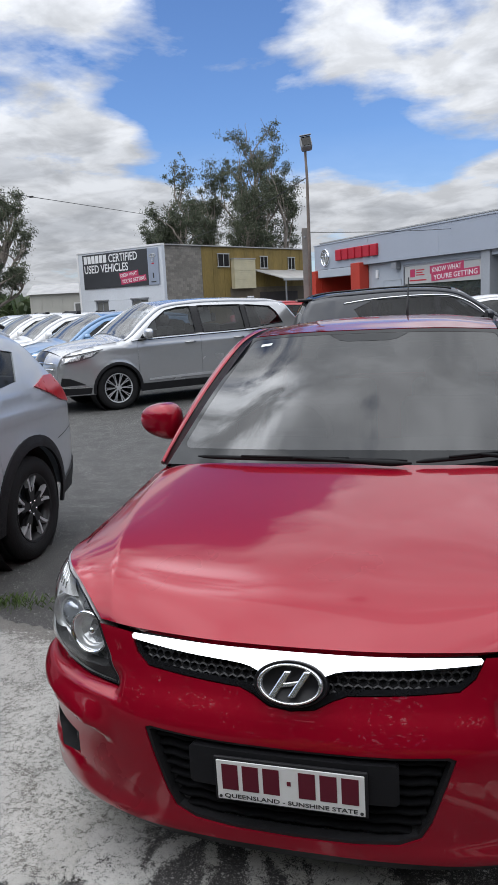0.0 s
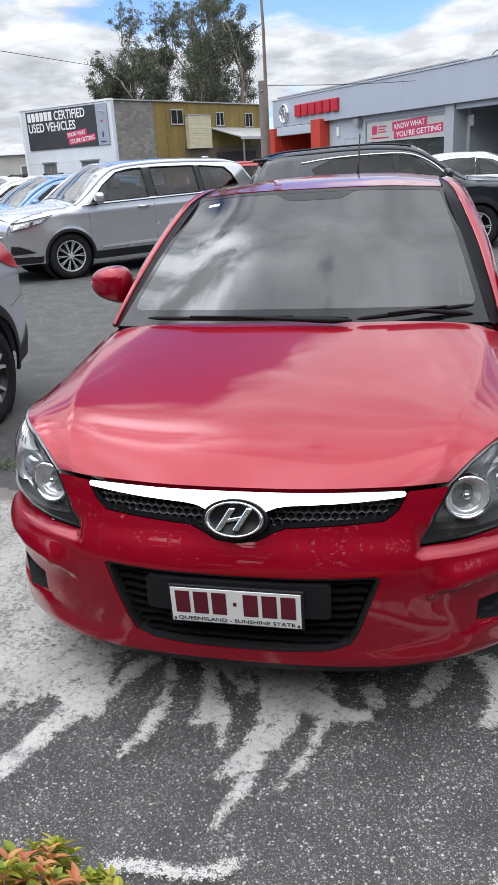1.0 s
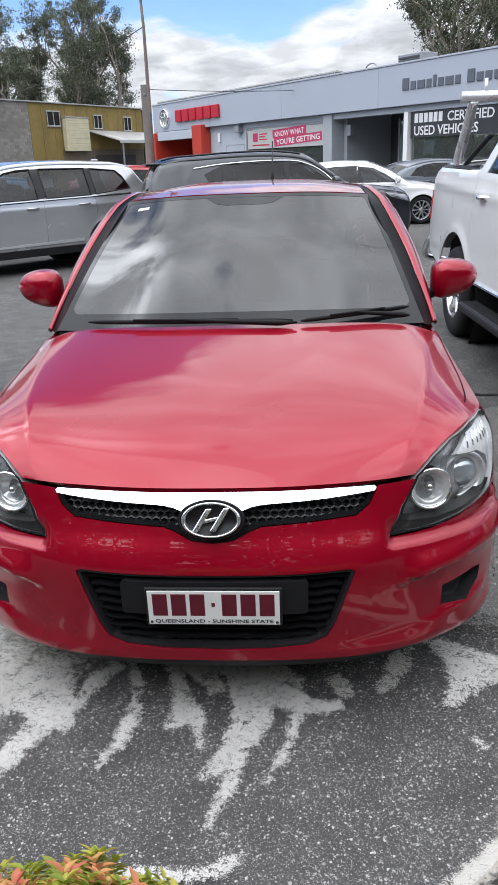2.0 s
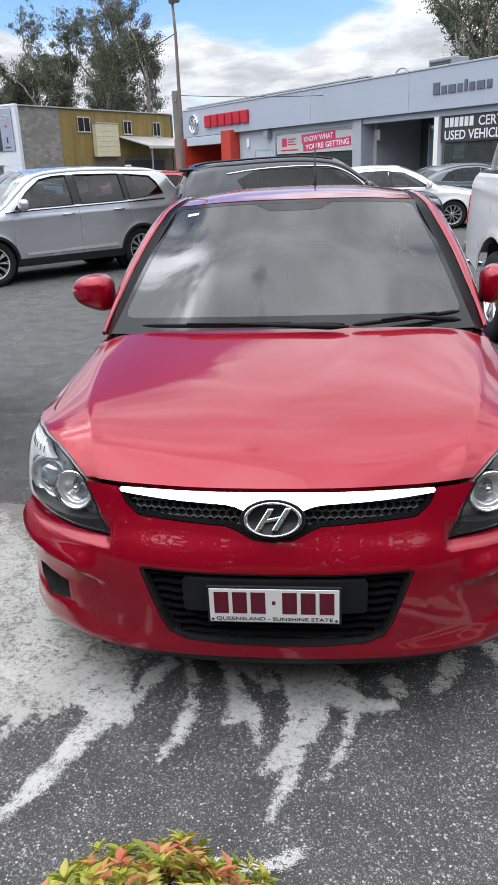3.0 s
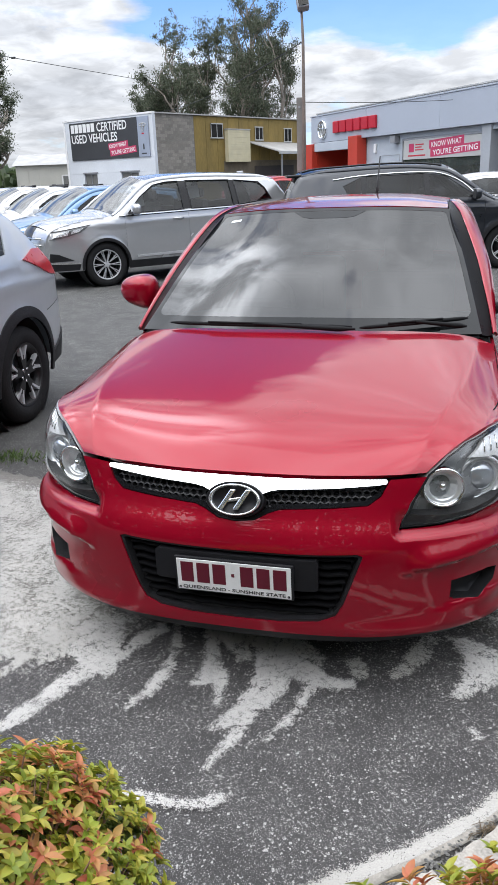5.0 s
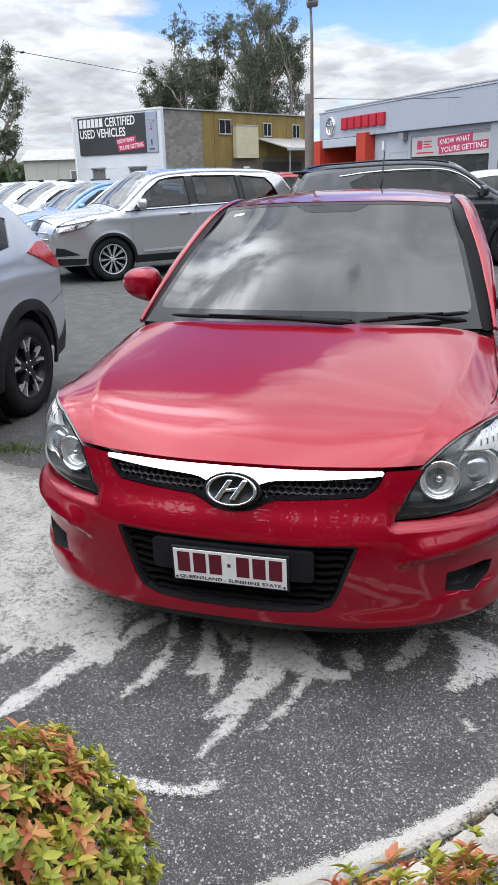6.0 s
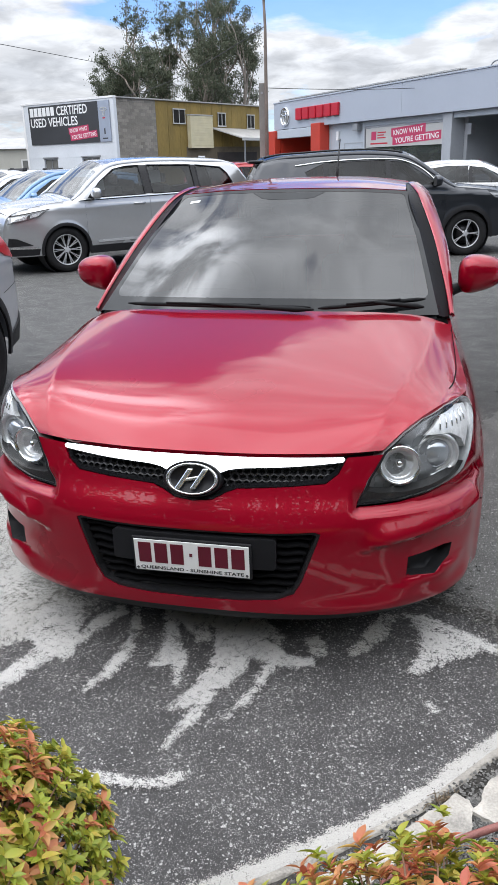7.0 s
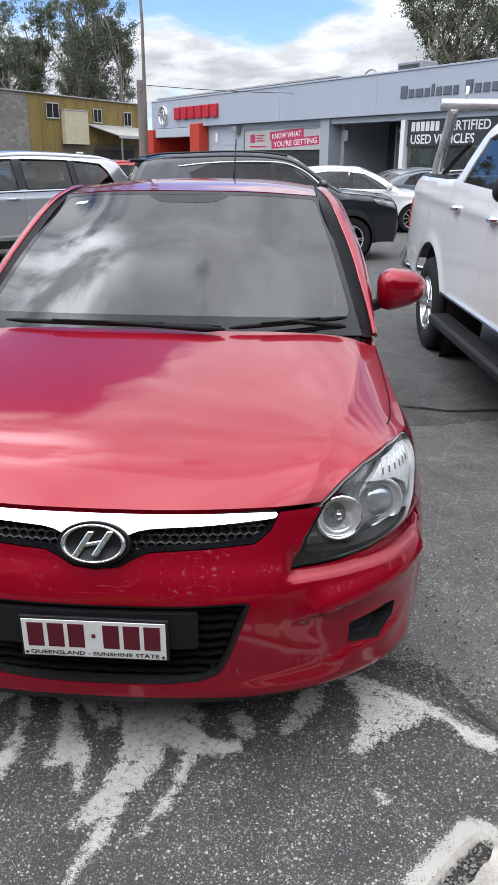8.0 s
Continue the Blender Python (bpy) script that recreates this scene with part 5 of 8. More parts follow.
class CarBody:
    """A car from its side outline: sides laid on a curved flank, skins across between them."""

    def __init__(self, name, m, label, L, W, H, paint, profile, marks, belt, arches, sill, R, tumble=0.42, nose=0.16, tail=0.10, bow=0.12, bow_tail=0.06, edge=0.09, category="car", crown=0.05):
        self.L, self.W, self.H, self.paint = L, W, H, paint
        raw = [(a * L, b * H) for a, b in profile]
        self.profile = fair(raw)
        self.marks = marks
        self.belt = [(a * L, b * H) for a, b in belt]
        self.arches = [(a * L, r) for a, r in arches]
        self.sill, self.R = sill * H, R
        self.tumble, self.nose, self.tail, self.bow, self.bow_tail, self.edge, self.crown = tumble, nose, tail, bow, bow_tail, edge, crown
        self.thing = empty(name, m, label, category)

    def half(self, y, z):
        y, z = np.asarray(y, float), np.asarray(z, float)
        f = np.clip((0.95 - y) / 0.95, 0, 1)
        b = np.clip((y - (self.L - 0.9)) / 0.9, 0, 1)
        w = self.W / 2 - self.nose * f**2.2 - self.tail * b**2.2
        bz = np.interp(y, [p[0] for p in self.belt], [p[1] for p in self.belt])
        over = np.clip(z - bz, 0, None)
        w = w - self.tumble * over - 0.10 * over**2
        mid = 0.42 * self.H
        w = w - 0.10 * np.clip((mid - z) / mid, 0, 1) ** 2 - 0.16 * np.clip(np.minimum(z, bz) - mid, 0, None) ** 2
        # a soft shoulder line
        w = w + 0.012 * np.exp(-(((z - bz + 0.13) / 0.05) ** 2)) * np.clip((y - 0.6) / 0.5, 0, 1)
        for ay, r in self.arches:
            d = np.hypot(y - ay, z - self.R)
            w = w + 0.016 * np.exp(-(((d - r) / 0.06) ** 2))
        return w

    def inset(self, y, z):
        pts = np.stack([np.ravel(y), np.ravel(z)], 1)
        q = np.asarray(self.profile)
        best = np.full(len(pts), 9.0)
        for p, s in zip(q[:-1], q[1:]):
            d = s - p
            t = np.clip(((pts - p) @ d) / (d @ d + 1e-12), 0, 1)
            best = np.minimum(best, np.linalg.norm(pts - p - t[:, None] * d, axis=1))
        e = self.edge
        k = np.clip(1 - best / e, 0, 1)
        return (e * k * k).reshape(np.shape(y))

    def side(self, sign, off=0.0):
        def where(u, v):
            return np.stack([sign * (self.half(u, v) - self.inset(u, v) + off), u, v], 1)
        return where

    def lay(self, name, poly, mat, off=0.0, holes=(), step=0.07, rim=0.012, label="", parent=None, sides=(1, -1)):
        made = []
        for s in sides:
            made.append(skin(name, poly, self.side(s, off), mat, parent or self.thing, label, holes, step, rim, flip=s < 0))
        return made

    def across(self, name, i0, i1, mat, n=17, drop=0.0, squeeze=0.0, label="", parent=None, fine=2):
        pr = self.profile[i0 * FAIR:i1 * FAIR + 1]
        q = np.concatenate([np.linspace(a, b, fine, endpoint=False) for a, b in zip(pr[:-1], pr[1:])] + [[pr[-1]]])
        y, z = q[:, 0], q[:, 1]
        h = self.half(y, z) - self.edge - squeeze
        u = np.linspace(-1, 1, n)
        t = np.gradient(q, axis=0)
        nrm = np.stack([-t[:, 1], t[:, 0]], 1)
        nrm /= np.linalg.norm(nrm, axis=1)[:, None] + 1e-9
        lean = np.abs(nrm[:, 0])
        amount = np.where(y < self.L / 2, self.bow, self.bow_tail) * (0.35 + 0.65 * lean) * np.clip(lean * 3, 0, 1) + self.crown * (1 - lean)
        k = (1 - u**2)[None, :] * amount[:, None] - drop
        g = np.stack([h[:, None] * u, y[:, None] + nrm[:, 0][:, None] * k, z[:, None] + nrm[:, 1][:, None] * k], 2)
        return panel(name, g, mat, parent or self.thing, label, 0.01)

    def lower_outline(self):
        b0, b1 = self.marks["screen_base"] * FAIR, self.marks["tail_belt"] * FAIR
        pts = list(self.profile[:b0 + 1]) + list(self.belt) + list(self.profile[b1:])
        s = self.sill
        under = [(self.profile[-1][0], self.profile[-1][1])]
        for ay, r in self.arches[::-1]:
            a0 = math.asin(min(1, max(-1, (s - self.R) / r)))
            for a in np.linspace(a0, math.pi - a0, 15):
                under.append((ay + r * math.cos(a), self.R + r * math.sin(a)))
        return pts + under[1:]

    def upper_outline(self):
        b0, b1 = self.marks["screen_base"] * FAIR, self.marks["tail_belt"] * FAIR
        return list(self.profile[b0:b1 + 1]) + list(self.belt[::-1])

    def build(self, seams, windows, side_glass, wheel_kw, cladding=None, pillars=None, roof_mat=None, rails=False, seats=True, trim=None, handles=(), mirror_y=None, mirror_mat=None, back_glass=None, deck=None):
        L, H, m = self.L, self.H, self.marks
        low = self.lower_outline()
        cuts = [-1.0] + [s * L for s in seams] + [L + 1.0]
        names = ["front_wing"] + ["front_door", "rear_door"][: len(cuts) - 3] + ["rear_wing"]
        for k, (a, b) in enumerate(zip(cuts, cuts[1:])):
            piece = clip_y(low, a + 0.002, b - 0.002)
            if len(piece) > 2:
                self.lay(names[k], piece, self.paint, step=0.04)
        holes = [[(a * L, b * H) for a, b in w] for w in windows]
        self.lay("window_surround", self.upper_outline(), pillars or self.paint, holes=holes, step=0.035)
        for w in holes:
            self.lay("side_window", w, side_glass, off=-0.010, step=0.2, rim=0.003)
        for a, b in zip(holes, holes[1:]):
            ya, yb = max(p[0] for p in a), min(p[0] for p in b)
            za = sorted(p[1] for p in a if abs(p[0] - ya) < 1e-6)
            zb = sorted(p[1] for p in b if abs(p[0] - yb) < 1e-6)
            if len(za) > 1 and len(zb) > 1:
                self.lay("door_pillar", [(ya, za[0]), (yb, zb[0]), (yb, zb[-1]), (ya, za[-1])], M["gloss_black"], off=0.002, step=0.2, rim=0.0)
        if trim:
            for w in holes:
                q = np.asarray(fine_loop(w, 0.05))
                for s in (1, -1):
                    p = self.side(s, 0.004)(q[:, 0], q[:, 1])
                    tube("window_trim", p, 0.009, trim, self.thing, n=6, closed=True)
        i0, i1 = m["screen_base"] * FAIR, m["glass_top"] * FAIR
        edge = spline([(0, *p) for p in self.profile[i0:i1 + 1:2]], 40)
        for s in (1, -1):
            x = s * (self.half(edge[:, 1], edge[:, 2]) - self.edge * 0.72)
            tube("screen_pillar", np.stack([x, edge[:, 1], edge[:, 2] - 0.030], 1), np.interp(np.arange(40), [0, 6, 33, 39], [0.03, 0.052, 0.052, 0.03]), pillars or self.paint, self.thing, n=10)
        self.across("front_bumper", 0, m["bonnet_front"], self.paint)
        self.across("bonnet", m["bonnet_front"], m["screen_base"], self.paint)
        self.across("windscreen", m["screen_base"], m["screen_top"], M["glass_screen"])
        self.across("roof", m["screen_top"], m["glass_top"], roof_mat or self.paint)
        self.across("rear_window", m["glass_top"], m["tail_belt"], back_glass or M["glass_dark"])
        last = m["tail_belt"]
        if deck:
            self.across("tray_cover", last, deck[0], deck[1], drop=0.03)
            last = deck[0]
        self.across("tailgate", last, (len(self.profile) - 1) // FAIR, self.paint)
        w0 = self.W / 2 - 0.22
        block("underbody", -w0, w0, 0.25, L - 0.25, self.sill * 0.9, self.sill + 0.22, M["dark_inside"], self.thing, bevel=0.05)
        bz = self.belt[0][1]
        block("cabin_lining", -w0 + 0.02, w0 - 0.02, self.profile[m["screen_base"] * FAIR][0] + 0.25, L - 0.45, self.sill + 0.23, bz - 0.16, M["dark_inside"], self.thing, bevel=0.05)
        if seats:
            y0 = self.profile[m["screen_top"] * FAIR][0]
            for x in (-0.36, 0.36):
                for dy in (0.15, 1.05):
                    if y0 + dy + 0.5 < L - 0.6:
                        bm = bmesh.new()
                        box(bm, x - 0.24, x + 0.24, y0 + dy, y0 + dy + 0.14, bz - 0.35, bz + 0.18, 0.05, 2, None)
                        box(bm, x - 0.13, x + 0.13, y0 + dy + 0.03, y0 + dy + 0.12, bz + 0.20, bz + 0.36, 0.04, 2, None)
                        part("seat", bm, M["seat_cloth"], self.thing)
        for ay, r in self.arches:
            for s in (1, -1):
                wheel(self.thing, s * (self.W / 2 - 0.125), ay, self.R, face=s, **wheel_kw)
                v, f = lathe_data([(0.0, r + 0.01), (-0.30, r + 0.01), (-0.30, 0.05)], 28)
                v = v * (s, 1, 1) + (s * (self.W / 2 - 0.07), ay, self.R)
                sheet("wheel_arch", v, f if s > 0 else [q[::-1] for q in f], M["dark_inside"], self.thing)
            if cladding:
                a = np.linspace(-0.15, math.pi + 0.15, 26)
                outer = [(ay + (r + cladding) * math.cos(t), self.R + (r + cladding) * math.sin(t)) for t in a]
                inner = [(ay + (r - 0.012) * math.cos(t), self.R + (r - 0.012) * math.sin(t)) for t in a[::-1]]
                self.lay("arch_trim", outer + inner, M["black_plastic"], off=0.014, step=0.06, rim=0.02)
        if cladding:
            a, b = self.arches[0], self.arches[1]
            self.lay("sill_trim", [(a[0] + a[1], self.sill - 0.02), (b[0] - b[1], self.sill - 0.02), (b[0] - b[1], self.sill + 0.10), (a[0] + a[1], self.sill + 0.10)], M["black_plastic"], off=0.014, step=0.1, rim=0.02)
        for (a, b) in handles:
            for s in (1, -1):
                p = self.side(s, 0.03)(np.array([a * L, a * L + 0.10, a * L + 0.20]), np.array([b * H] * 3))
                p[[0, 2], 0] -= s * 0.022
                tube("door_handle", p, [0.014, 0.016, 0.014], self.paint, self.thing, n=8)
        if rails:
            i0, i1 = m["screen_top"], m["glass_top"]
            q = np.asarray(self.profile[i0 * FAIR:i1 * FAIR + 1])
            q = spline([(0, *p) for p in q], 24)
            q = q[2:]
            for s in (1, -1):
                x = s * (self.half(q[:, 1], q[:, 2]) - self.edge * 0.9)
                tube("roof_rail", np.stack([x, q[:, 1], q[:, 2] + 0.045], 1), 0.016, rails, self.thing, n=8)
        if mirror_y:
            y, z = mirror_y[0] * L, mirror_y[1] * H
            for s in (1, -1):
                x = float(self.half(y, z))
                bm = blob(bmesh.new(), (0, 0, 0), (0.115, 0.085, 0.085), 2.6)
                for v in bm.verts:
                    if v.co.y > 0.03:
                        v.co.y = 0.03
                bmesh.ops.translate(bm, verts=bm.verts, vec=(s * (x + 0.15), y, z + 0.04))
                part("door_mirror", bm, mirror_mat or self.paint, self.thing, smooth=True)
                tube("mirror_arm", [(s * (x - 0.02), y + 0.01, z - 0.03), (s * (x + 0.08), y, z - 0.01)], 0.025, M["black_plastic"], self.thing, n=8)
        return self.thing


SUV = [(0.008, 0.17), (0.0, 0.30), (0.004, 0.44), (0.022, 0.535), (0.07, 0.59), (0.16, 0.635), (0.235, 0.665), (0.30, 0.79), (0.385, 0.945), (0.46, 0.985), (0.60, 1.0), (0.78, 0.985), (0.915, 0.945), (0.955, 0.82), (0.985, 0.69), (0.998, 0.60), (1.0, 0.40), (0.99, 0.30), (0.985, 0.19)]
SUV_MARKS = dict(bonnet_front=3, screen_base=6, screen_top=8, glass_top=12, tail_belt=14)
SUV_BELT = [(0.245, 0.655), (0.40, 0.665), (0.60, 0.675), (0.80, 0.685), (0.97, 0.69)]


def silver_suv():
    c = CarBody("suv", pose(-6.155, 9.465, 0, 0, 0, -44), "silver family suv parked among rows of cars", 4.70, 1.81, 1.675, M["silver_paint"], SUV, SUV_MARKS, SUV_BELT, ((0.197, 0.385), (0.765, 0.385)), 0.17, 0.352)
    t = c.build((0.275, 0.520, 0.725), [[(0.290, 0.672), (0.505, 0.682), (0.505, 0.948), (0.455, 0.942), (0.405, 0.918), (0.345, 0.812)], [(0.535, 0.684), (0.712, 0.692), (0.712, 0.940), (0.535, 0.949)], [(0.732, 0.695), (0.880, 0.735), (0.862, 0.845), (0.838, 0.908), (0.732, 0.937)]], M["glass_suv"],
                dict(rim=0.240, width=0.225, spokes=10, rim_mat=M["machined"], style="split"), cladding=0.035, pillars=M["silver_paint"], trim=M["gloss_black"], handles=((0.455, 0.60), (0.655, 0.612)), mirror_y=(0.31, 0.685))
    L, H = c.L, c.H
    c.lay("sill_strip", [(0.31 * L, 0.258 * H), (0.66 * L, 0.264 * H), (0.66 * L, 0.292 * H), (0.31 * L, 0.276 * H)], M["machined"], off=0.022, step=0.2)
    c.lay("head_lamp", [(0.012 * L, 0.465 * H), (0.024 * L, 0.53 * H), (0.145 * L, 0.585 * H), (0.115 * L, 0.525 * H), (0.06 * L, 0.485 * H)], M["glass_lamp_grey"], off=0.012, step=0.03)
    c.lay("lamp_brow", [(0.024 * L, 0.53 * H), (0.145 * L, 0.585 * H), (0.150 * L, 0.592 * H), (0.022 * L, 0.540 * H)], M["gloss_black"], off=0.016, step=0.03)
    c.lay("lamp_unit", [(0.022 * L, 0.485 * H), (0.028 * L, 0.522 * H), (0.075 * L, 0.542 * H), (0.070 * L, 0.505 * H)], M["reflector"], off=0.016, step=0.03)
    c.lay("lamp_unit", [(0.082 * L, 0.515 * H), (0.085 * L, 0.545 * H), (0.125 * L, 0.566 * H), (0.108 * L, 0.532 * H)], M["reflector"], off=0.016, step=0.03)
    c.lay("belt_trim", [(0.255 * L, 0.650 * H), (0.50 * L, 0.664 * H), (0.88 * L, 0.684 * H), (0.88 * L, 0.692 * H), (0.50 * L, 0.672 * H), (0.262 * L, 0.658 * H)], M["stainless"], off=0.010, step=0.1)
    c.lay("belt_seal", [(0.255 * L, 0.642 * H), (0.50 * L, 0.656 * H), (0.88 * L, 0.676 * H), (0.88 * L, 0.684 * H), (0.50 * L, 0.664 * H), (0.255 * L, 0.650 * H)], M["gloss_black"], off=0.006, step=0.1)
    c.lay("fog_surround", [(0.006 * L, 0.265 * H), (0.010 * L, 0.345 * H), (0.035 * L, 0.335 * H), (0.085 * L, 0.27 * H)], M["black_plastic"], off=0.010, step=0.06)
    c.lay("lower_trim", [(0.012 * L, 0.18 * H), (0.012 * L, 0.245 * H), (0.105 * L, 0.235 * H), (0.10 * L, 0.18 * H)], M["black_plastic"], off=0.012, step=0.06)
    c.lay("bumper_blade", [(0.010 * L, 0.245 * H), (0.012 * L, 0.262 * H), (0.10 * L, 0.250 * H), (0.10 * L, 0.236 * H)], M["chrome"], off=0.016, step=0.06)
    c.across("grille", 1, 3, M["gloss_black"], drop=-0.006, squeeze=0.10)
    for q in (0.36, 0.42, 0.48):
        p = np.array([(x, 0.004 * L - 0.10 * (1 - (x / 0.7) ** 2) - 0.015, q * H) for x in np.linspace(-0.58, 0.58, 15)])
        tube("grille_bar", p, 0.012, M["chrome"], t, n=6)
    c.lay("tail_lamp", [(0.90 * L, 0.60 * H), (0.99 * L, 0.57 * H), (0.985 * L, 0.65 * H), (0.92 * L, 0.68 * H)], M["lamp_red"], off=0.010, step=0.06)
    block("roof_fin", -0.016, 0.016, 0.835 * L, 0.865 * L, 1.65, 1.715, M["silver_paint"], t, bevel=0.014)
    for y, z0, w, h in ((0.53, 1.20, 0.42, 0.20), (0.36, 1.22, 0.16, 0.22)):
        block("price_paper", 0.46, 0.464, y * L, y * L + w, z0, z0 + h, M["sticker_white"], t, "white paper behind the side glass", bevel=0.0, m=pose(0, 0, 0, 6, 0, 0) @ pose(0, 0.10, -0.2))
    return t


def dark_suv():
    prof = [(0.008, 0.18), (0.0, 0.32), (0.004, 0.46), (0.02, 0.56), (0.08, 0.61), (0.18, 0.645), (0.245, 0.67), (0.32, 0.80), (0.40, 0.94), (0.48, 0.985), (0.60, 1.0), (0.78, 0.985), (0.93, 0.945), (0.965, 0.83), (0.985, 0.70), (1.0, 0.60), (1.0, 0.40), (0.99, 0.30), (0.985, 0.20)]
    c = CarBody("suv", pose(2.02, 12.77, 0, 0, 0, 104), "dark grey suv with silver window trim parked crosswise", 4.60, 1.855, 1.69, M["dark_paint"], prof, SUV_MARKS, [(0.25, 0.66), (0.40, 0.675), (0.60, 0.69), (0.80, 0.70), (0.975, 0.70)], ((0.198, 0.40), (0.783, 0.40)), 0.19, 0.363)
    t = c.build((0.28, 0.50, 0.72), [[(0.30, 0.685), (0.475, 0.695), (0.475, 0.915), (0.42, 0.90)], [(0.495, 0.70), (0.70, 0.71), (0.70, 0.915), (0.495, 0.925)], [(0.72, 0.72), (0.765, 0.735), (0.785, 0.83), (0.72, 0.905)]], M["glass_dark"],
                dict(rim=0.235, width=0.23, spokes=5, rim_mat=M["machined"], style="split"), cladding=0.06, pillars=M["dark_paint"], roof_mat=M["gloss_black"], rails=M["gloss_black"], handles=((0.44, 0.62), (0.65, 0.63)), mirror_y=(0.32, 0.70))
    L, H = c.L, c.H
    q = np.array([(0.30, 0.68), (0.36, 0.83), (0.43, 0.915), (0.50, 0.935), (0.60, 0.935), (0.72, 0.92), (0.82, 0.89)])
    q = spline([(0, *p) for p in q], 40)
    for s in (1, -1):
        tube("window_trim", c.side(s, 0.008)(q[:, 1] * L, q[:, 2] * H), 0.013, M["chrome"], t, n=6)
    c.lay("head_lamp", [(0.02 * L, 0.50 * H), (0.03 * L, 0.565 * H), (0.12 * L, 0.60 * H), (0.10 * L, 0.55 * H)], M["glass_lamp_grey"], off=0.008, step=0.06)
    c.lay("tail_lamp", [(0.90 * L, 0.60 * H), (0.99 * L, 0.60 * H), (0.985 * L, 0.68 * H), (0.93 * L, 0.68 * H)], M["lamp_red"], off=0.010, step=0.06)
    c.across("lower_grille", 0, 2, M["black_plastic"], drop=-0.006, squeeze=0.10)
    block("spoiler", -0.60, 0.60, 0.925 * L, 0.985 * L, 1.56, 1.61, M["gloss_black"], t, bevel=0.02)
    return t


SEDAN = [(0.01, 0.16), (0.0, 0.30), (0.006, 0.42), (0.03, 0.50), (0.10, 0.57), (0.20, 0.63), (0.27, 0.665), (0.36, 0.84), (0.45, 0.96), (0.52, 0.995), (0.62, 1.0), (0.72, 0.965), (0.80, 0.90), (0.88, 0.79), (0.93, 0.745), (0.985, 0.73), (1.0, 0.60), (0.99, 0.35), (0.98, 0.2)]
SEDAN_MARKS = dict(bonnet_front=3, screen_base=6, screen_top=8, glass_top=12, tail_belt=14)
SEDAN_BELT = [(0.28, 0.655), (0.45, 0.67), (0.65, 0.69), (0.80, 0.71), (0.92, 0.735)]
SEDAN_WINDOWS = [[(0.32, 0.675), (0.505, 0.685), (0.505, 0.93), (0.445, 0.91), (0.38, 0.80)], [(0.525, 0.688), (0.70, 0.70), (0.70, 0.915), (0.63, 0.945), (0.525, 0.945)], [(0.715, 0.71), (0.80, 0.725), (0.745, 0.87), (0.715, 0.895)]]


def sedan(label, paint, m, k=1.0, wheels="single", rails=None):
    c = CarBody("sedan", m, label, 4.80 * k, 1.82 * k, 1.46 * k, paint, SEDAN, SEDAN_MARKS, SEDAN_BELT, ((0.20, 0.36), (0.785, 0.36)), 0.17, 0.33)
    t = c.build((0.29, 0.515, 0.73), SEDAN_WINDOWS, M["glass_side"], dict(rim=0.225, width=0.215, spokes=10, rim_mat=M["alloy"], style=wheels), pillars=paint, handles=((0.46, 0.60), (0.66, 0.62)), mirror_y=(0.335, 0.69))
    L, H = c.L, c.H
    c.lay("head_lamp", [(0.015 * L, 0.44 * H), (0.035 * L, 0.50 * H), (0.14 * L, 0.575 * H), (0.10 * L, 0.50 * H)], M["reflector"], off=0.008, step=0.06)
    c.lay("tail_lamp", [(0.92 * L, 0.60 * H), (0.985 * L, 0.58 * H), (0.98 * L, 0.68 * H), (0.93 * L, 0.69 * H)], M["lamp_red"], off=0.008, step=0.06)
    c.across("grille", 1, 2, M["gloss_black"], drop=-0.006, squeeze=0.2)
    return t


HATCH = [(0.01, 0.15), (0.0, 0.28), (0.006, 0.42), (0.03, 0.52), (0.10, 0.59), (0.18, 0.64), (0.24, 0.67), (0.33, 0.84), (0.43, 0.965), (0.52, 1.0), (0.65, 0.995), (0.80, 0.96), (0.91, 0.91), (0.955, 0.80), (0.985, 0.70), (1.0, 0.60), (1.0, 0.40), (0.99, 0.3), (0.985, 0.18)]
HATCH_BELT = [(0.25, 0.66), (0.45, 0.675), (0.65, 0.69), (0.80, 0.70), (0.97, 0.71)]
HATCH_WINDOWS = [[(0.30, 0.68), (0.49, 0.69), (0.49, 0.93), (0.43, 0.91), (0.36, 0.80)], [(0.51, 0.693), (0.69, 0.703), (0.69, 0.92), (0.51, 0.935)], [(0.71, 0.71), (0.86, 0.73), (0.83, 0.87), (0.71, 0.915)]]


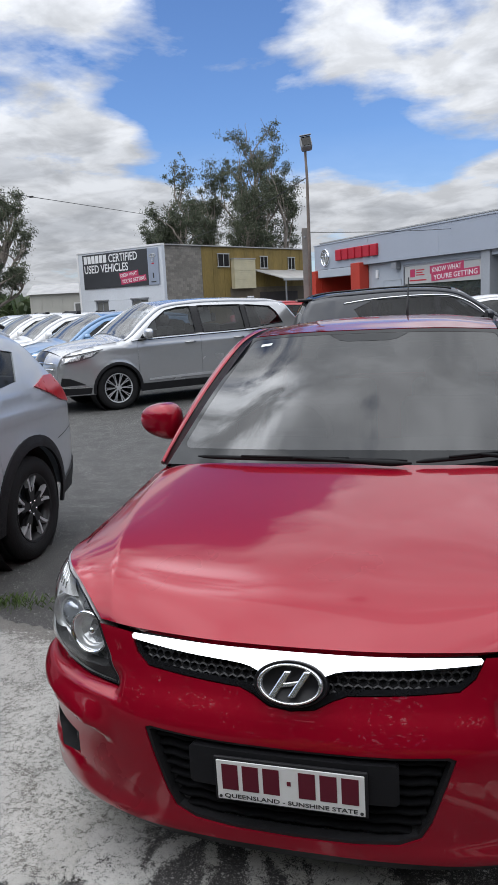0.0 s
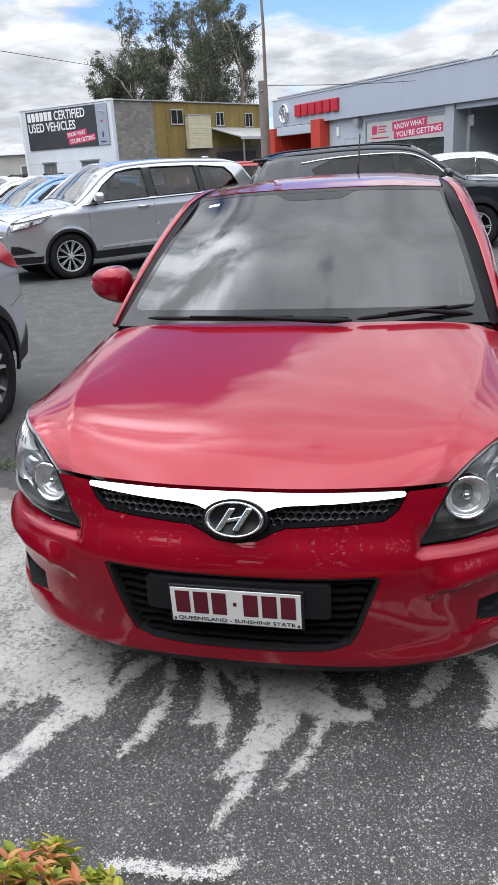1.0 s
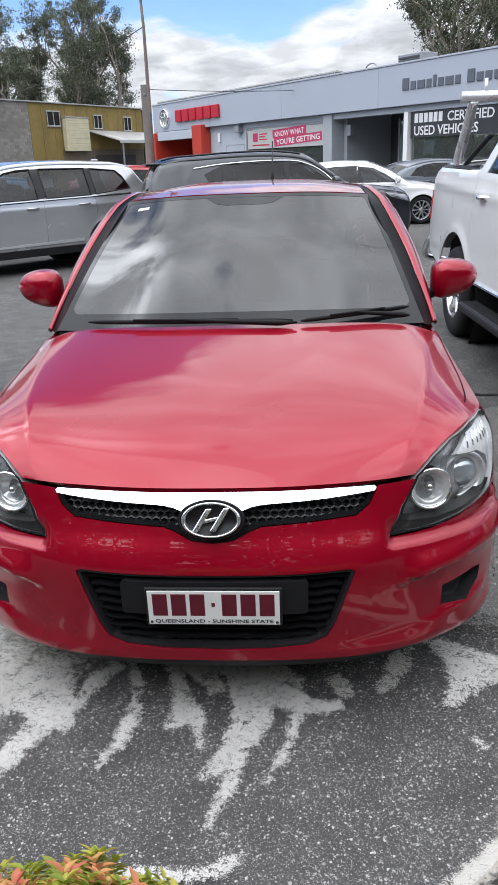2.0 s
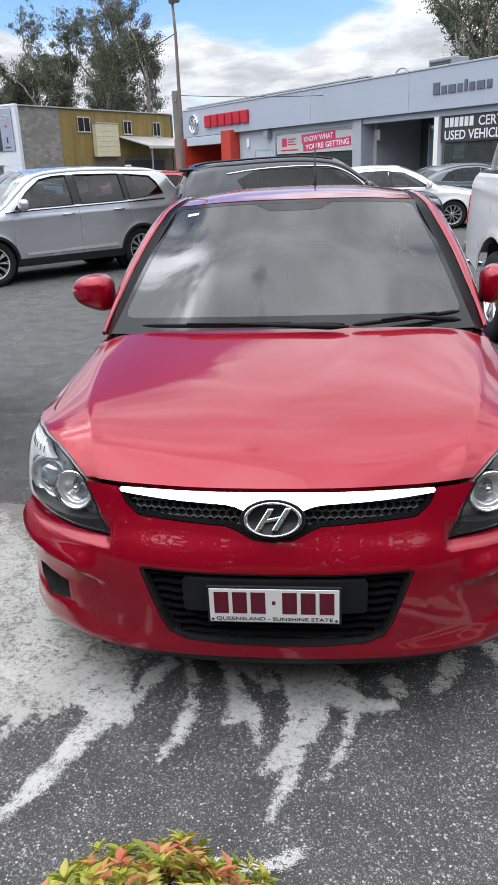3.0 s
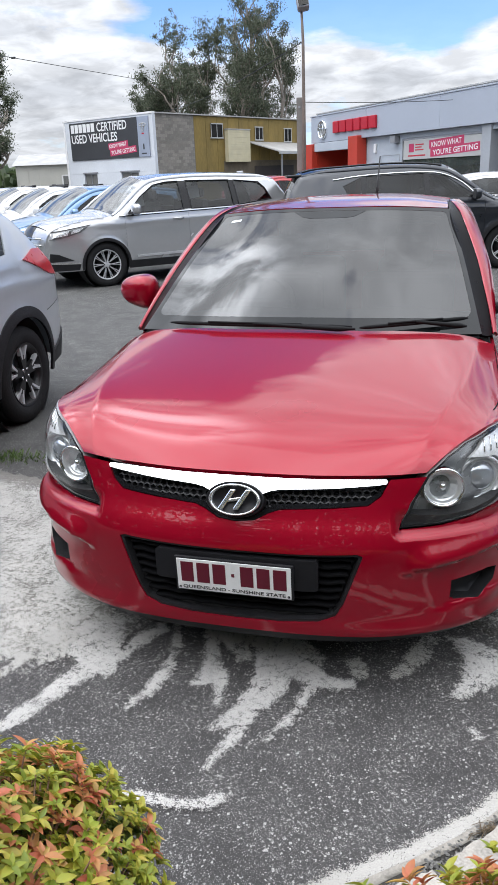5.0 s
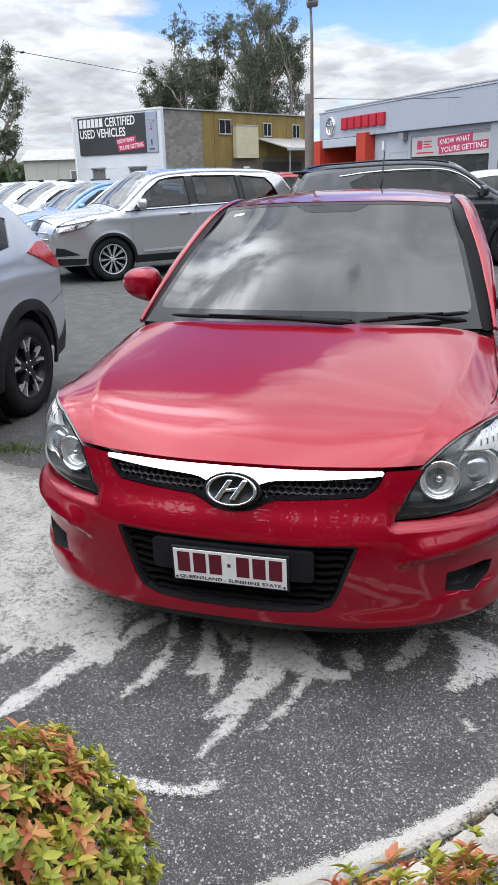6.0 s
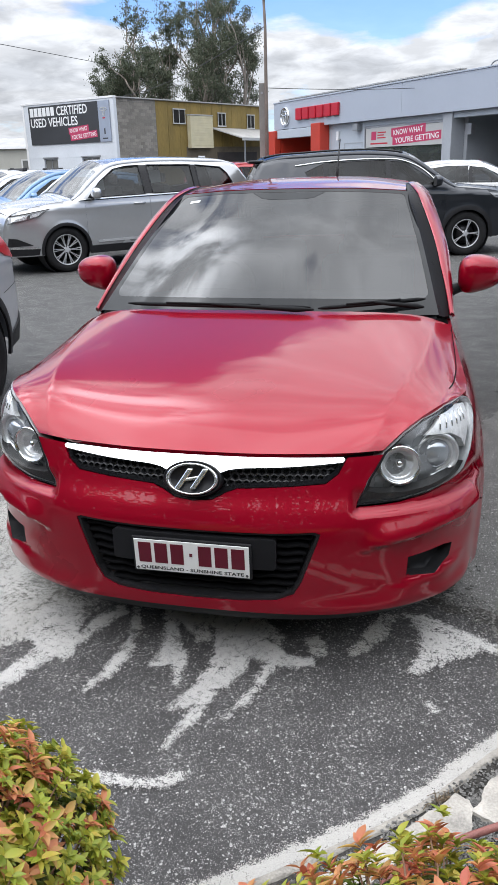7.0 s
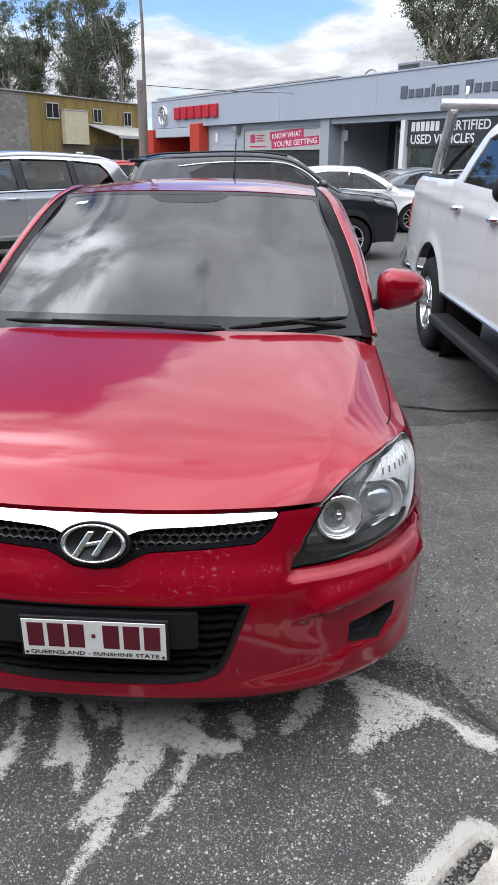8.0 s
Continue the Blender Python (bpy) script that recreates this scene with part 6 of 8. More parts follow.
def hatch(label, paint, m, L=4.2, W=1.76, H=1.48, bars=False, category="car"):
    c = CarBody("hatchback", m, label, L, W, H, paint, HATCH, SUV_MARKS, HATCH_BELT, ((0.20, 0.35), (0.805, 0.35)), 0.15, 0.315)
    t = c.build((0.28, 0.50, 0.71), HATCH_WINDOWS, M["glass_side"], dict(rim=0.205, width=0.2, spokes=7, rim_mat=M["alloy"], style="single"), pillars=paint, handles=((0.44, 0.60), (0.645, 0.615)), mirror_y=(0.315, 0.69))
    c.lay("head_lamp", [(0.015 * L, 0.44 * H), (0.035 * L, 0.52 * H), (0.14 * L, 0.60 * H), (0.10 * L, 0.50 * H)], M["reflector"], off=0.008, step=0.06)
    c.lay("tail_lamp", [(0.91 * L, 0.58 * H), (0.99 * L, 0.56 * H), (0.985 * L, 0.69 * H), (0.93 * L, 0.70 * H)], M["lamp_red"], off=0.008, step=0.06)
    c.across("grille", 1, 2, M["gloss_black"], drop=-0.006, squeeze=0.2)
    if bars:
        for y in (0.52, 0.72):
            bar = block("roof_bar", -0.58, 0.58, y * L - 0.03, y * L + 0.03, H + 0.035, H + 0.065, M["black_plastic"], t, bevel=0.01)
            for s in (1, -1):
                block("bar_foot", s * 0.52 - 0.05, s * 0.52 + 0.05, y * L - 0.05, y * L + 0.05, H - 0.08, H + 0.075, M["black_plastic"], bar, bevel=0.015)
    return t


def grey_crossover():
    prof = [(0.008, 0.17), (0.0, 0.30), (0.004, 0.44), (0.022, 0.535), (0.07, 0.59), (0.16, 0.635), (0.235, 0.665), (0.30, 0.79), (0.385, 0.945), (0.46, 0.985), (0.60, 1.0), (0.78, 0.975), (0.875, 0.93), (0.935, 0.80), (0.975, 0.70), (0.995, 0.63), (1.0, 0.45), (0.995, 0.30), (0.985, 0.20)]
    c = CarBody("crossover", pose(-3.018, -0.95, 0, 0, 0, 2.5), "silver-grey crossover with black arch cladding beside the red car", 4.465, 1.78, 1.59, M["grey_paint"], prof, SUV_MARKS, [(0.245, 0.655), (0.40, 0.665), (0.60, 0.68), (0.80, 0.695), (0.965, 0.665)], ((0.195, 0.42), (0.80, 0.42)), 0.19, 0.345, tail=0.15, edge=0.10)
    t = c.build((0.275, 0.505, 0.715), [[(0.295, 0.68), (0.485, 0.69), (0.485, 0.925), (0.405, 0.905)], [(0.505, 0.695), (0.695, 0.71), (0.695, 0.915), (0.505, 0.930)], [(0.715, 0.72), (0.80, 0.745), (0.83, 0.86), (0.715, 0.91)]], M["glass_side"],
                dict(rim=0.228, width=0.225, spokes=5, rim_mat=M["machined"], style="two", turn=0.3), cladding=0.065, pillars=M["grey_paint"], rails=M["gloss_black"], handles=((0.435, 0.60), (0.645, 0.612)), mirror_y=(0.31, 0.70))
    L, H = c.L, c.H
    c.lay("tail_lamp", [(0.842 * L, 0.712 * H), (0.935 * L, 0.622 * H), (0.978 * L, 0.602 * H), (0.976 * L, 0.690 * H), (0.945 * L, 0.738 * H), (0.895 * L, 0.745 * H)], M["lamp_red"], off=0.012, step=0.04, rim=0.03)
    c.lay("lower_trim", [(0.91 * L, 0.20 * H), (0.995 * L, 0.21 * H), (0.998 * L, 0.36 * H), (0.955 * L, 0.30 * H), (0.91 * L, 0.26 * H)], M["black_plastic"], off=0.012, step=0.05, rim=0.03)
    c.lay("bumper_seam", [(0.895 * L, 0.462 * H), (0.988 * L, 0.487 * H), (0.988 * L, 0.4905 * H), (0.895 * L, 0.4655 * H)], M["black_plastic"], off=0.0015, step=0.04, rim=0.0)
    return t


def white_ute():
    prof = [(0.008, 0.25), (0.0, 0.42), (0.01, 0.56), (0.03, 0.62), (0.12, 0.66), (0.22, 0.685), (0.265, 0.70), (0.33, 0.84), (0.385, 0.955), (0.44, 0.985), (0.53, 1.0), (0.63, 0.99), (0.675, 0.955), (0.695, 0.86), (0.709, 0.765), (0.722, 0.76), (0.975, 0.765), (0.997, 0.70), (0.996, 0.45), (0.985, 0.34)]
    c = CarBody("ute", pose(2.90, 1.03, 0, 0, 0, 3.6), "white dual-cab ute with stainless sports bar and side steps", 5.65, 1.97, 1.96, M["white_paint"], prof, SUV_MARKS, [(0.27, 0.695), (0.45, 0.70), (0.695, 0.725), (0.98, 0.755)], ((0.188, 0.47), (0.770, 0.535)), 0.29, 0.405, tail=0.05, edge=0.07, bow_tail=0.02)
    t = c.build((0.29, 0.495, 0.695), [[(0.315, 0.71), (0.480, 0.72), (0.480, 0.937), (0.405, 0.915)], [(0.500, 0.722), (0.665, 0.74), (0.647, 0.90), (0.605, 0.93), (0.500, 0.94)]], M["glass_side"],
                dict(rim=0.235, width=0.265, spokes=6, rim_mat=M["alloy"], style="five"), handles=(), mirror_y=(0.365, 0.72), mirror_mat=M["black_plastic"], deck=(16, M["black_plastic"]))
    L, H = c.L, c.H
    for s in (1, -1):
        for a, b in ((0.490, 0.635), (0.665, 0.645)):
            p = c.side(s, 0.035)(np.array([a * L - 0.20, a * L - 0.10, a * L]), np.array([b * H] * 3))
            p[[0, 2], 0] -= s * 0.026
            tube("door_handle", p, [0.016, 0.020, 0.016], M["chrome"], t, n=10)
        # ribbed side step
        x0, x1 = s * 0.90, s * 1.08
        st = block("side_step", min(x0, x1), max(x0, x1), 0.30 * L, 0.675 * L, 0.34, 0.42, M["black_plastic"], t, bevel=0.03, segs=3)
        for k in range(5):
            x = s * (0.935 + k * 0.026)
            block("step_rib", x - 0.005, x + 0.005, 0.31 * L, 0.665 * L, 0.4205, 0.427, M["rubber"], st, bevel=0.002)
        tube("step_bracket", [(s * 0.7, 0.40 * L, 0.42), (s * 0.95, 0.40 * L, 0.38)], 0.025, M["black_plastic"], st, n=8)
        tube("sill_strip", c.side(s, 0.012)(np.linspace(0.29 * L, 0.67 * L, 14), np.full(14, 0.30 * H)), 0.013, M["chrome"], t, n=8)
        # sports bar leg, upright and brace
        tube("sports_bar_leg", spline([(s * 0.86, 0.865 * L, 1.49), (s * 0.86, 0.86 * L, 1.58), (s * 0.85, 0.83 * L, 1.80), (s * 0.84, 0.805 * L, 2.03)], 18), 0.045, M["polished_tube"], t, n=14)
        tube("sports_bar_brace", spline([(s * 0.84, 0.83 * L, 1.50), (s * 0.82, 0.78 * L, 1.62), (s * 0.78, 0.735 * L, 1.74)], 12), 0.022, M["black_plastic"], t, n=10)
        tube("bar_end", [(s * 0.74, 0.805 * L, 2.05), (s * 0.74, 0.805 * L, 2.20)], 0.016, M["polished_tube"], t, n=8)
        c.lay("tray_rail", [(0.720 * L, 0.748 * H), (0.970 * L, 0.753 * H), (0.970 * L, 0.766 * H), (0.720 * L, 0.762 * H)], M["black_plastic"], off=0.006, step=0.1, sides=(s,))
        c.lay("tail_lamp", [(0.975 * L, 0.50 * H), (0.992 * L, 0.50 * H), (0.99 * L, 0.64 * H), (0.978 * L, 0.64 * H)], M["lamp_red"], off=0.008, step=0.06, sides=(s,))
    tube("sports_bar", [(-0.95, 0.805 * L, 2.055), (0.95, 0.805 * L, 2.055)], 0.048, M["polished_tube"], t, n=14)
    for s in (1, -1):
        tube("rear_step_bar", spline([(s * 0.90, 0.975 * L, 0.84), (s * 0.955, 0.992 * L, 0.70), (s * 0.94, 1.005 * L, 0.58), (s * 0.70, 1.015 * L, 0.52)], 16), 0.032, M["chrome"], t, n=10)
    return t


grey_crossover()
white_ute()
silver_suv()
dark_suv()
sedan("white sedan with chrome window trim parked crosswise", M["white_paint"], pose(4.0, 18.5, 0, 0, 0, 98))
sedan("slate grey sedan in front of the showroom windows", M["steel_paint"], pose(6.4, 22.6, 0, 0, 0, 112), 0.97)
hatch("bright blue hatchback in a row of parked cars", M["blue_paint"], pose(-8.1, 11.4, 0, 0, 0, -44), H=1.50)
hatch("white hatchback with black roof bars in a row", M["white_paint"], pose(-10.0, 13.3, 0, 0, 0, -44), H=1.50, bars=True)
hatch("white car with roof bars further along the row", M["white_paint"], pose(-11.9, 15.2, 0, 0, 0, -44), H=1.52, bars=True)
hatch("pale car at the far end of the row", M["grey_paint"], pose(-13.8, 17.1, 0, 0, 0, -44), H=1.5)
hatch("bright red hatchback behind the silver suv", M["bright_red_paint"], pose(-6.6, 21.0, 0, 0, 0, -30), H=1.55)



# ---- the red hatchback ----
PLAN = spline([(0.0, 0.0, 0), (0.20, 0.006, 0), (0.40, 0.034, 0), (0.56, 0.090, 0), (0.69, 0.168, 0), (0.795, 0.270, 0), (0.868, 0.41, 0), (0.900, 0.60, 0), (0.905, 0.95, 0), (0.893, 1.6, 0), (0.887, 2.6, 0), (0.86, 3.5, 0), (0.80, 4.1, 0)], 600)
PLAN_S = np.concatenate([[0], np.cumsum(np.linalg.norm(np.diff(PLAN, axis=0), axis=1))])
PLAN_D = np.gradient(PLAN, axis=0)
PLAN_D /= np.linalg.norm(PLAN_D, axis=1)[:, None]
MID_SET = spline([(0.15, 0.040, 0), (0.19, 0.018, 0), (0.24, 0.008, 0), (0.32, 0.003, 0), (0.44, 0.0, 0), (0.53, 0.004, 0), (0.58, 0.022, 0), (0.63, 0.050, 0), (0.68, 0.073, 0), (0.74, 0.098, 0), (0.80, 0.135, 0), (0.90, 0.24, 0)], 200)
SIDE_SET = spline([(0.15, 0.030, 0), (0.20, 0.011, 0), (0.28, 0.003, 0), (0.40, 0.0, 0), (0.52, 0.0, 0), (0.60, 0.006, 0), (0.68, 0.016, 0), (0.76, 0.028, 0), (0.80, 0.040, 0), (0.83, 0.058, 0), (0.87, 0.084, 0), (0.92, 0.104, 0), (0.97, 0.115, 0), (1.05, 0.120, 0), (1.19, 0.134, 0), (1.45, 0.225, 0)], 300)


def smooth(a, lo, hi):
    t = np.clip((a - lo) / (hi - lo), 0, 1)
    return t * t * (3 - 2 * t)


def nose(s, z, out=0.0):
    """The red car's outer surface by the length s along its plan and the height z; out: metres proud of it."""
    s, z = np.asarray(s, float), np.asarray(z, float)
    a = np.sqrt(s * s + 1e-8)
    x, y = np.interp(a, PLAN_S, PLAN[:, 0]), np.interp(a, PLAN_S, PLAN[:, 1])
    dx, dy = np.interp(a, PLAN_S, PLAN_D[:, 0]), np.interp(a, PLAN_S, PLAN_D[:, 1])
    dy = dy * smooth(a, 0.0, 0.04)
    k = smooth(a, 0.35, 0.95)
    back = np.interp(z, MID_SET[:, 0], MID_SET[:, 1]) * (1 - k) + np.interp(z, SIDE_SET[:, 0], SIDE_SET[:, 1]) * k
    # folds of the bumper: a ledge under the lamps, a blade over the fog recess and a chin
    ledge = smooth(a, 0.495, 0.535) * (1 - smooth(a, 1.10, 1.2))
    back = back + 0.024 * ledge * (smooth(z, 0.570, 0.588) - smooth(z, 0.60, 0.66))
    blade = smooth(a, 0.50, 0.62) * (1 - smooth(a, 1.00, 1.10))
    fold = np.interp(a, (0.46, 0.59, 0.71, 0.84, 1.0), (0.436, 0.485, 0.496, 0.512, 0.524))
    back = back - 0.026 * blade * (smooth(z, fold - 0.016, fold) - smooth(z, fold + 0.004, fold + 0.080))
    back = back + 0.006 * smooth(a, 0.40, 0.80) * (1 - smooth(a, 0.95, 1.05)) * np.exp(-(((z - 0.435) / 0.045) ** 2))
    back = back - 0.011 * np.exp(-(((z - 0.262) / 0.032) ** 2)) * smooth(a, 0.10, 0.6) * (1 - smooth(a, 0.95, 1.1))
    low = np.interp(a, (0.60, 0.69, 0.79, 0.88, 1.0), (0.312, 0.328, 0.338, 0.352, 0.365))
    wing = smooth(a, 0.58, 0.70) * (1 - smooth(a, 0.84, 0.98))
    back = back - 0.013 * wing * (smooth(z, low - 0.080, low - 0.012) - smooth(z, low - 0.008, low + 0.016))
    # flare of the wheel arch
    arch = np.hypot(y - 0.885, z - 0.31)
    back = back - 0.014 * np.exp(-(((arch - 0.355) / 0.05) ** 2)) * (y > 0.3)
    o = out - back
    return np.stack([np.where(s < 0, -1, 1) * (x + dy * o), y - dx * o, z], -1)


def s_at(x=None, y=None):
    return float(np.interp(x, PLAN[:330, 0], PLAN_S[:330])) if x is not None else float(np.interp(y, PLAN[:, 1], PLAN_S))
def both(half):
    """An outline given for the right half from the centre line round to it again, made whole."""
    return list(half) + [(-a, b) for a, b in half[::-1] if a > 1e-6]


LAMP = [(0.528, 0.598), (0.566, 0.676), (0.629, 0.755), (0.704, 0.801), (0.785, 0.834), (0.91, 0.858), (1.04, 0.858), (1.115, 0.845), (1.135, 0.832), (1.115, 0.805), (1.07, 0.770), (1.008, 0.700), (0.940, 0.655), (0.88, 0.628), (0.784, 0.608), (0.67, 0.599)]
FOG = [(0.692, 0.414), (0.686, 0.350), (0.79, 0.336), (0.866, 0.372), (0.885, 0.412), (0.84, 0.420)]
LOWER = [(0.0, 0.530), (0.25, 0.531), (0.385, 0.535), (0.402, 0.528), (0.342, 0.36), (0.318, 0.318), (0.265, 0.296), (0.15, 0.287), (0.0, 0.285)]
UPPER_LOW = [(0.0, 0.612), (0.06, 0.618), (0.105, 0.640), (0.14, 0.652), (0.30, 0.660), (0.425, 0.668), (0.47, 0.695), (0.497, 0.733)]
M["ring_black"] = material("ring_black", (0.012, 0.012, 0.014), 0.35, spec=0.25, vary=0.2, scale=12)


def red_hatch():
    car = empty("hatchback", pose(0, 0, 0), "glossy red hatchback with chrome grille bar and number plate", "car")
    red, black = M["red_paint"], M["black_plastic"]

    # bumper skin with its openings
    top = UPPER_LOW + [(0.505, 0.742), (0.628, 0.748)] + [(0.561, 0.672), (0.522, 0.592), (0.67, 0.593), (0.784, 0.602), (0.885, 0.622), (0.945, 0.649), (1.013, 0.694)]
    wheel_front = [(1.135, 0.60), (1.135, 0.47)] + [(s_at(y=0.885 - 0.355 * math.cos(a)), 0.31 + 0.355 * math.sin(a)) for a in (0.42, 0.2, 0.0, -0.2)]
    bottom = [(1.06, 0.240), (0.85, 0.242), (0.60, 0.246), (0.3, 0.247), (0.0, 0.247)]
    bumper = skin("bumper", both(top + wheel_front + bottom), lambda u, v: nose(u, v), red, car, holes=[both(LOWER), FOG, [(-a, b) for a, b in FOG[::-1]]], step=0.015, rim=0.010)
    skin("chin_lip", both([(0.0, 0.252), (0.3, 0.252), (0.60, 0.250), (0.85, 0.246), (1.06, 0.244), (1.06, 0.225), (0.8, 0.214), (0.3, 0.208), (0.0, 0.208)]), lambda u, v: nose(u, v, -0.022), M["ink_black"], car, "black lower lip", step=0.05)

    # bonnet: its front edge follows the nose, its sides the lamps and wings
    def edge(s, z):
        return tuple(nose(s, z))
    rows = [[edge(1e-6, 0.753), edge(0.22, 0.753), edge(0.42, 0.754), edge(0.535, 0.756), edge(0.625, 0.760)],
            [(0, 0.225, 0.826), (0.25, 0.23, 0.825), (0.45, 0.24, 0.822), (0.57, 0.25, 0.820), edge(0.735, 0.822)],
            [(0, 0.37, 0.874), (0.265, 0.375, 0.872), (0.48, 0.38, 0.866), (0.62, 0.37, 0.860), edge(0.90, 0.864)],
            [(0, 0.53, 0.916), (0.285, 0.535, 0.914), (0.515, 0.55, 0.905), (0.655, 0.54, 0.884), edge(1.11, 0.853)],
            [(0, 0.70, 0.950), (0.30, 0.705, 0.947), (0.545, 0.72, 0.937), (0.675, 0.715, 0.908), edge(s_at(y=0.66), 0.852)],
            [(0, 0.93, 0.990), (0.32, 0.935, 0.987), (0.595, 0.95, 0.978), (0.70, 0.95, 0.954), edge(s_at(y=0.92), 0.900)],
            [(0, 1.085, 1.016), (0.34, 1.095, 1.013), (0.635, 1.125, 1.003), (0.715, 1.14, 0.983), edge(s_at(y=1.17), 0.952)],
            [(0, 1.26, 1.047), (0.36, 1.27, 1.044), (0.67, 1.30, 1.034), (0.735, 1.31, 1.014), edge(s_at(y=1.36), 0.985)]]
    g = patch_grid(mirrored(rows), 94, 121)
    # even out the sheet, then press the crease that runs from the lamp's inner corner to the foot of the screen pillar
    for _ in range(160):
        g[1:-1, 1:-1] += 0.25 * (g[:-2, 1:-1] + g[2:, 1:-1] + g[1:-1, :-2] + g[1:-1, 2:] - 4 * g[1:-1, 1:-1])
    g = g[:80]
    u = np.abs(np.linspace(-1, 1, 121))[None, :]
    way = np.linspace(0, 6, 80)
    u0 = np.interp(way, np.arange(7), (0.86, 0.765, 0.73, 0.735, 0.755, 0.775, 0.80))[:, None]
    tent = np.where(u < u0, np.clip((u - 0.22) / (u0 - 0.22), 0, 1) ** 1.8, np.clip((1 - u) / (1 - u0), 0, 1))
    kernel = np.array((1.0, 2.0, 1.0)) / 4
    tent = np.stack([np.convolve(np.pad(r, 1, mode="edge"), kernel, "valid") for r in tent])
    g[..., 2] += (np.clip(np.sin(np.linspace(0, math.pi, 80)), 0, 1) ** 0.7)[:, None] * 0.032 * tent
    bonnet = panel("bonnet", g, red, car, thick=0.02)
    # the gap between bonnet and wing, from the lamp's tip to the screen pillar
    up = grid_normals(g)
    for sg in (1, -1):
        rows_i = np.arange(39, 79)
        at = 60 + sg * 60 * np.interp(rows_i, (31, 50, 78), (0.935, 0.94, 0.985))
        j0 = np.clip(at.astype(int), 0, 119)
        b = (at - j0)[:, None]
        line = g[rows_i, j0] * (1 - b) + g[rows_i, j0 + 1] * b + up[rows_i, j0] * 0.0012
        across = (g[rows_i, np.minimum(j0 + 1, 120)] - g[rows_i, j0])
        across = across / np.linalg.norm(across, axis=1)[:, None] * 0.0022
        strip = np.stack([line - across, line - up[rows_i, j0] * 0.0004, line + across], 1)
        panel("shut_line", strip, M["grille_black"], bonnet, thick=0.0)

    # wings, doors and the rest of the sides
    for sg in (1, -1):
        fl = sg < 0
        lay = lambda out=0.0: (lambda u, v: nose(sg * u, v, out))
        arch_f = [(s_at(y=0.885 - 0.355 * math.cos(a)), 0.31 + 0.355 * math.sin(a)) for a in np.linspace(0.42, math.pi + 0.15, 16)]
        wing = [(1.139, 0.60), (1.016, 0.698), (1.076, 0.765), (1.121, 0.801), (1.142, 0.832), (1.130, 0.846), (s_at(y=0.66), 0.846), (s_at(y=0.92), 0.894), (s_at(y=1.17), 0.946), (s_at(y=1.26), 0.950), (s_at(y=1.30), 0.80), (s_at(y=1.30), 0.22)] + arch_f[::-1] + [(1.139, 0.475)]
        skin("front_wing", wing, lay(), red, car, step=0.03, flip=fl)
        door = [(s_at(y=1.305), 0.80), (s_at(y=1.265), 0.955), (s_at(y=2.30), 0.985), (s_at(y=2.34), 0.80), (s_at(y=2.34), 0.22), (s_at(y=1.305), 0.22)]
        skin("front_door", door, lay(), red, car, step=0.08, flip=fl)
        rear = [(s_at(y=2.345), 0.80), (s_at(y=2.305), 0.985), (s_at(y=3.25), 1.01), (s_at(y=3.20), 0.70), (s_at(y=3.10), 0.50), (s_at(y=3.05), 0.22), (s_at(y=2.345), 0.22)]
        skin("rear_door", rear, lay(), red, car, step=0.08, flip=fl)
        arch_r = [(s_at(y=3.535 + 0.36 * math.cos(a)), 0.31 + 0.36 * math.sin(a)) for a in np.linspace(-0.1, math.pi * 0.80, 14)]
        quarter = [(s_at(y=3.205), 0.70), (s_at(y=3.255), 1.01), (s_at(y=3.7), 1.02), (s_at(y=4.08), 0.95), (s_at(y=4.09), 0.25)] + arch_r
        skin("rear_wing", quarter, lay(), red, car, step=0.08, flip=fl)
        skin("side_window", [(s_at(y=1.42), 1.0), (s_at(y=2.30), 1.0), (s_at(y=2.30), 1.37), (s_at(y=2.05), 1.355)], lay(-0.012), M["glass_side"], car, step=0.15, rim=0.004, flip=fl)
        skin("side_window", [(s_at(y=2.34), 1.0), (s_at(y=3.25), 1.03), (s_at(y=3.45), 1.20), (s_at(y=3.2), 1.34), (s_at(y=2.34), 1.37)], lay(-0.012), M["glass_side"], car, step=0.15, rim=0.004, flip=fl)
        skin("window_seal", [(s_at(y=1.27), 0.957), (s_at(y=3.3), 1.012), (s_at(y=3.3), 1.03), (s_at(y=1.40), 0.998)], lay(-0.004), black, car, step=0.15, flip=fl)
        skin("door_pillar", [(s_at(y=2.30), 1.0), (s_at(y=2.34), 1.0), (s_at(y=2.34), 1.37), (s_at(y=2.30), 1.37)], lay(-0.006), M["gloss_black"], car, step=0.15, flip=fl)
        skin("rear_pillar", [(s_at(y=3.255), 1.032), (s_at(y=3.75), 1.02), (s_at(y=3.9), 1.10), (s_at(y=3.55), 1.36), (s_at(y=3.2), 1.345), (s_at(y=3.45), 1.20)], lay(), red, car, step=0.1, flip=fl)
        # screen pillar and roof rail in body colour, with the black gutter beside it
        inner = spline([(0.772, 1.215, 0.972), (0.699, 1.635, 1.220), (0.616, 2.035, 1.429), (0.596, 2.5, 1.464), (0.575, 3.4, 1.428), (0.56, 3.75, 1.39)], 60)
        outer = spline([(0.797, 1.26, 0.962), (0.772, 1.67, 1.19), (0.690, 2.07, 1.395), (0.668, 2.5, 1.41), (0.655, 3.4, 1.368), (0.635, 3.75, 1.33)], 60)
        seam = spline([(0.738, 1.165, 0.988), (0.655, 1.585, 1.238), (0.572, 1.985, 1.441), (0.566, 2.5, 1.471), (0.553, 3.4, 1.432), (0.54, 3.75, 1.395)], 60)
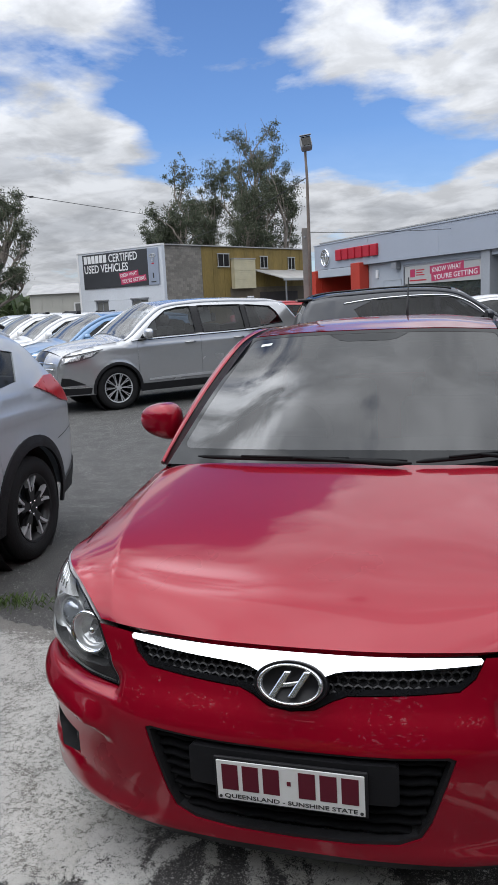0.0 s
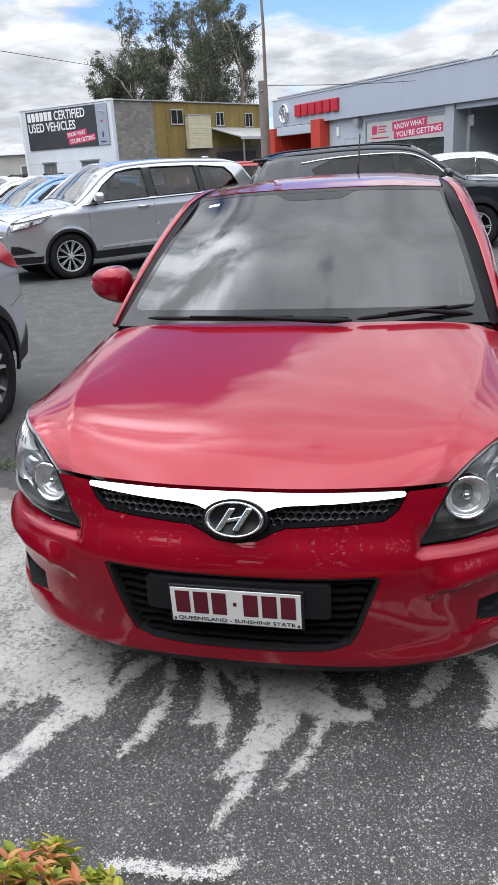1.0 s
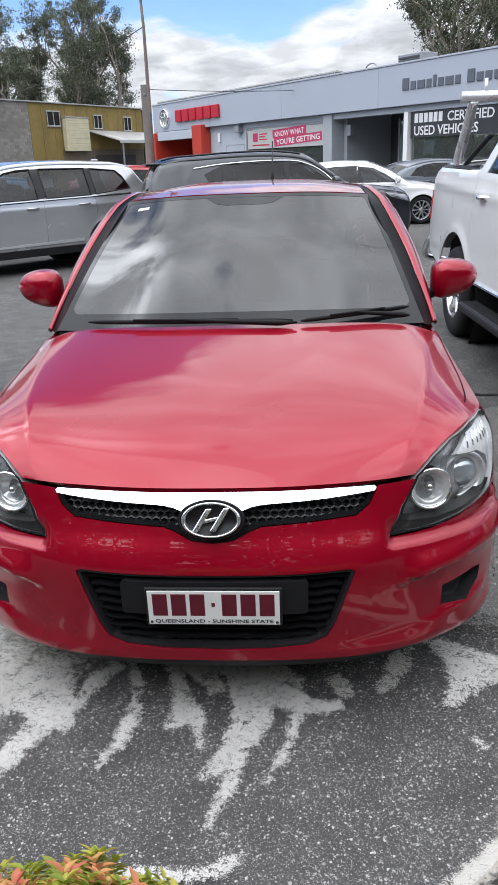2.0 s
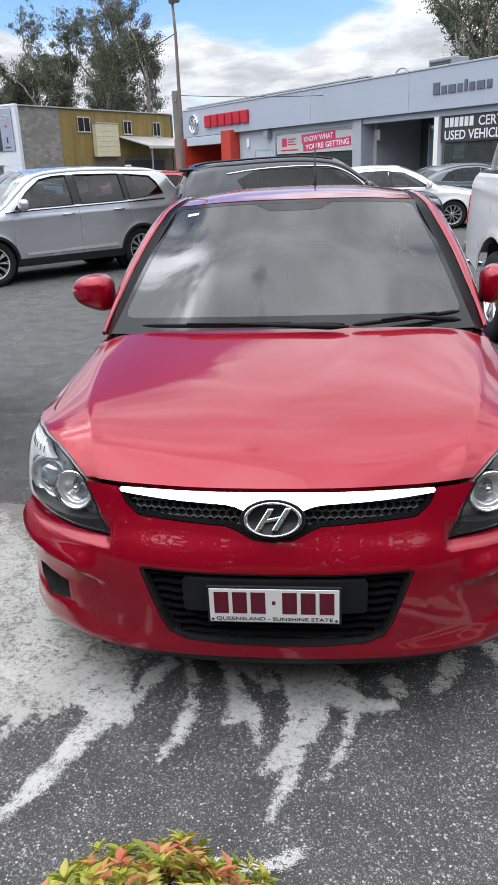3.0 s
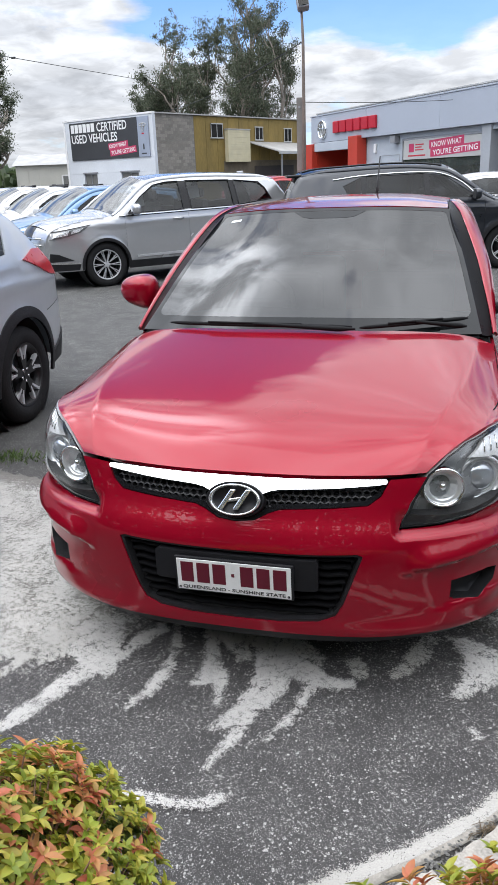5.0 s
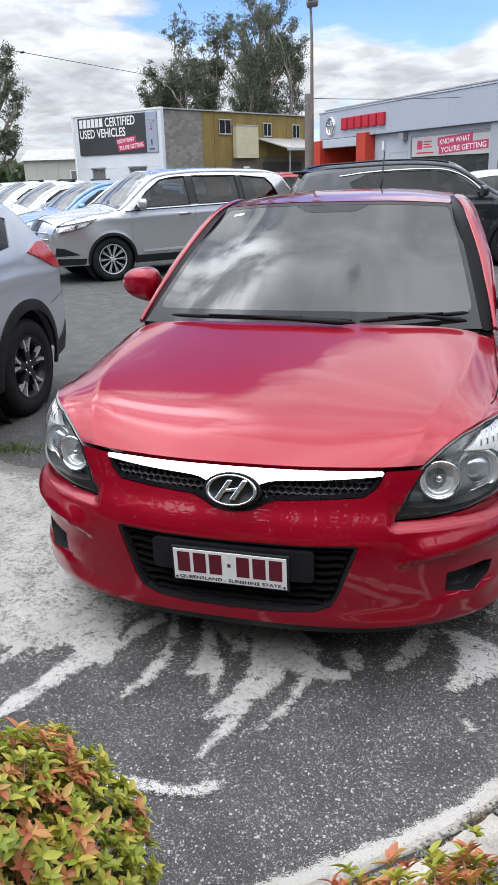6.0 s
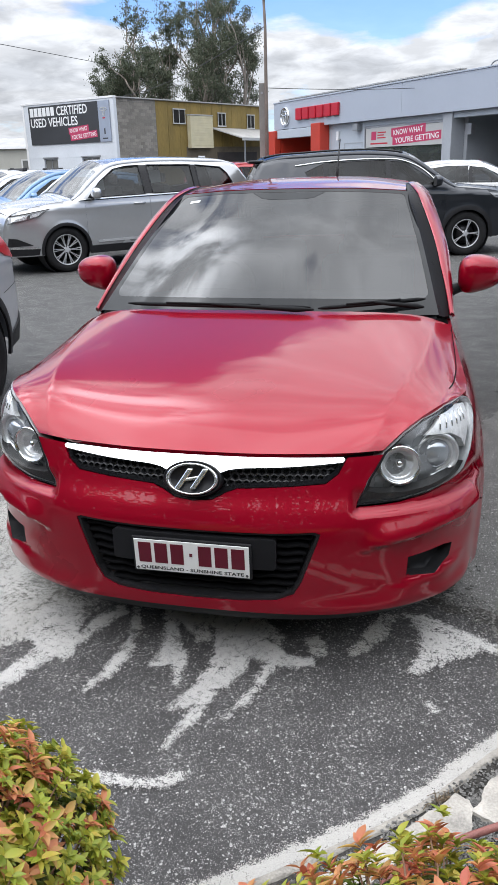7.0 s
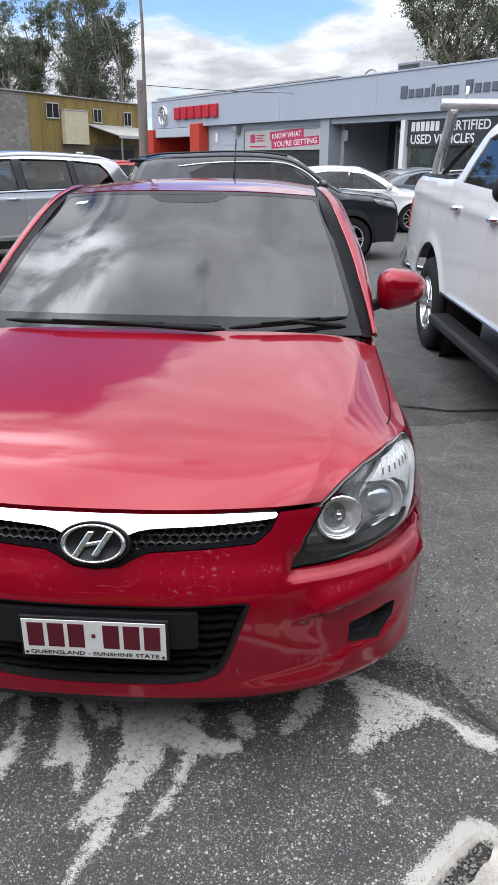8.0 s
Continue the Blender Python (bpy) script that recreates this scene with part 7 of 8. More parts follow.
        slim = np.interp(inner[:, 1], [1.2, 1.5, 2.0, 2.3], [0.76, 0.54, 0.42, 0.0])[:, None]
        inner = inner * (slim == 0) + (seam + (outer - seam) * slim) * (slim > 0)
        inner[:, 2] += np.interp(inner[:, 1], [1.2, 1.3, 2.0, 2.3], [0.005, 0.015, 0.012, 0.0])
        mid = (inner + outer) / 2 + np.array((0.010, -0.008, 0.010))
        g = np.stack([inner, inner * 0.72 + mid * 0.28 + np.array((0.002, -0.006, 0.010)), mid, outer * 0.75 + mid * 0.25 + np.array((0.006, 0, 0.002)), outer], 1) * np.array((sg, 1, 1))
        panel("roof_rail", g if sg > 0 else g[:, ::-1], red, car, thick=0.02)
        dip = np.array((0, 0, 0.003))
        g = np.stack([seam - dip, (seam + inner) / 2 - dip * 3, inner - dip], 1) * np.array((sg, 1, 1))
        panel("gutter_strip", g if sg > 0 else g[:, ::-1], M["border_black"], car, "black gutter strip", thick=0.012)

    # windscreen: clear middle, black border with rounded inner corners
    glass_rows = mirrored([[(0, 1.055, 1.000), (0.38, 1.075, 0.998), (0.737, 1.165, 0.988)], [(0, 1.50, 1.262), (0.35, 1.515, 1.257), (0.655, 1.585, 1.238)], [(0, 1.905, 1.462), (0.31, 1.925, 1.458), (0.573, 1.985, 1.441)]])
    screen = patch_grid(glass_rows, 60, 81)

    def on_screen(out=0.0):
        nr = grid_normals(screen)

        def where(u, v):
            i, j = np.clip(v, 0, 1) * 59, np.clip(u, 0, 1) * 80
            i0, j0 = np.minimum(i.astype(int), 58), np.minimum(j.astype(int), 79)
            a, b = (i - i0)[:, None], (j - j0)[:, None]
            def mix(g):
                return (g[i0, j0] * (1 - b) + g[i0, j0 + 1] * b) * (1 - a) + (g[i0 + 1, j0] * (1 - b) + g[i0 + 1, j0 + 1] * b) * a
            return mix(screen) + mix(nr) * out
        return where
    clear = []
    for cx, cy, a0 in ((0.984, 0.098, -90), (0.980, 0.968, 0), (0.020, 0.968, 90), (0.016, 0.098, 180)):
        rx, ry = (0.022, 0.035) if cy > 0.5 else (0.030, 0.06)
        for a in np.radians(np.linspace(a0, a0 + 90, 6)):
            clear.append((cx - math.copysign(rx, cx - 0.5) + rx * math.cos(a), cy - math.copysign(ry, cy - 0.5) + ry * math.sin(a)))
    full = [(0.0, 0.0), (1.0, 0.0), (1.0, 1.0), (0.0, 1.0)]
    pane = panel("windscreen", screen, M["glass_wind"], car, thick=0.0015)
    pane.visible_shadow = False
    skin("screen_border", full, on_screen(0.0008), M["screen_print"], car, "black printed glass border", holes=[clear], step=0.04, rim=0.0)
    skin("mirror_patch", [(0.36, 0.962), (0.64, 0.962), (0.60, 0.905), (0.57, 0.89), (0.43, 0.89), (0.40, 0.905)], on_screen(0.0009), M["screen_print"], car, step=0.05, rim=0.0)
    skin("sticker", [(0.075, 0.885), (0.125, 0.893), (0.125, 0.918), (0.075, 0.912)], on_screen(0.0012), M["sticker_white"], car, "small white sticker on the glass", step=0.05, rim=0.0)

    # roof
    patch("roof", mirrored([[(0, 1.912, 1.4665), (0.31, 1.932, 1.463), (0.563, 1.992, 1.4455)], [(0, 2.25, 1.496), (0.32, 2.25, 1.49), (0.563, 2.27, 1.464)], [(0, 2.8, 1.502), (0.32, 2.8, 1.495), (0.560, 2.8, 1.466)], [(0, 3.4, 1.472), (0.31, 3.4, 1.463), (0.552, 3.4, 1.437)], [(0, 3.82, 1.42), (0.30, 3.81, 1.413), (0.540, 3.76, 1.397)]]), 50, 50, red, car, thick=0.02)
    patch("rear_window", mirrored([[(0, 3.85, 1.40), (0.3, 3.84, 1.393), (0.55, 3.78, 1.37)], [(0, 4.1, 1.05), (0.35, 4.08, 1.05), (0.66, 3.96, 1.05)]]), 12, 20, M["glass_dark"], car, thick=0.006)
    patch("tailgate", mirrored([[(0, 4.1, 1.045), (0.35, 4.08, 1.045), (0.66, 3.96, 1.045)], [(0, 4.2, 0.85), (0.4, 4.18, 0.85), (0.74, 4.08, 0.85)], [(0, 4.24, 0.5), (0.4, 4.22, 0.5), (0.76, 4.12, 0.5)], [(0, 4.2, 0.22), (0.4, 4.18, 0.22), (0.74, 4.08, 0.22)]]), 20, 24, red, car, thick=0.01)
    ant = tube("aerial", [(0.08, 3.30, 1.478), (0.08, 3.36, 1.55), (0.08, 3.48, 1.72)], [0.010, 0.006, 0.004], black, car, n=8)

    # upper grille: recess, honeycomb, chrome bar and oval badge
    recess = both(UPPER_LOW + [(0.495, 0.744), (0.0, 0.744)])
    skin("grille_recess", recess, lambda u, v: nose(u, v, -0.035), M["ink_black"], car, step=0.05, rim=0.0)
    cells = {1: [], -1: []}
    r = 0.0135
    for row in range(7):
        for col in range(-24, 25):
            cx, cz = col * r * 1.90 + (row % 2) * r * 0.95, 0.646 + row * r * 1.30
            test = np.array([(abs(cx), cz)])
            if abs(cx) > 0.455 or abs(cx) < 0.085 or not inside(recess, np.array([(cx, cz)]))[0] or cz > 0.728:
                continue
            a = np.radians(np.arange(6) * 60 + 30)
            o = np.stack([cx + r * 1.10 * np.cos(a), cz + r * 0.90 * np.sin(a)], 1)
            i = np.stack([cx + r * 0.80 * np.cos(a), cz + r * 0.60 * np.sin(a)], 1)
            v = np.concatenate([nose(o[:, 0], o[:, 1], -0.016), nose(i[:, 0], i[:, 1], -0.014), nose(i[:, 0], i[:, 1], -0.034)])
            f = [(k, (k + 1) % 6, 6 + (k + 1) % 6, 6 + k) for k in range(6)] + [(6 + k, 6 + (k + 1) % 6, 12 + (k + 1) % 6, 12 + k) for k in range(6)]
            cells[1 if cx > 0 else -1].append((v, f))
    for k in (1, -1):
        v, f = merge(*cells[k])
        sheet("grille_mesh", v, f, M["mesh_black"], car, "black honeycomb grille", smooth=False)
    skin("grille_lip", both([(0.0, 0.612), (0.06, 0.618), (0.105, 0.640), (0.14, 0.652), (0.30, 0.660), (0.425, 0.668), (0.47, 0.695), (0.497, 0.733), (0.480, 0.731), (0.456, 0.702), (0.42, 0.681), (0.30, 0.673), (0.14, 0.666), (0.10, 0.655), (0.055, 0.633), (0.0, 0.628)]), lambda u, v: nose(u, v, -0.006), M["gloss_black"], car, step=0.03, rim=0.02)

    bar = [(s, 0.744) for s in np.linspace(0, 0.49, 14)] + [(0.494, 0.739), (0.486, 0.7325)] + [(s, 0.7155 + 0.0165 * (s / 0.48) ** 2 - 0.050 * math.exp(-((s / 0.075) ** 2))) for s in np.linspace(0.47, 0.0, 18)]

    def bulge(u, v):
        return nose(u, v, 0.003 + 0.55 * np.clip(0.745 - v, 0, 0.05) - 3.0 * np.clip(0.745 - v, 0, 0.05) ** 2)
    skin("grille_bar", both(bar), bulge, M["chrome"], car, "chrome grille bar", step=0.010, rim=0.02)
    bc = nose(np.array([0.0]), np.array([0.684]))[0]
    lean = Matrix.Translation((0, bc[1] - 0.030, 0.684)) @ Matrix.Rotation(radians(-22), 4, "X")

    def oval(pr, name, mat, parent, sx, sz, n=48):
        v, f = lathe_data(pr, n)
        v = np.stack([v[:, 1] * sx, v[:, 0], v[:, 2] * sz], 1)
        mm = np.array(lean)
        return sheet(name, v @ mm[:3, :3].T + mm[:3, 3], [q[::-1] for q in f], mat, parent)
    badge = oval([(0.030, 1.0), (0.0, 1.0), (-0.004, 0.97), (0.0, 0.93), (0.004, 0.01)], "badge", M["ring_black"], car, 0.094, 0.056)
    oval([(-0.002, 0.91), (-0.012, 0.89), (-0.014, 0.84), (-0.010, 0.79), (0.002, 0.77)], "badge_ring", M["bright_chrome"], badge, 0.092, 0.055)
    bm = bmesh.new()
    slope = Matrix(((1, 0, 0.62, 0), (0, 1, 0, 0), (0, 0, 1, 0), (0, 0, 0, 1)))
    for x, z in ((-0.024, -0.001), (0.024, 0.001)):
        box(bm, x - 0.0095, x + 0.0095, -0.013, 0.0, z - 0.033, z + 0.033, 0.004, 2, slope)
    box(bm, -0.032, 0.032, -0.012, 0.0, -0.0055, 0.0055, 0.003, 2, Matrix.Rotation(radians(-12), 4, "Y"))
    bmesh.ops.transform(bm, matrix=lean, verts=bm.verts)
    part("badge_mark", bm, M["bright_chrome"], badge)

    # lower grille with wavy blades, plate bracket and plate
    skin("lower_recess", both(LOWER), lambda u, v: nose(u, v, -0.06), M["ink_black"], car, step=0.06, rim=0.0)
    for k in range(8):
        z = 0.318 + k * 0.027
        wide = float(np.interp(z, [0.30, 0.325, 0.36, 0.53], [0.27, 0.315, 0.333, 0.392])) - 0.006
        u = np.linspace(-wide, wide, 81)
        wob = 0.0022 * np.cos(u * 75)
        prof = ((0.006, -0.006), (0.009, 0.0), (0.004, 0.005), (-0.030, 0.005), (-0.030, -0.006))
        g = np.stack([nose(u, z + wob + dz, o - 0.030) for o, dz in prof], 0)
        panel("grille_blade", g, M["grille_black"], car, thick=0.0)
    lip = both(LOWER)
    inner = both([(0.0, 0.522), (0.25, 0.523), (0.380, 0.526), (0.390, 0.522), (0.333, 0.36), (0.309, 0.323), (0.260, 0.305), (0.15, 0.296), (0.0, 0.294)])
    skin("lower_lip", lip, lambda u, v: nose(u, v, -0.005), black, car, holes=[inner], step=0.03, rim=0.03)
    bracket = both([(0.0, 0.512), (0.258, 0.512), (0.266, 0.505), (0.266, 0.415), (0.258, 0.408), (0.0, 0.408)])
    skin("plate_bracket", bracket, lambda u, v: nose(u, v, 0.004), M["dash_dark"], car, "dark grey plate bracket", step=0.03, rim=0.03)
    plate = new("number_plate", bpy.data.meshes.new("number_plate"))
    bm = box(bmesh.new(), -0.186, 0.186, 0.0, 0.0025, -0.056, 0.056, 0.001, 1)
    bm.to_mesh(plate.data)
    bm.free()
    plate.data.materials.append(M["plate_white"])
    plate.parent = car
    plate["label"] = "white number plate with maroon bars"
    plate.matrix_basis = Matrix.Translation((0, -0.014, 0.4385)) @ Matrix.Rotation(radians(3), 4, "X")
    block("plate_frame", -0.193, 0.193, 0.0035, 0.012, -0.062, 0.062, black, plate, bevel=0.002)
    for k, x in enumerate((-0.151, -0.098, -0.045, 0.045, 0.098, 0.151)):
        block("plate_bar", x - 0.021, x + 0.021, -0.0012, -0.0002, -0.026, 0.046, M["maroon"], plate, bevel=0.0004)
    block("plate_bar", -0.005, 0.005, -0.0012, -0.0002, 0.005, 0.017, M["maroon"], plate, bevel=0.0004)
    lettering("text_line", "QUEENSLAND - SUNSHINE STATE", 0.016, pose(-0.168, -0.0012, -0.049, 90), M["ink_black"], plate, width=0.336, depth=0.0003, bold=0.0002)
    for x in (-0.178, 0.178):
        turned("plate_screw", [(0.0, 0.004), (-0.002, 0.004), (-0.003, 0.001)], M["ink_black"], plate, Matrix.Translation((x, -0.0002, -0.047)) @ Matrix.Rotation(math.pi / 2, 4, "Z"), n=12)

    # lamps
    for sg in (1, -1):
        fl = sg < 0
        lay = lambda out=0.0: (lambda u, v: nose(sg * u, v, out))
        lamp = skin("head_lamp", LAMP, lay(-0.050), M["lamp_shell"], car, "clear head lamp with twin reflectors", step=0.03, rim=0.0, flip=fl)
        shell = [(u, v) for u, v in LAMP]
        ring = np.asarray(fine_loop(LAMP, 0.02))
        a, b = lay(0.0)(ring[:, 0], ring[:, 1]), lay(-0.050)(ring[:, 0], ring[:, 1])
        n = len(ring)
        sheet("lamp_wall", np.concatenate([a, b]), [((k + 1) % n, k, n + k, n + (k + 1) % n) if not fl else (k, (k + 1) % n, n + (k + 1) % n, n + k) for k in range(n)], M["lamp_wall"], lamp)
        skin("lens", LAMP, lay(0.003), M["glass_lamp"], lamp, step=0.03, rim=0.0, flip=fl).visible_shadow = False
        c = np.asarray(LAMP).mean(0)
        skin("lamp_rim", LAMP, lay(0.0015), M["ring_black"], lamp, holes=[[tuple(p + (c - p) * 0.035) for p in np.asarray(LAMP)]], step=0.03, rim=0.0, flip=fl)

        def bowl(s0, z0, r, depth, pr, name, mat, turn=0.0, n=36):
            p = nose(sg * s0, z0, -0.022 if s0 < 0.8 else -0.042)
            q = nose(sg * s0 + 0.01 * sg, z0)
            t = q - nose(sg * s0 - 0.01 * sg, z0)
            d = np.array((t[1], -t[0], 0.0)) * sg
            d = d / np.linalg.norm(d) * 0.45 + np.array((0, -1, 0)) * 0.55
            d /= np.linalg.norm(d)
            m = Matrix.Translation(p) @ Vector(d).to_track_quat("X", "Z").to_matrix().to_4x4()
            return turned(name, [(a * depth, b * r) for a, b in pr], mat, lamp, m, n=n)
        bowl(0.688, 0.706, 0.065, 0.05, ((-0.3, 1.0), (0.10, 1.0), (0.22, 0.97), (0.20, 0.90), (0.05, 0.86)), "lamp_ring", M["chrome"])
        bowl(0.688, 0.706, 0.065, 0.05, ((0.05, 0.87), (-0.05, 0.80), (-0.02, 0.70), (-0.30, 0.66)), "inner_ring", M["lamp_silver"])
        cup = bowl(0.688, 0.706, 0.065, 0.05, ((-0.30, 0.67), (-0.55, 0.52), (-0.80, 0.34), (-0.9, 0.16)), "reflector", M["lamp_silver"], n=12)
        cup.data.polygons.foreach_set("use_smooth", [False] * len(cup.data.polygons))
        bowl(0.688, 0.706, 0.065, 0.05, ((-0.9, 0.18), (-0.2, 0.18), (-0.05, 0.14), (0.0, 0.02)), "bulb_cap", M["chrome"], n=16)
        bowl(0.856, 0.708, 0.074, 0.05, ((-0.3, 1.0), (0.0, 1.0), (0.15, 0.97), (0.10, 0.88), (-0.20, 0.80)), "lamp_bezel", M["lamp_silver"])
        bowl(0.856, 0.708, 0.074, 0.05, ((-0.20, 0.81), (-0.10, 0.74), (-0.15, 0.68), (-0.35, 0.62)), "inner_ring", M["lamp_silver"])
        bowl(0.856, 0.708, 0.074, 0.05, ((-0.30, 0.66), (-0.02, 0.58), (0.18, 0.40), (0.27, 0.02)), "projector", M["projector"])
        skin("turn_reflector", [(0.79, 0.788), (0.88, 0.834), (1.0, 0.845), (1.085, 0.830), (1.04, 0.768), (0.985, 0.712), (0.965, 0.745), (0.90, 0.778)], lay(-0.012), M["turn_white"], lamp, step=0.02, rim=0.02, flip=fl)
        for k in range(6):
            s0 = 0.85 + k * 0.032
            v, f = tube_data(nose(sg * np.array([s0, s0 + 0.012, s0 + 0.02]), np.array([0.796, 0.815, 0.832]), -0.010), 0.003, 6)
            sheet("turn_rib", v, f, M["chrome"], lamp)
        lower_trim = [(0.548, 0.642), (0.60, 0.630), (0.70, 0.622), (0.79, 0.630), (0.87, 0.652), (0.93, 0.682), (0.955, 0.675), (0.90, 0.642), (0.85, 0.623), (0.784, 0.612), (0.67, 0.603), (0.533, 0.601)]
        skin("lamp_trim", lower_trim, lay(-0.006), M["ink_black"], lamp, step=0.03, rim=0.03, flip=fl)
        # fog recess
        fog = skin("fog_recess", FOG, lay(-0.045), M["ring_black"], car, "black blanked fog lamp recess", step=0.03, rim=0.0, flip=fl)
        ring = np.asarray(fine_loop(FOG, 0.02))
        a, b = lay(0.0)(ring[:, 0], ring[:, 1]), lay(-0.045)(ring[:, 0], ring[:, 1])
        n = len(ring)
        sheet("recess_wall", np.concatenate([a, b]), [((k + 1) % n, k, n + k, n + (k + 1) % n) if fl else (k, (k + 1) % n, n + (k + 1) % n, n + k) for k in range(n)], black, fog)
        # door mirror
        bm = blob(bmesh.new(), (0, 0, 0), (0.102, 0.088, 0.080), 2.8, 36, 24)
        for v in bm.verts:
            if v.co.y > 0.035:
                v.co.y = 0.035 + (v.co.y - 0.035) * 0.1
            k = (v.co.x * sg + 0.104) / 0.208
            v.co.z *= 1.08 - 0.26 * k * k
            v.co.z += 0.016 * k - 0.020 * k * (v.co.z > 0) - 0.018 * (1 - k) ** 2 * (v.co.z < 0)
            v.co.y += 0.045 * k * k
        bmesh.ops.translate(bm, verts=bm.verts, vec=(sg * 0.922, 1.565, 1.102))
        mir = part("door_mirror", bm, red, car, smooth=True)
        gb = blob(bmesh.new(), (sg * 0.916, 1.637, 1.102), (0.080, 0.004, 0.060), 2.6)
        part("mirror_glass", gb, M["mirror_glass"], mir, smooth=True)
        v, f = tube_data(spline([(sg * 0.775, 1.54, 1.020), (sg * 0.81, 1.56, 1.032), (sg * 0.85, 1.58, 1.045), (sg * 0.88, 1.59, 1.060)], 10), [0.030, 0.028, 0.026, 0.024, 0.024, 0.024, 0.024, 0.024, 0.022, 0.018], 12)
        sheet("mirror_foot", v, f, black, mir)
        skin("mirror_sail", [(s_at(y=1.27), 0.96), (s_at(y=1.60), 0.985), (s_at(y=1.60), 1.10), (s_at(y=1.52), 1.09)], lay(-0.002), black, car, step=0.06, flip=fl)
        for y in (0.885, 3.535):
            wheel(car, sg * 0.788, y, 0.31, 0.205, 0.195, 7, sg, M["alloy"], "single")
            v, f = lathe_data([(0.0, 0.36), (-0.28, 0.36), (-0.28, 0.05)], 28)
            v = v * (sg, 1, 1) + (sg * 0.845, y, 0.31)
            sheet("wheel_arch", v, f if sg > 0 else [q[::-1] for q in f], M["dark_inside"], car)

    # wipers and cowl
    def wiper(u0, v0, u1, v1, ua, va):
        w = on_screen(0.022)
        t = np.linspace(0, 1, 24)
        blade = w(u0 + (u1 - u0) * t, v0 + (v1 - v0) * t)
        arm_u, arm_v = ua + ((u0 + u1) / 2 - ua) * t, va + ((v0 + v1) / 2 - va) * t
        o = tube("wiper", blade, np.interp(t, [0, 0.06, 0.94, 1], [0.003, 0.0085, 0.0085, 0.003]), M["wiper_black"], car, n=8)
        up = on_screen(0.030)(arm_u, arm_v)
        tube("wiper_arm", up, np.interp(t, [0, 0.15, 0.5, 1], [0.004, 0.012, 0.009, 0.007]), M["wiper_black"], o, n=8)
        half = on_screen(0.032)(u0 + (u1 - u0) * (0.25 + 0.5 * t), v0 + (v1 - v0) * (0.25 + 0.5 * t))
        tube("wiper_frame", half, 0.005, M["wiper_black"], o, n=6)
    wiper(0.10, 0.028, 0.645, 0.022, 0.655, -0.005)
    wiper(0.665, 0.016, 0.965, 0.075, 0.955, 0.015)
    patch("cowl", mirrored([[(0, 1.075, 0.990), (0.36, 1.09, 0.987), (0.72, 1.15, 0.968)], [(0, 1.10, 1.000), (0.37, 1.12, 0.998), (0.735, 1.185, 0.985)]]), 6, 30, black, car, thick=0.01)

    # cabin
    block("underbody", -0.66, 0.66, 0.20, 4.05, 0.17, 0.36, M["dark_inside"], car, bevel=0.04)
    patch("dashboard", mirrored([[(0, 1.12, 0.985), (0.4, 1.14, 0.98), (0.70, 1.24, 0.965)], [(0, 1.45, 1.005), (0.4, 1.45, 1.01), (0.70, 1.50, 0.985)], [(0, 1.72, 0.985), (0.4, 1.70, 1.00), (0.70, 1.70, 0.97)], [(0, 1.80, 0.86), (0.4, 1.78, 0.86), (0.70, 1.78, 0.86)]]), 24, 40, M["dash_grey"], car, thick=0.02)
    a = np.linspace(0, 2 * math.pi, 40, endpoint=False)
    mm = np.array(Matrix.Translation((-0.36, 1.80, 0.975)) @ Matrix.Rotation(radians(62), 4, "X"))
    ring = np.stack([0.185 * np.cos(a), 0.185 * np.sin(a), 0 * a], 1) @ mm[:3, :3].T + mm[:3, 3]
    wheel_ring = tube("steering_wheel", ring, 0.016, M["seat_cloth"], car, n=10, closed=True)
    bm = box(bmesh.new(), -0.17, 0.17, -0.03, 0.05, -0.03, 0.02, 0.02)
    bmesh.ops.transform(bm, matrix=Matrix(mm.tolist()), verts=bm.verts)
    part("wheel_hub", bm, M["dash_grey"], wheel_ring)
    for x in (-0.36, 0.36):
        for y, z in ((2.25, 0.0), (3.15, 0.02)):
            bm = bmesh.new()
            box(bm, x - 0.25, x + 0.25, y, y + 0.15, 0.55, 1.10, 0.055, 3, None)
            box(bm, x - 0.13, x + 0.13, y + 0.04, y + 0.13, 1.12, 1.30, 0.04, 3, None)
            box(bm, x - 0.25, x + 0.25, y - 0.48, y - 0.01, 0.45, 0.62, 0.05, 3, None)
            part("seat", bm, M["seat_cloth"], car)
    block("cabin_floor", -0.68, 0.68, 1.3, 4.0, 0.37, 0.42, M["dark_inside"], car, bevel=0.02)
    block("roof_lining", -0.54, 0.54, 2.05, 3.7, 1.395, 1.41, M["seat_cloth"], car, bevel=0.005)
    bm = blob(bmesh.new(), (0.0, 1.98, 1.36), (0.11, 0.02, 0.03), 3.0)
    part("cabin_mirror", bm, black, car, smooth=True)
    return car


M["dash_dark"] = material("dash_dark", (0.013, 0.013, 0.015), 0.5, spec=0.2, vary=0.15, scale=15, bump=0.1, bump_scale=300)
M["mesh_black"] = material("mesh_black", (0.022, 0.022, 0.024), 0.38, vary=0.2, scale=12, spec=0.4)
M["grille_black"] = material("grille_black", (0.006, 0.006, 0.007), 0.85, vary=0.2, scale=12, spec=0.08)
M["lamp_silver"] = material("lamp_silver", (0.88, 0.89, 0.91), 0.22, 0.55, vary=0.2, scale=40)
M["lamp_shell"] = material("lamp_shell", (0.40, 0.41, 0.43), 0.28, 0.5, vary=0.15, scale=15)
M["turn_white"] = material("turn_white", (0.86, 0.86, 0.86), 0.35, 0.25, vary=0.25, scale=60)
M["projector"] = material("projector", (0.52, 0.55, 0.60), 0.08, 0.6, coat=1.0, vary=0.1, scale=15)
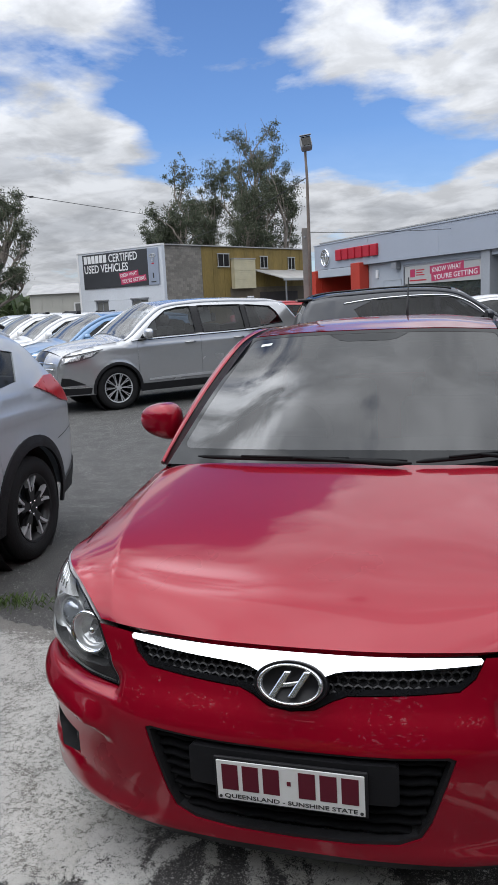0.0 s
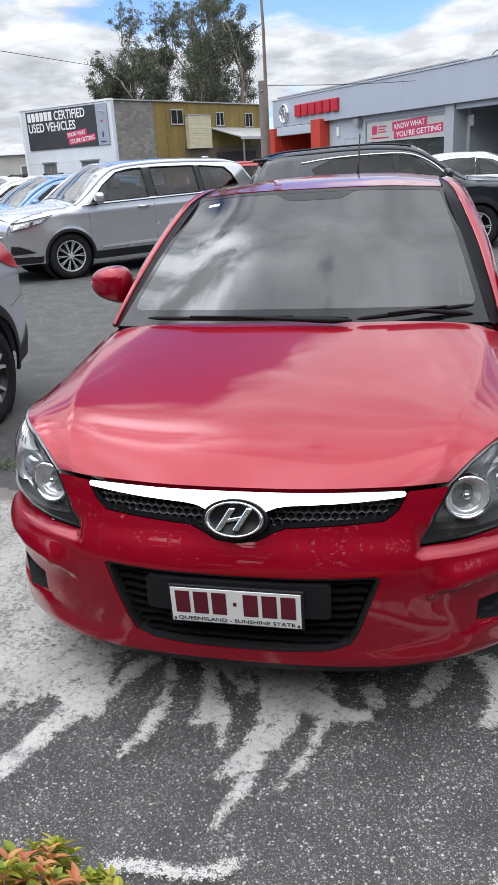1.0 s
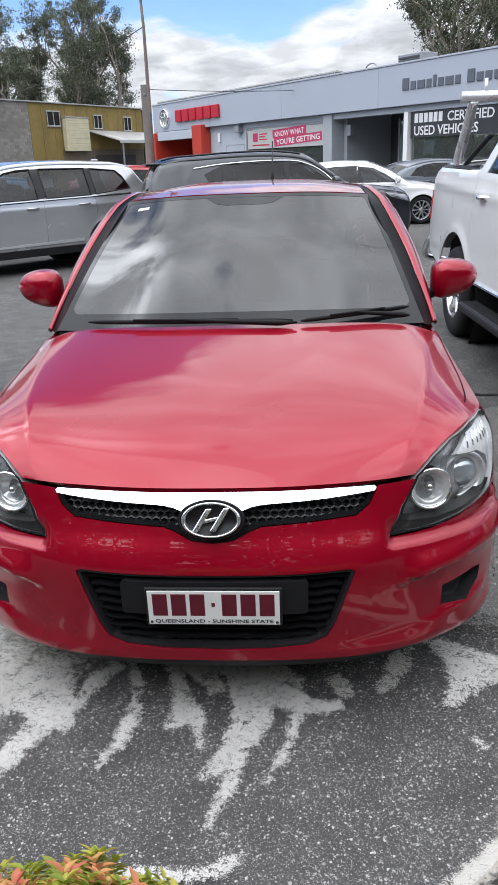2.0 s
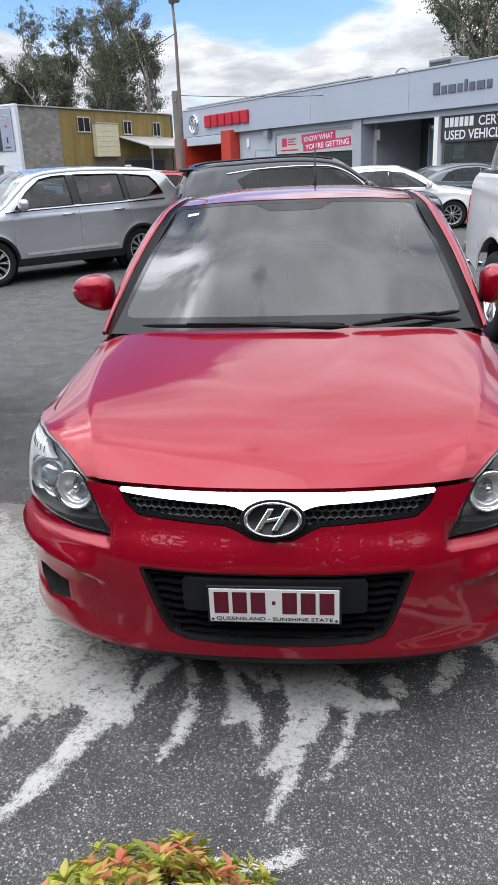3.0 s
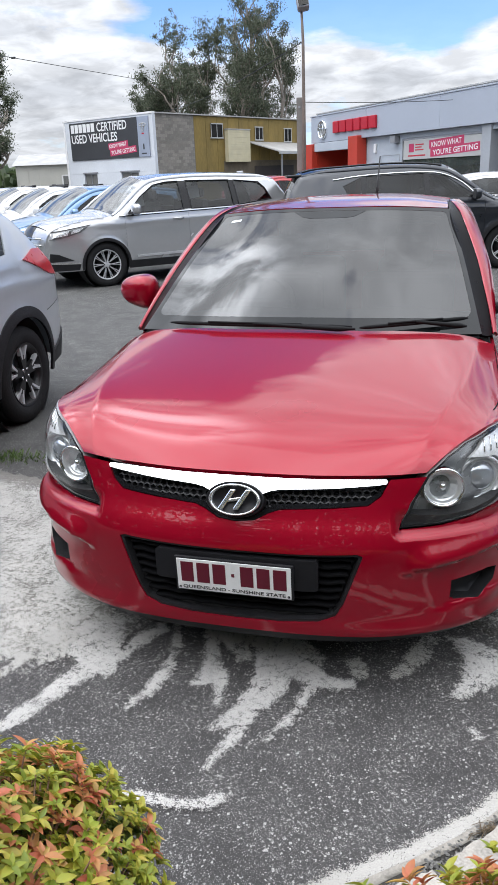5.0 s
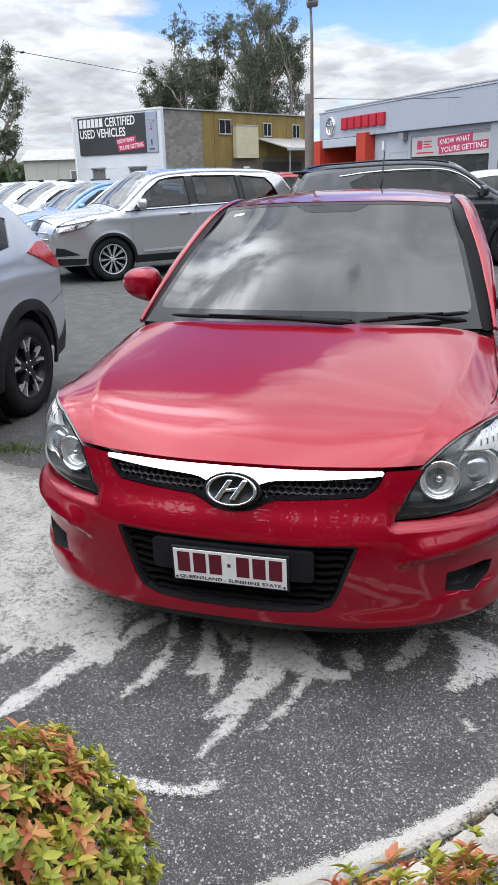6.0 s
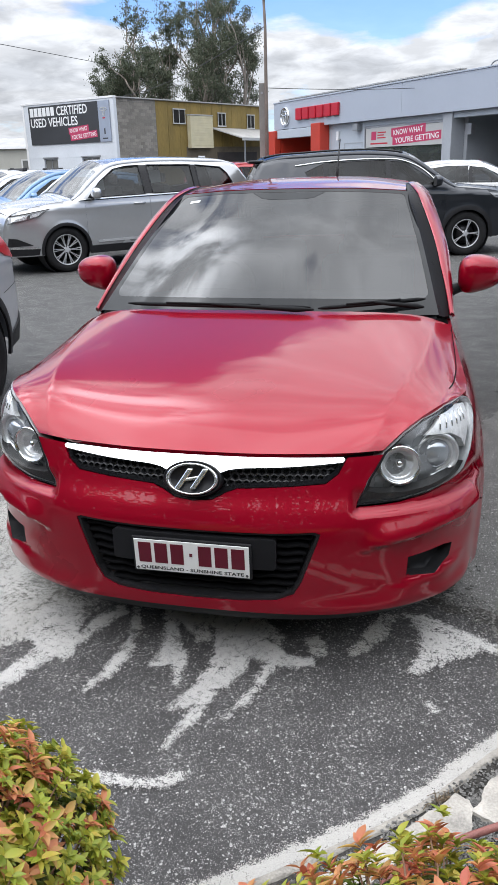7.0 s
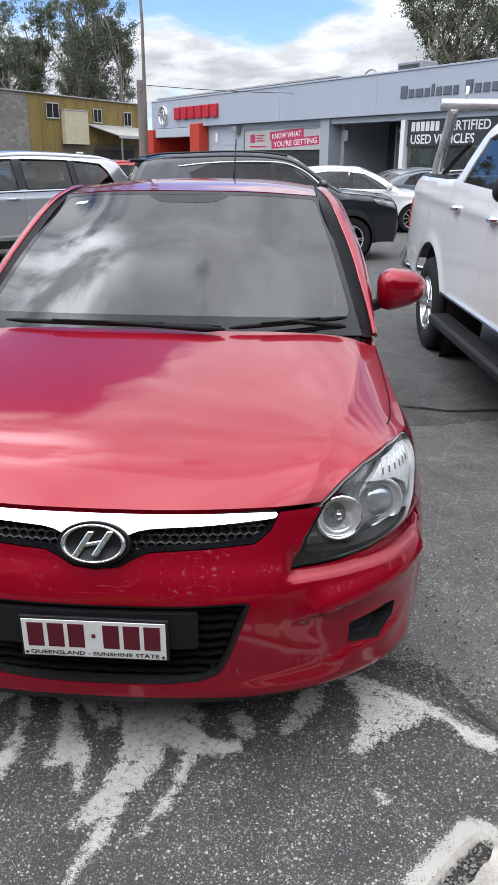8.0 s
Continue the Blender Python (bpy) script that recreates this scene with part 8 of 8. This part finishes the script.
M["lamp_wall"] = material("lamp_wall", (0.40, 0.41, 0.42), 0.35, 0.5, vary=0.2, scale=12)
M["border_black"] = material("border_black", (0.004, 0.004, 0.005), 0.30, vary=0.2, scale=12, spec=0.05)
M["screen_print"] = material("screen_print", (0.010, 0.011, 0.012), 0.03, vary=0.1, scale=12, spec=0.28)
M["wiper_black"] = material("wiper_black", (0.008, 0.008, 0.009), 0.7, vary=0.2, scale=12, spec=0.2)
M["bright_chrome"] = material("bright_chrome", (0.78, 0.79, 0.80), 0.16, 0.85, vary=0.03, scale=12)
red_hatch()


# ---- trees ----
M["bark"] = material("bark", (0.30, 0.26, 0.22), 0.85, vary=0.4, scale=1.2, bump=0.3, bump_scale=12)
def leaf_material(name, a, b, c):
    m = bpy.data.materials.new(name)
    m.use_nodes = True
    n, l = m.node_tree.nodes, m.node_tree.links
    geo = n.new("ShaderNodeNewGeometry")
    info = n.new("ShaderNodeObjectInfo")
    add = n.new("ShaderNodeMath")
    add.operation = "ADD"
    l.new(geo.outputs["Random Per Island"], add.inputs[0])
    l.new(info.outputs["Random"], add.inputs[1])
    fr = n.new("ShaderNodeMath")
    fr.operation = "FRACT"
    l.new(add.outputs[0], fr.inputs[0])
    r = n.new("ShaderNodeValToRGB")
    r.color_ramp.elements.new(0.5)
    for e, (p, col) in zip(r.color_ramp.elements, ((0.0, a), (0.5, b), (1.0, c))):
        e.position, e.color = p, (*col, 1)
    l.new(fr.outputs[0], r.inputs[0])
    p = n["Principled BSDF"]
    tc = n.new("ShaderNodeTexCoord")
    sp = n.new("ShaderNodeTexNoise")
    sp.inputs["Scale"].default_value = 70.0
    l.new(tc.outputs["Object"], sp.inputs["Vector"])
    mx = n.new("ShaderNodeMix")
    mx.data_type, mx.blend_type = "RGBA", "MULTIPLY"
    mx.inputs["Factor"].default_value = 0.35
    l.new(r.outputs[0], mx.inputs["A"])
    l.new(sp.outputs["Color"], mx.inputs["B"])
    l.new(mx.outputs["Result"], p.inputs["Base Color"])
    p.inputs["Roughness"].default_value = 0.45
    tr = n.new("ShaderNodeBsdfTranslucent")
    l.new(r.outputs[0], tr.inputs["Color"])
    mix = n.new("ShaderNodeMixShader")
    mix.inputs[0].default_value = 0.30
    l.new(p.outputs[0], mix.inputs[1])
    l.new(tr.outputs[0], mix.inputs[2])
    l.new(mix.outputs[0], n["Material Output"].inputs[0])
    return m


M["gum_leaf"] = leaf_material("gum_leaf", (0.055, 0.072, 0.040), (0.10, 0.12, 0.07), (0.19, 0.21, 0.14))
M["bush_leaf"] = leaf_material("bush_leaf", (0.06, 0.085, 0.04), (0.08, 0.12, 0.045), (0.12, 0.15, 0.07))


def gum_tree(name, x, y, height, spread, seed, label, leaves=60000, bare=0.25, lean=0.0, leaf=0.17, trunk=0.30, forks=3, reach=6.0):
    """A tall gum: forking pale stems, upswept limbs and many loose bunches of hanging leaves with gaps between them."""
    t = empty(name, pose(x, y, 0), label, "tree")
    rnd = np.random.RandomState(seed)
    tubes, tips = [], []

    def grow(p, d, length, r, depth):
        n = 8
        pts, q, dd = [p], p.copy(), d.copy()
        for _ in range(n):
            dd = dd + rnd.normal(0, 0.10 + 0.03 * depth, 3) + np.array((0, 0, 0.06))
            dd /= np.linalg.norm(dd)
            q = q + dd * length / n
            pts.append(q.copy())
        tubes.append(tube_data(pts, np.linspace(r, r * 0.5, n + 1), 8 if depth < 2 else 5))
        if depth >= 3:
            tips.extend((pts[-1], pts[5], pts[3]))
            return
        if depth == 2:
            tips.extend((pts[-1], pts[5]))
        kids = rnd.randint(3, 6) if depth else rnd.randint(7, 10)
        for k in range(kids):
            f = rnd.uniform(0.35, 1.0) if depth else bare + (1.0 - bare) * (k + rnd.uniform(0, 1)) / kids
            a = rnd.uniform(0, 6.28)
            out = np.array((math.cos(a), math.sin(a), 0)) * rnd.uniform(0.5, 1.0) * spread
            nd = dd * 0.70 + out + np.array((0, 0, 0.12 if depth else 0.25))
            nd /= np.linalg.norm(nd)
            grow(np.array(pts[min(int(round(f * n)), n)]), nd, length * rnd.uniform(0.42, 0.62), r * 0.48, depth + 1)

    for k in range(forks):
        a = 6.28 * k / forks + rnd.uniform(0, 1)
        grow(np.array((0.5 * math.cos(a), 0.5 * math.sin(a), 0)) * (forks > 1), np.array((lean + 0.14 * math.cos(a), 0.14 * math.sin(a), 1.0)), height * rnd.uniform(0.52, 0.66), trunk, 0)
    v, f = merge(*tubes)
    k = height * 0.96 / v[:, 2].max()

    def drawn_in(p):
        """Limbs that would grow too far out are held back."""
        r = np.hypot(p[:, 0], p[:, 1])[:, None]
        return np.concatenate([p[:, :2] / (1 + (r / reach) ** 4) ** 0.25, p[:, 2:] * k], 1)
    sheet("trunk", drawn_in(v), f, M["bark"], t)
    pts = drawn_in(np.array(tips))
    pts = pts[rnd.uniform(0, 1, len(pts)) < 0.62]
    weight = rnd.uniform(0.3, 1.0, len(pts)) ** 1.5
    pick = rnd.choice(len(pts), leaves, p=weight / weight.sum())
    size = (height * 0.0138 * rnd.uniform(0.5, 1.6, len(pts)))[pick]
    c = pts[pick] + rnd.normal(0, 1, (leaves, 3)) * np.array((1.0, 1.0, 0.62)) * size[:, None]
    a, b = rnd.uniform(0, 6.28, leaves), rnd.normal(-0.8, 0.55, leaves)
    d = np.stack([np.cos(a) * np.cos(b), np.sin(a) * np.cos(b), np.sin(b)], 1) * (leaf * rnd.uniform(0.6, 1.4, leaves))[:, None]
    s = np.cross(d, rnd.normal(0, 1, (leaves, 3)))
    s = s / (np.linalg.norm(s, axis=1)[:, None] + 1e-9) * leaf * 0.24
    vv = np.stack([c, c + d * 0.5 + s, c + d, c + d * 0.5 - s], 1).reshape(-1, 3)
    ff = [(4 * i, 4 * i + 1, 4 * i + 2, 4 * i + 3) for i in range(leaves)]
    sheet("crown", vv, ff, M["gum_leaf"], t, smooth=False)
    return t


gum_tree("gum_tree", -24.9, 69.5, 16.6, 0.66, 12, "broad gum tree with open grey-green crown", 56000, 0.25, 0.0, reach=4.6)
gum_tree("gum_tree", -19.0, 71.0, 19.4, 0.62, 5, "tall gum tree with pale trunk behind the roofs", 56000, 0.25, 0.0, reach=4.8)
gum_tree("gum_tree", -33.9, 48.5, 13.2, 0.85, 18, "gum tree with drooping leaves beyond the yard", 45000, 0.05, 0.0, 0.15, forks=2)
gum_tree("gum_tree", 10.6, 54.0, 17.5, 0.74, 9, "dark spreading gum tree behind the showroom", 44000, 0.10, 0.0, 0.16)
gum_tree("gum_tree", 18.6, 56.0, 22.0, 0.62, 15, "tall dark gum tree behind the showroom roof", 60000, 0.10, 0.0, 0.16)


def far_woods():
    rnd = np.random.RandomState(2)
    n = 52000
    # the belt runs on unseen behind the camera, added for reflections
    a = np.radians(rnd.uniform(-180, 180, n))
    r = rnd.uniform(190, 230, n)
    top = 5.5 + 3.0 * np.array([noise.noise(Vector((q * 9, 0.3, 0))) + 0.6 * noise.noise(Vector((q * 40, 4.3, 0))) for q in a])
    z = rnd.uniform(0, 1, n) ** 0.7 * top
    c = np.stack([r * np.sin(a), r * np.cos(a), z], 1)
    d, s = rnd.normal(0, 1, (n, 3)) * 0.9, rnd.normal(0, 1, (n, 3)) * 0.7
    v = np.stack([c - d, c + s, c + d, c - s], 1).reshape(-1, 3)
    ob = sheet("far_woods", v, [(4 * i, 4 * i + 1, 4 * i + 2, 4 * i + 3) for i in range(n)], M["bush_leaf"], None, smooth=False)
    tagged(ob, "distant belt of trees along the horizon", "woods", kind="stuff")


far_woods()


def street_hedge():
    """Unseen foliage added to close the place behind the camera and darken reflections."""
    rnd = np.random.RandomState(11)
    n = 46000
    x = rnd.uniform(-45, 45, n)
    top = 11.0 + 5.0 * np.array([noise.noise(Vector((q * 0.16, 1.3, 0))) + 0.5 * noise.noise(Vector((q * 0.7, 4.3, 0))) for q in x])
    c = np.stack([x, -15 + 0.012 * x * x + rnd.normal(0, 0.8, n), rnd.uniform(0, 1, n) ** 0.9 * top * rnd.uniform(0.75, 1.1, n)], 1)
    d, s = rnd.normal(0, 1, (n, 3)) * 0.22, rnd.normal(0, 1, (n, 3)) * 0.16
    v = np.stack([c - d, c + s, c + d, c - s], 1).reshape(-1, 3)
    ob = sheet("street_hedge", v, [(4 * i, 4 * i + 1, 4 * i + 2, 4 * i + 3) for i in range(n)], M["bush_leaf"], None, smooth=False)
    tagged(ob, "tall unseen foliage screen added behind the camera for reflections", "hedge", kind="stuff")


street_hedge()

# ---- the hedge in front ----
M["hedge_green"] = leaf_material("hedge_green", (0.19, 0.25, 0.024), (0.38, 0.42, 0.045), (0.62, 0.52, 0.09))
M["hedge_red"] = leaf_material("hedge_red", (0.58, 0.15, 0.09), (0.66, 0.27, 0.12), (0.60, 0.40, 0.11))
# the leaf greens again, darkened to paint the shade inside the shrubs
M["hedge_inner_shade"] = leaf_material("hedge_inner_shade", (0.06, 0.10, 0.015), (0.10, 0.15, 0.02), (0.15, 0.19, 0.03))
M["twig"] = material("twig", (0.22, 0.13, 0.08), 0.8, vary=0.3, scale=30)


def leaf_shape(long, wide, fold, curl):
    """A pointed leaf: a folded blade that bends towards its tip."""
    t = np.array((0.0, 0.14, 0.36, 0.60, 0.82, 1.0))
    w = wide * np.array((0.06, 0.62, 1.0, 0.86, 0.46, 0.0))
    v, f = [], []
    for a, b in zip(t, w):
        z = -curl * a * a * long
        v += [(-b / 2, a * long, z + fold * b), (0.0, a * long, z), (b / 2, a * long, z + fold * b)]
    for k in range(5):
        f += [(3 * k, 3 * k + 1, 3 * k + 4, 3 * k + 3), (3 * k + 1, 3 * k + 2, 3 * k + 5, 3 * k + 4)]
    return np.array(v), f


def shrub(name, centre, radii, seed, label, sprigs, red_share, peak=4.0, fall=0.5):
    t = empty(name, pose(centre[0], centre[1], 0), label, "shrub")
    rnd = np.random.RandomState(seed)
    shapes = [leaf_shape(0.028, 0.0120, 0.22, 0.25), leaf_shape(0.024, 0.0110, 0.30, 0.1), leaf_shape(0.020, 0.0085, 0.15, 0.4)]
    meshes = {}
    stems, loose = [], {"hedge_green": [], "hedge_red": [], "hedge_inner_shade": []}
    near = []
    for k in range(sprigs):
        a = rnd.uniform(0, 6.28)
        r = math.sqrt(rnd.uniform(0, 1))
        x, y = r * math.cos(a), r * math.sin(a)
        lump = 0.86 + 0.24 * noise.noise(Vector((x * 2.9 + seed, y * 2.9, 0.0))) + rnd.normal(0, 0.06)
        top = max(0.0, 1 - (r * 0.94) ** peak) ** fall * lump
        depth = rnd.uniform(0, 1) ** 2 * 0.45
        p = np.array((x * radii[0] * (1 - 0.25 * depth), y * radii[1] * (1 - 0.25 * depth), centre[2] + radii[2] * top * (1 - depth)))
        out = np.array((x * 0.9, y * 0.9, 0.75 + rnd.uniform(-0.2, 0.4)))
        out /= np.linalg.norm(out)
        # sprigs deep in the shrub take the darker, shade-coloured leaves
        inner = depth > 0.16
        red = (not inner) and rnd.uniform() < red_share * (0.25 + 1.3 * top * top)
        kind = "hedge_inner_shade" if inner else ("hedge_red" if red else "hedge_green")
        root = np.array((p[0] * 0.35, p[1] * 0.35, max(0.02, p[2] - 0.30)))
        if k % 3 == 0:
            stems.append(tube_data([root, (root + p) / 2 + rnd.normal(0, 0.015, 3), p], [0.004, 0.003, 0.0015], 5))
        n = rnd.randint(6, 10)
        side = np.cross(out, (0.3, 0.2, 1.0))
        side /= np.linalg.norm(side)
        other = np.cross(out, side)
        for q in range(n):
            b = q * 2.4 + rnd.uniform(-0.3, 0.3)
            up = rnd.uniform(0.15, 1.1)
            d = out * up + (side * math.cos(b) + other * math.sin(b))
            d /= np.linalg.norm(d)
            nn = out - d * (out @ d) + rnd.normal(0, 0.15, 3)
            nn -= d * (nn @ d)
            nn /= np.linalg.norm(nn)
            xx = np.cross(d, nn)
            s = rnd.uniform(0.7, 1.25) * (1.0 if not red else 1.1)
            m = np.eye(4)
            m[:3, 0], m[:3, 1], m[:3, 2], m[:3, 3] = xx * s, d * s, nn * s, p - out * 0.012 * q / n
            if not inner and len(near) < 300 and (p[1] > -0.02 or p[2] > centre[2] + radii[2] * 0.55) and rnd.uniform() < 0.35:
                near.append((kind, rnd.randint(3), m))
            else:
                loose[kind].append((rnd.randint(3), m))
    v, f = merge(*stems)
    sheet("twig", v, f, M["twig"], t)["kind"] = "stuff"
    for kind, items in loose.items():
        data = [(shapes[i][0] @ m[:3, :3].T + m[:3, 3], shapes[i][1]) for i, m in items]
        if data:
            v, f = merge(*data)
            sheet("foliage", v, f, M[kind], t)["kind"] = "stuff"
    for kind, i, m in near:
        if (kind, i) not in meshes:
            me = bpy.data.meshes.new("leaf")
            me.from_pydata([tuple(p) for p in shapes[i][0]], [], shapes[i][1])
            me.polygons.foreach_set("use_smooth", [True] * len(me.polygons))
            me.materials.append(M[kind])
            meshes[(kind, i)] = me
        ob = new("leaf", meshes[(kind, i)])
        ob.parent = t
        ob.matrix_basis = Matrix(m.tolist())
    return t


shrub("garden_shrub", (-0.115, -1.32, 0.26), (0.35, 0.48, 0.535), 3, "low shrub with green leaves and coral-red young tips", 2900, 0.30, 2.0, 0.62)
shrub("garden_shrub", (0.82, -1.50, 0.25), (0.56, 0.54, 0.46), 7, "low shrub with orange-red young leaves beside the kerb", 3600, 0.62)
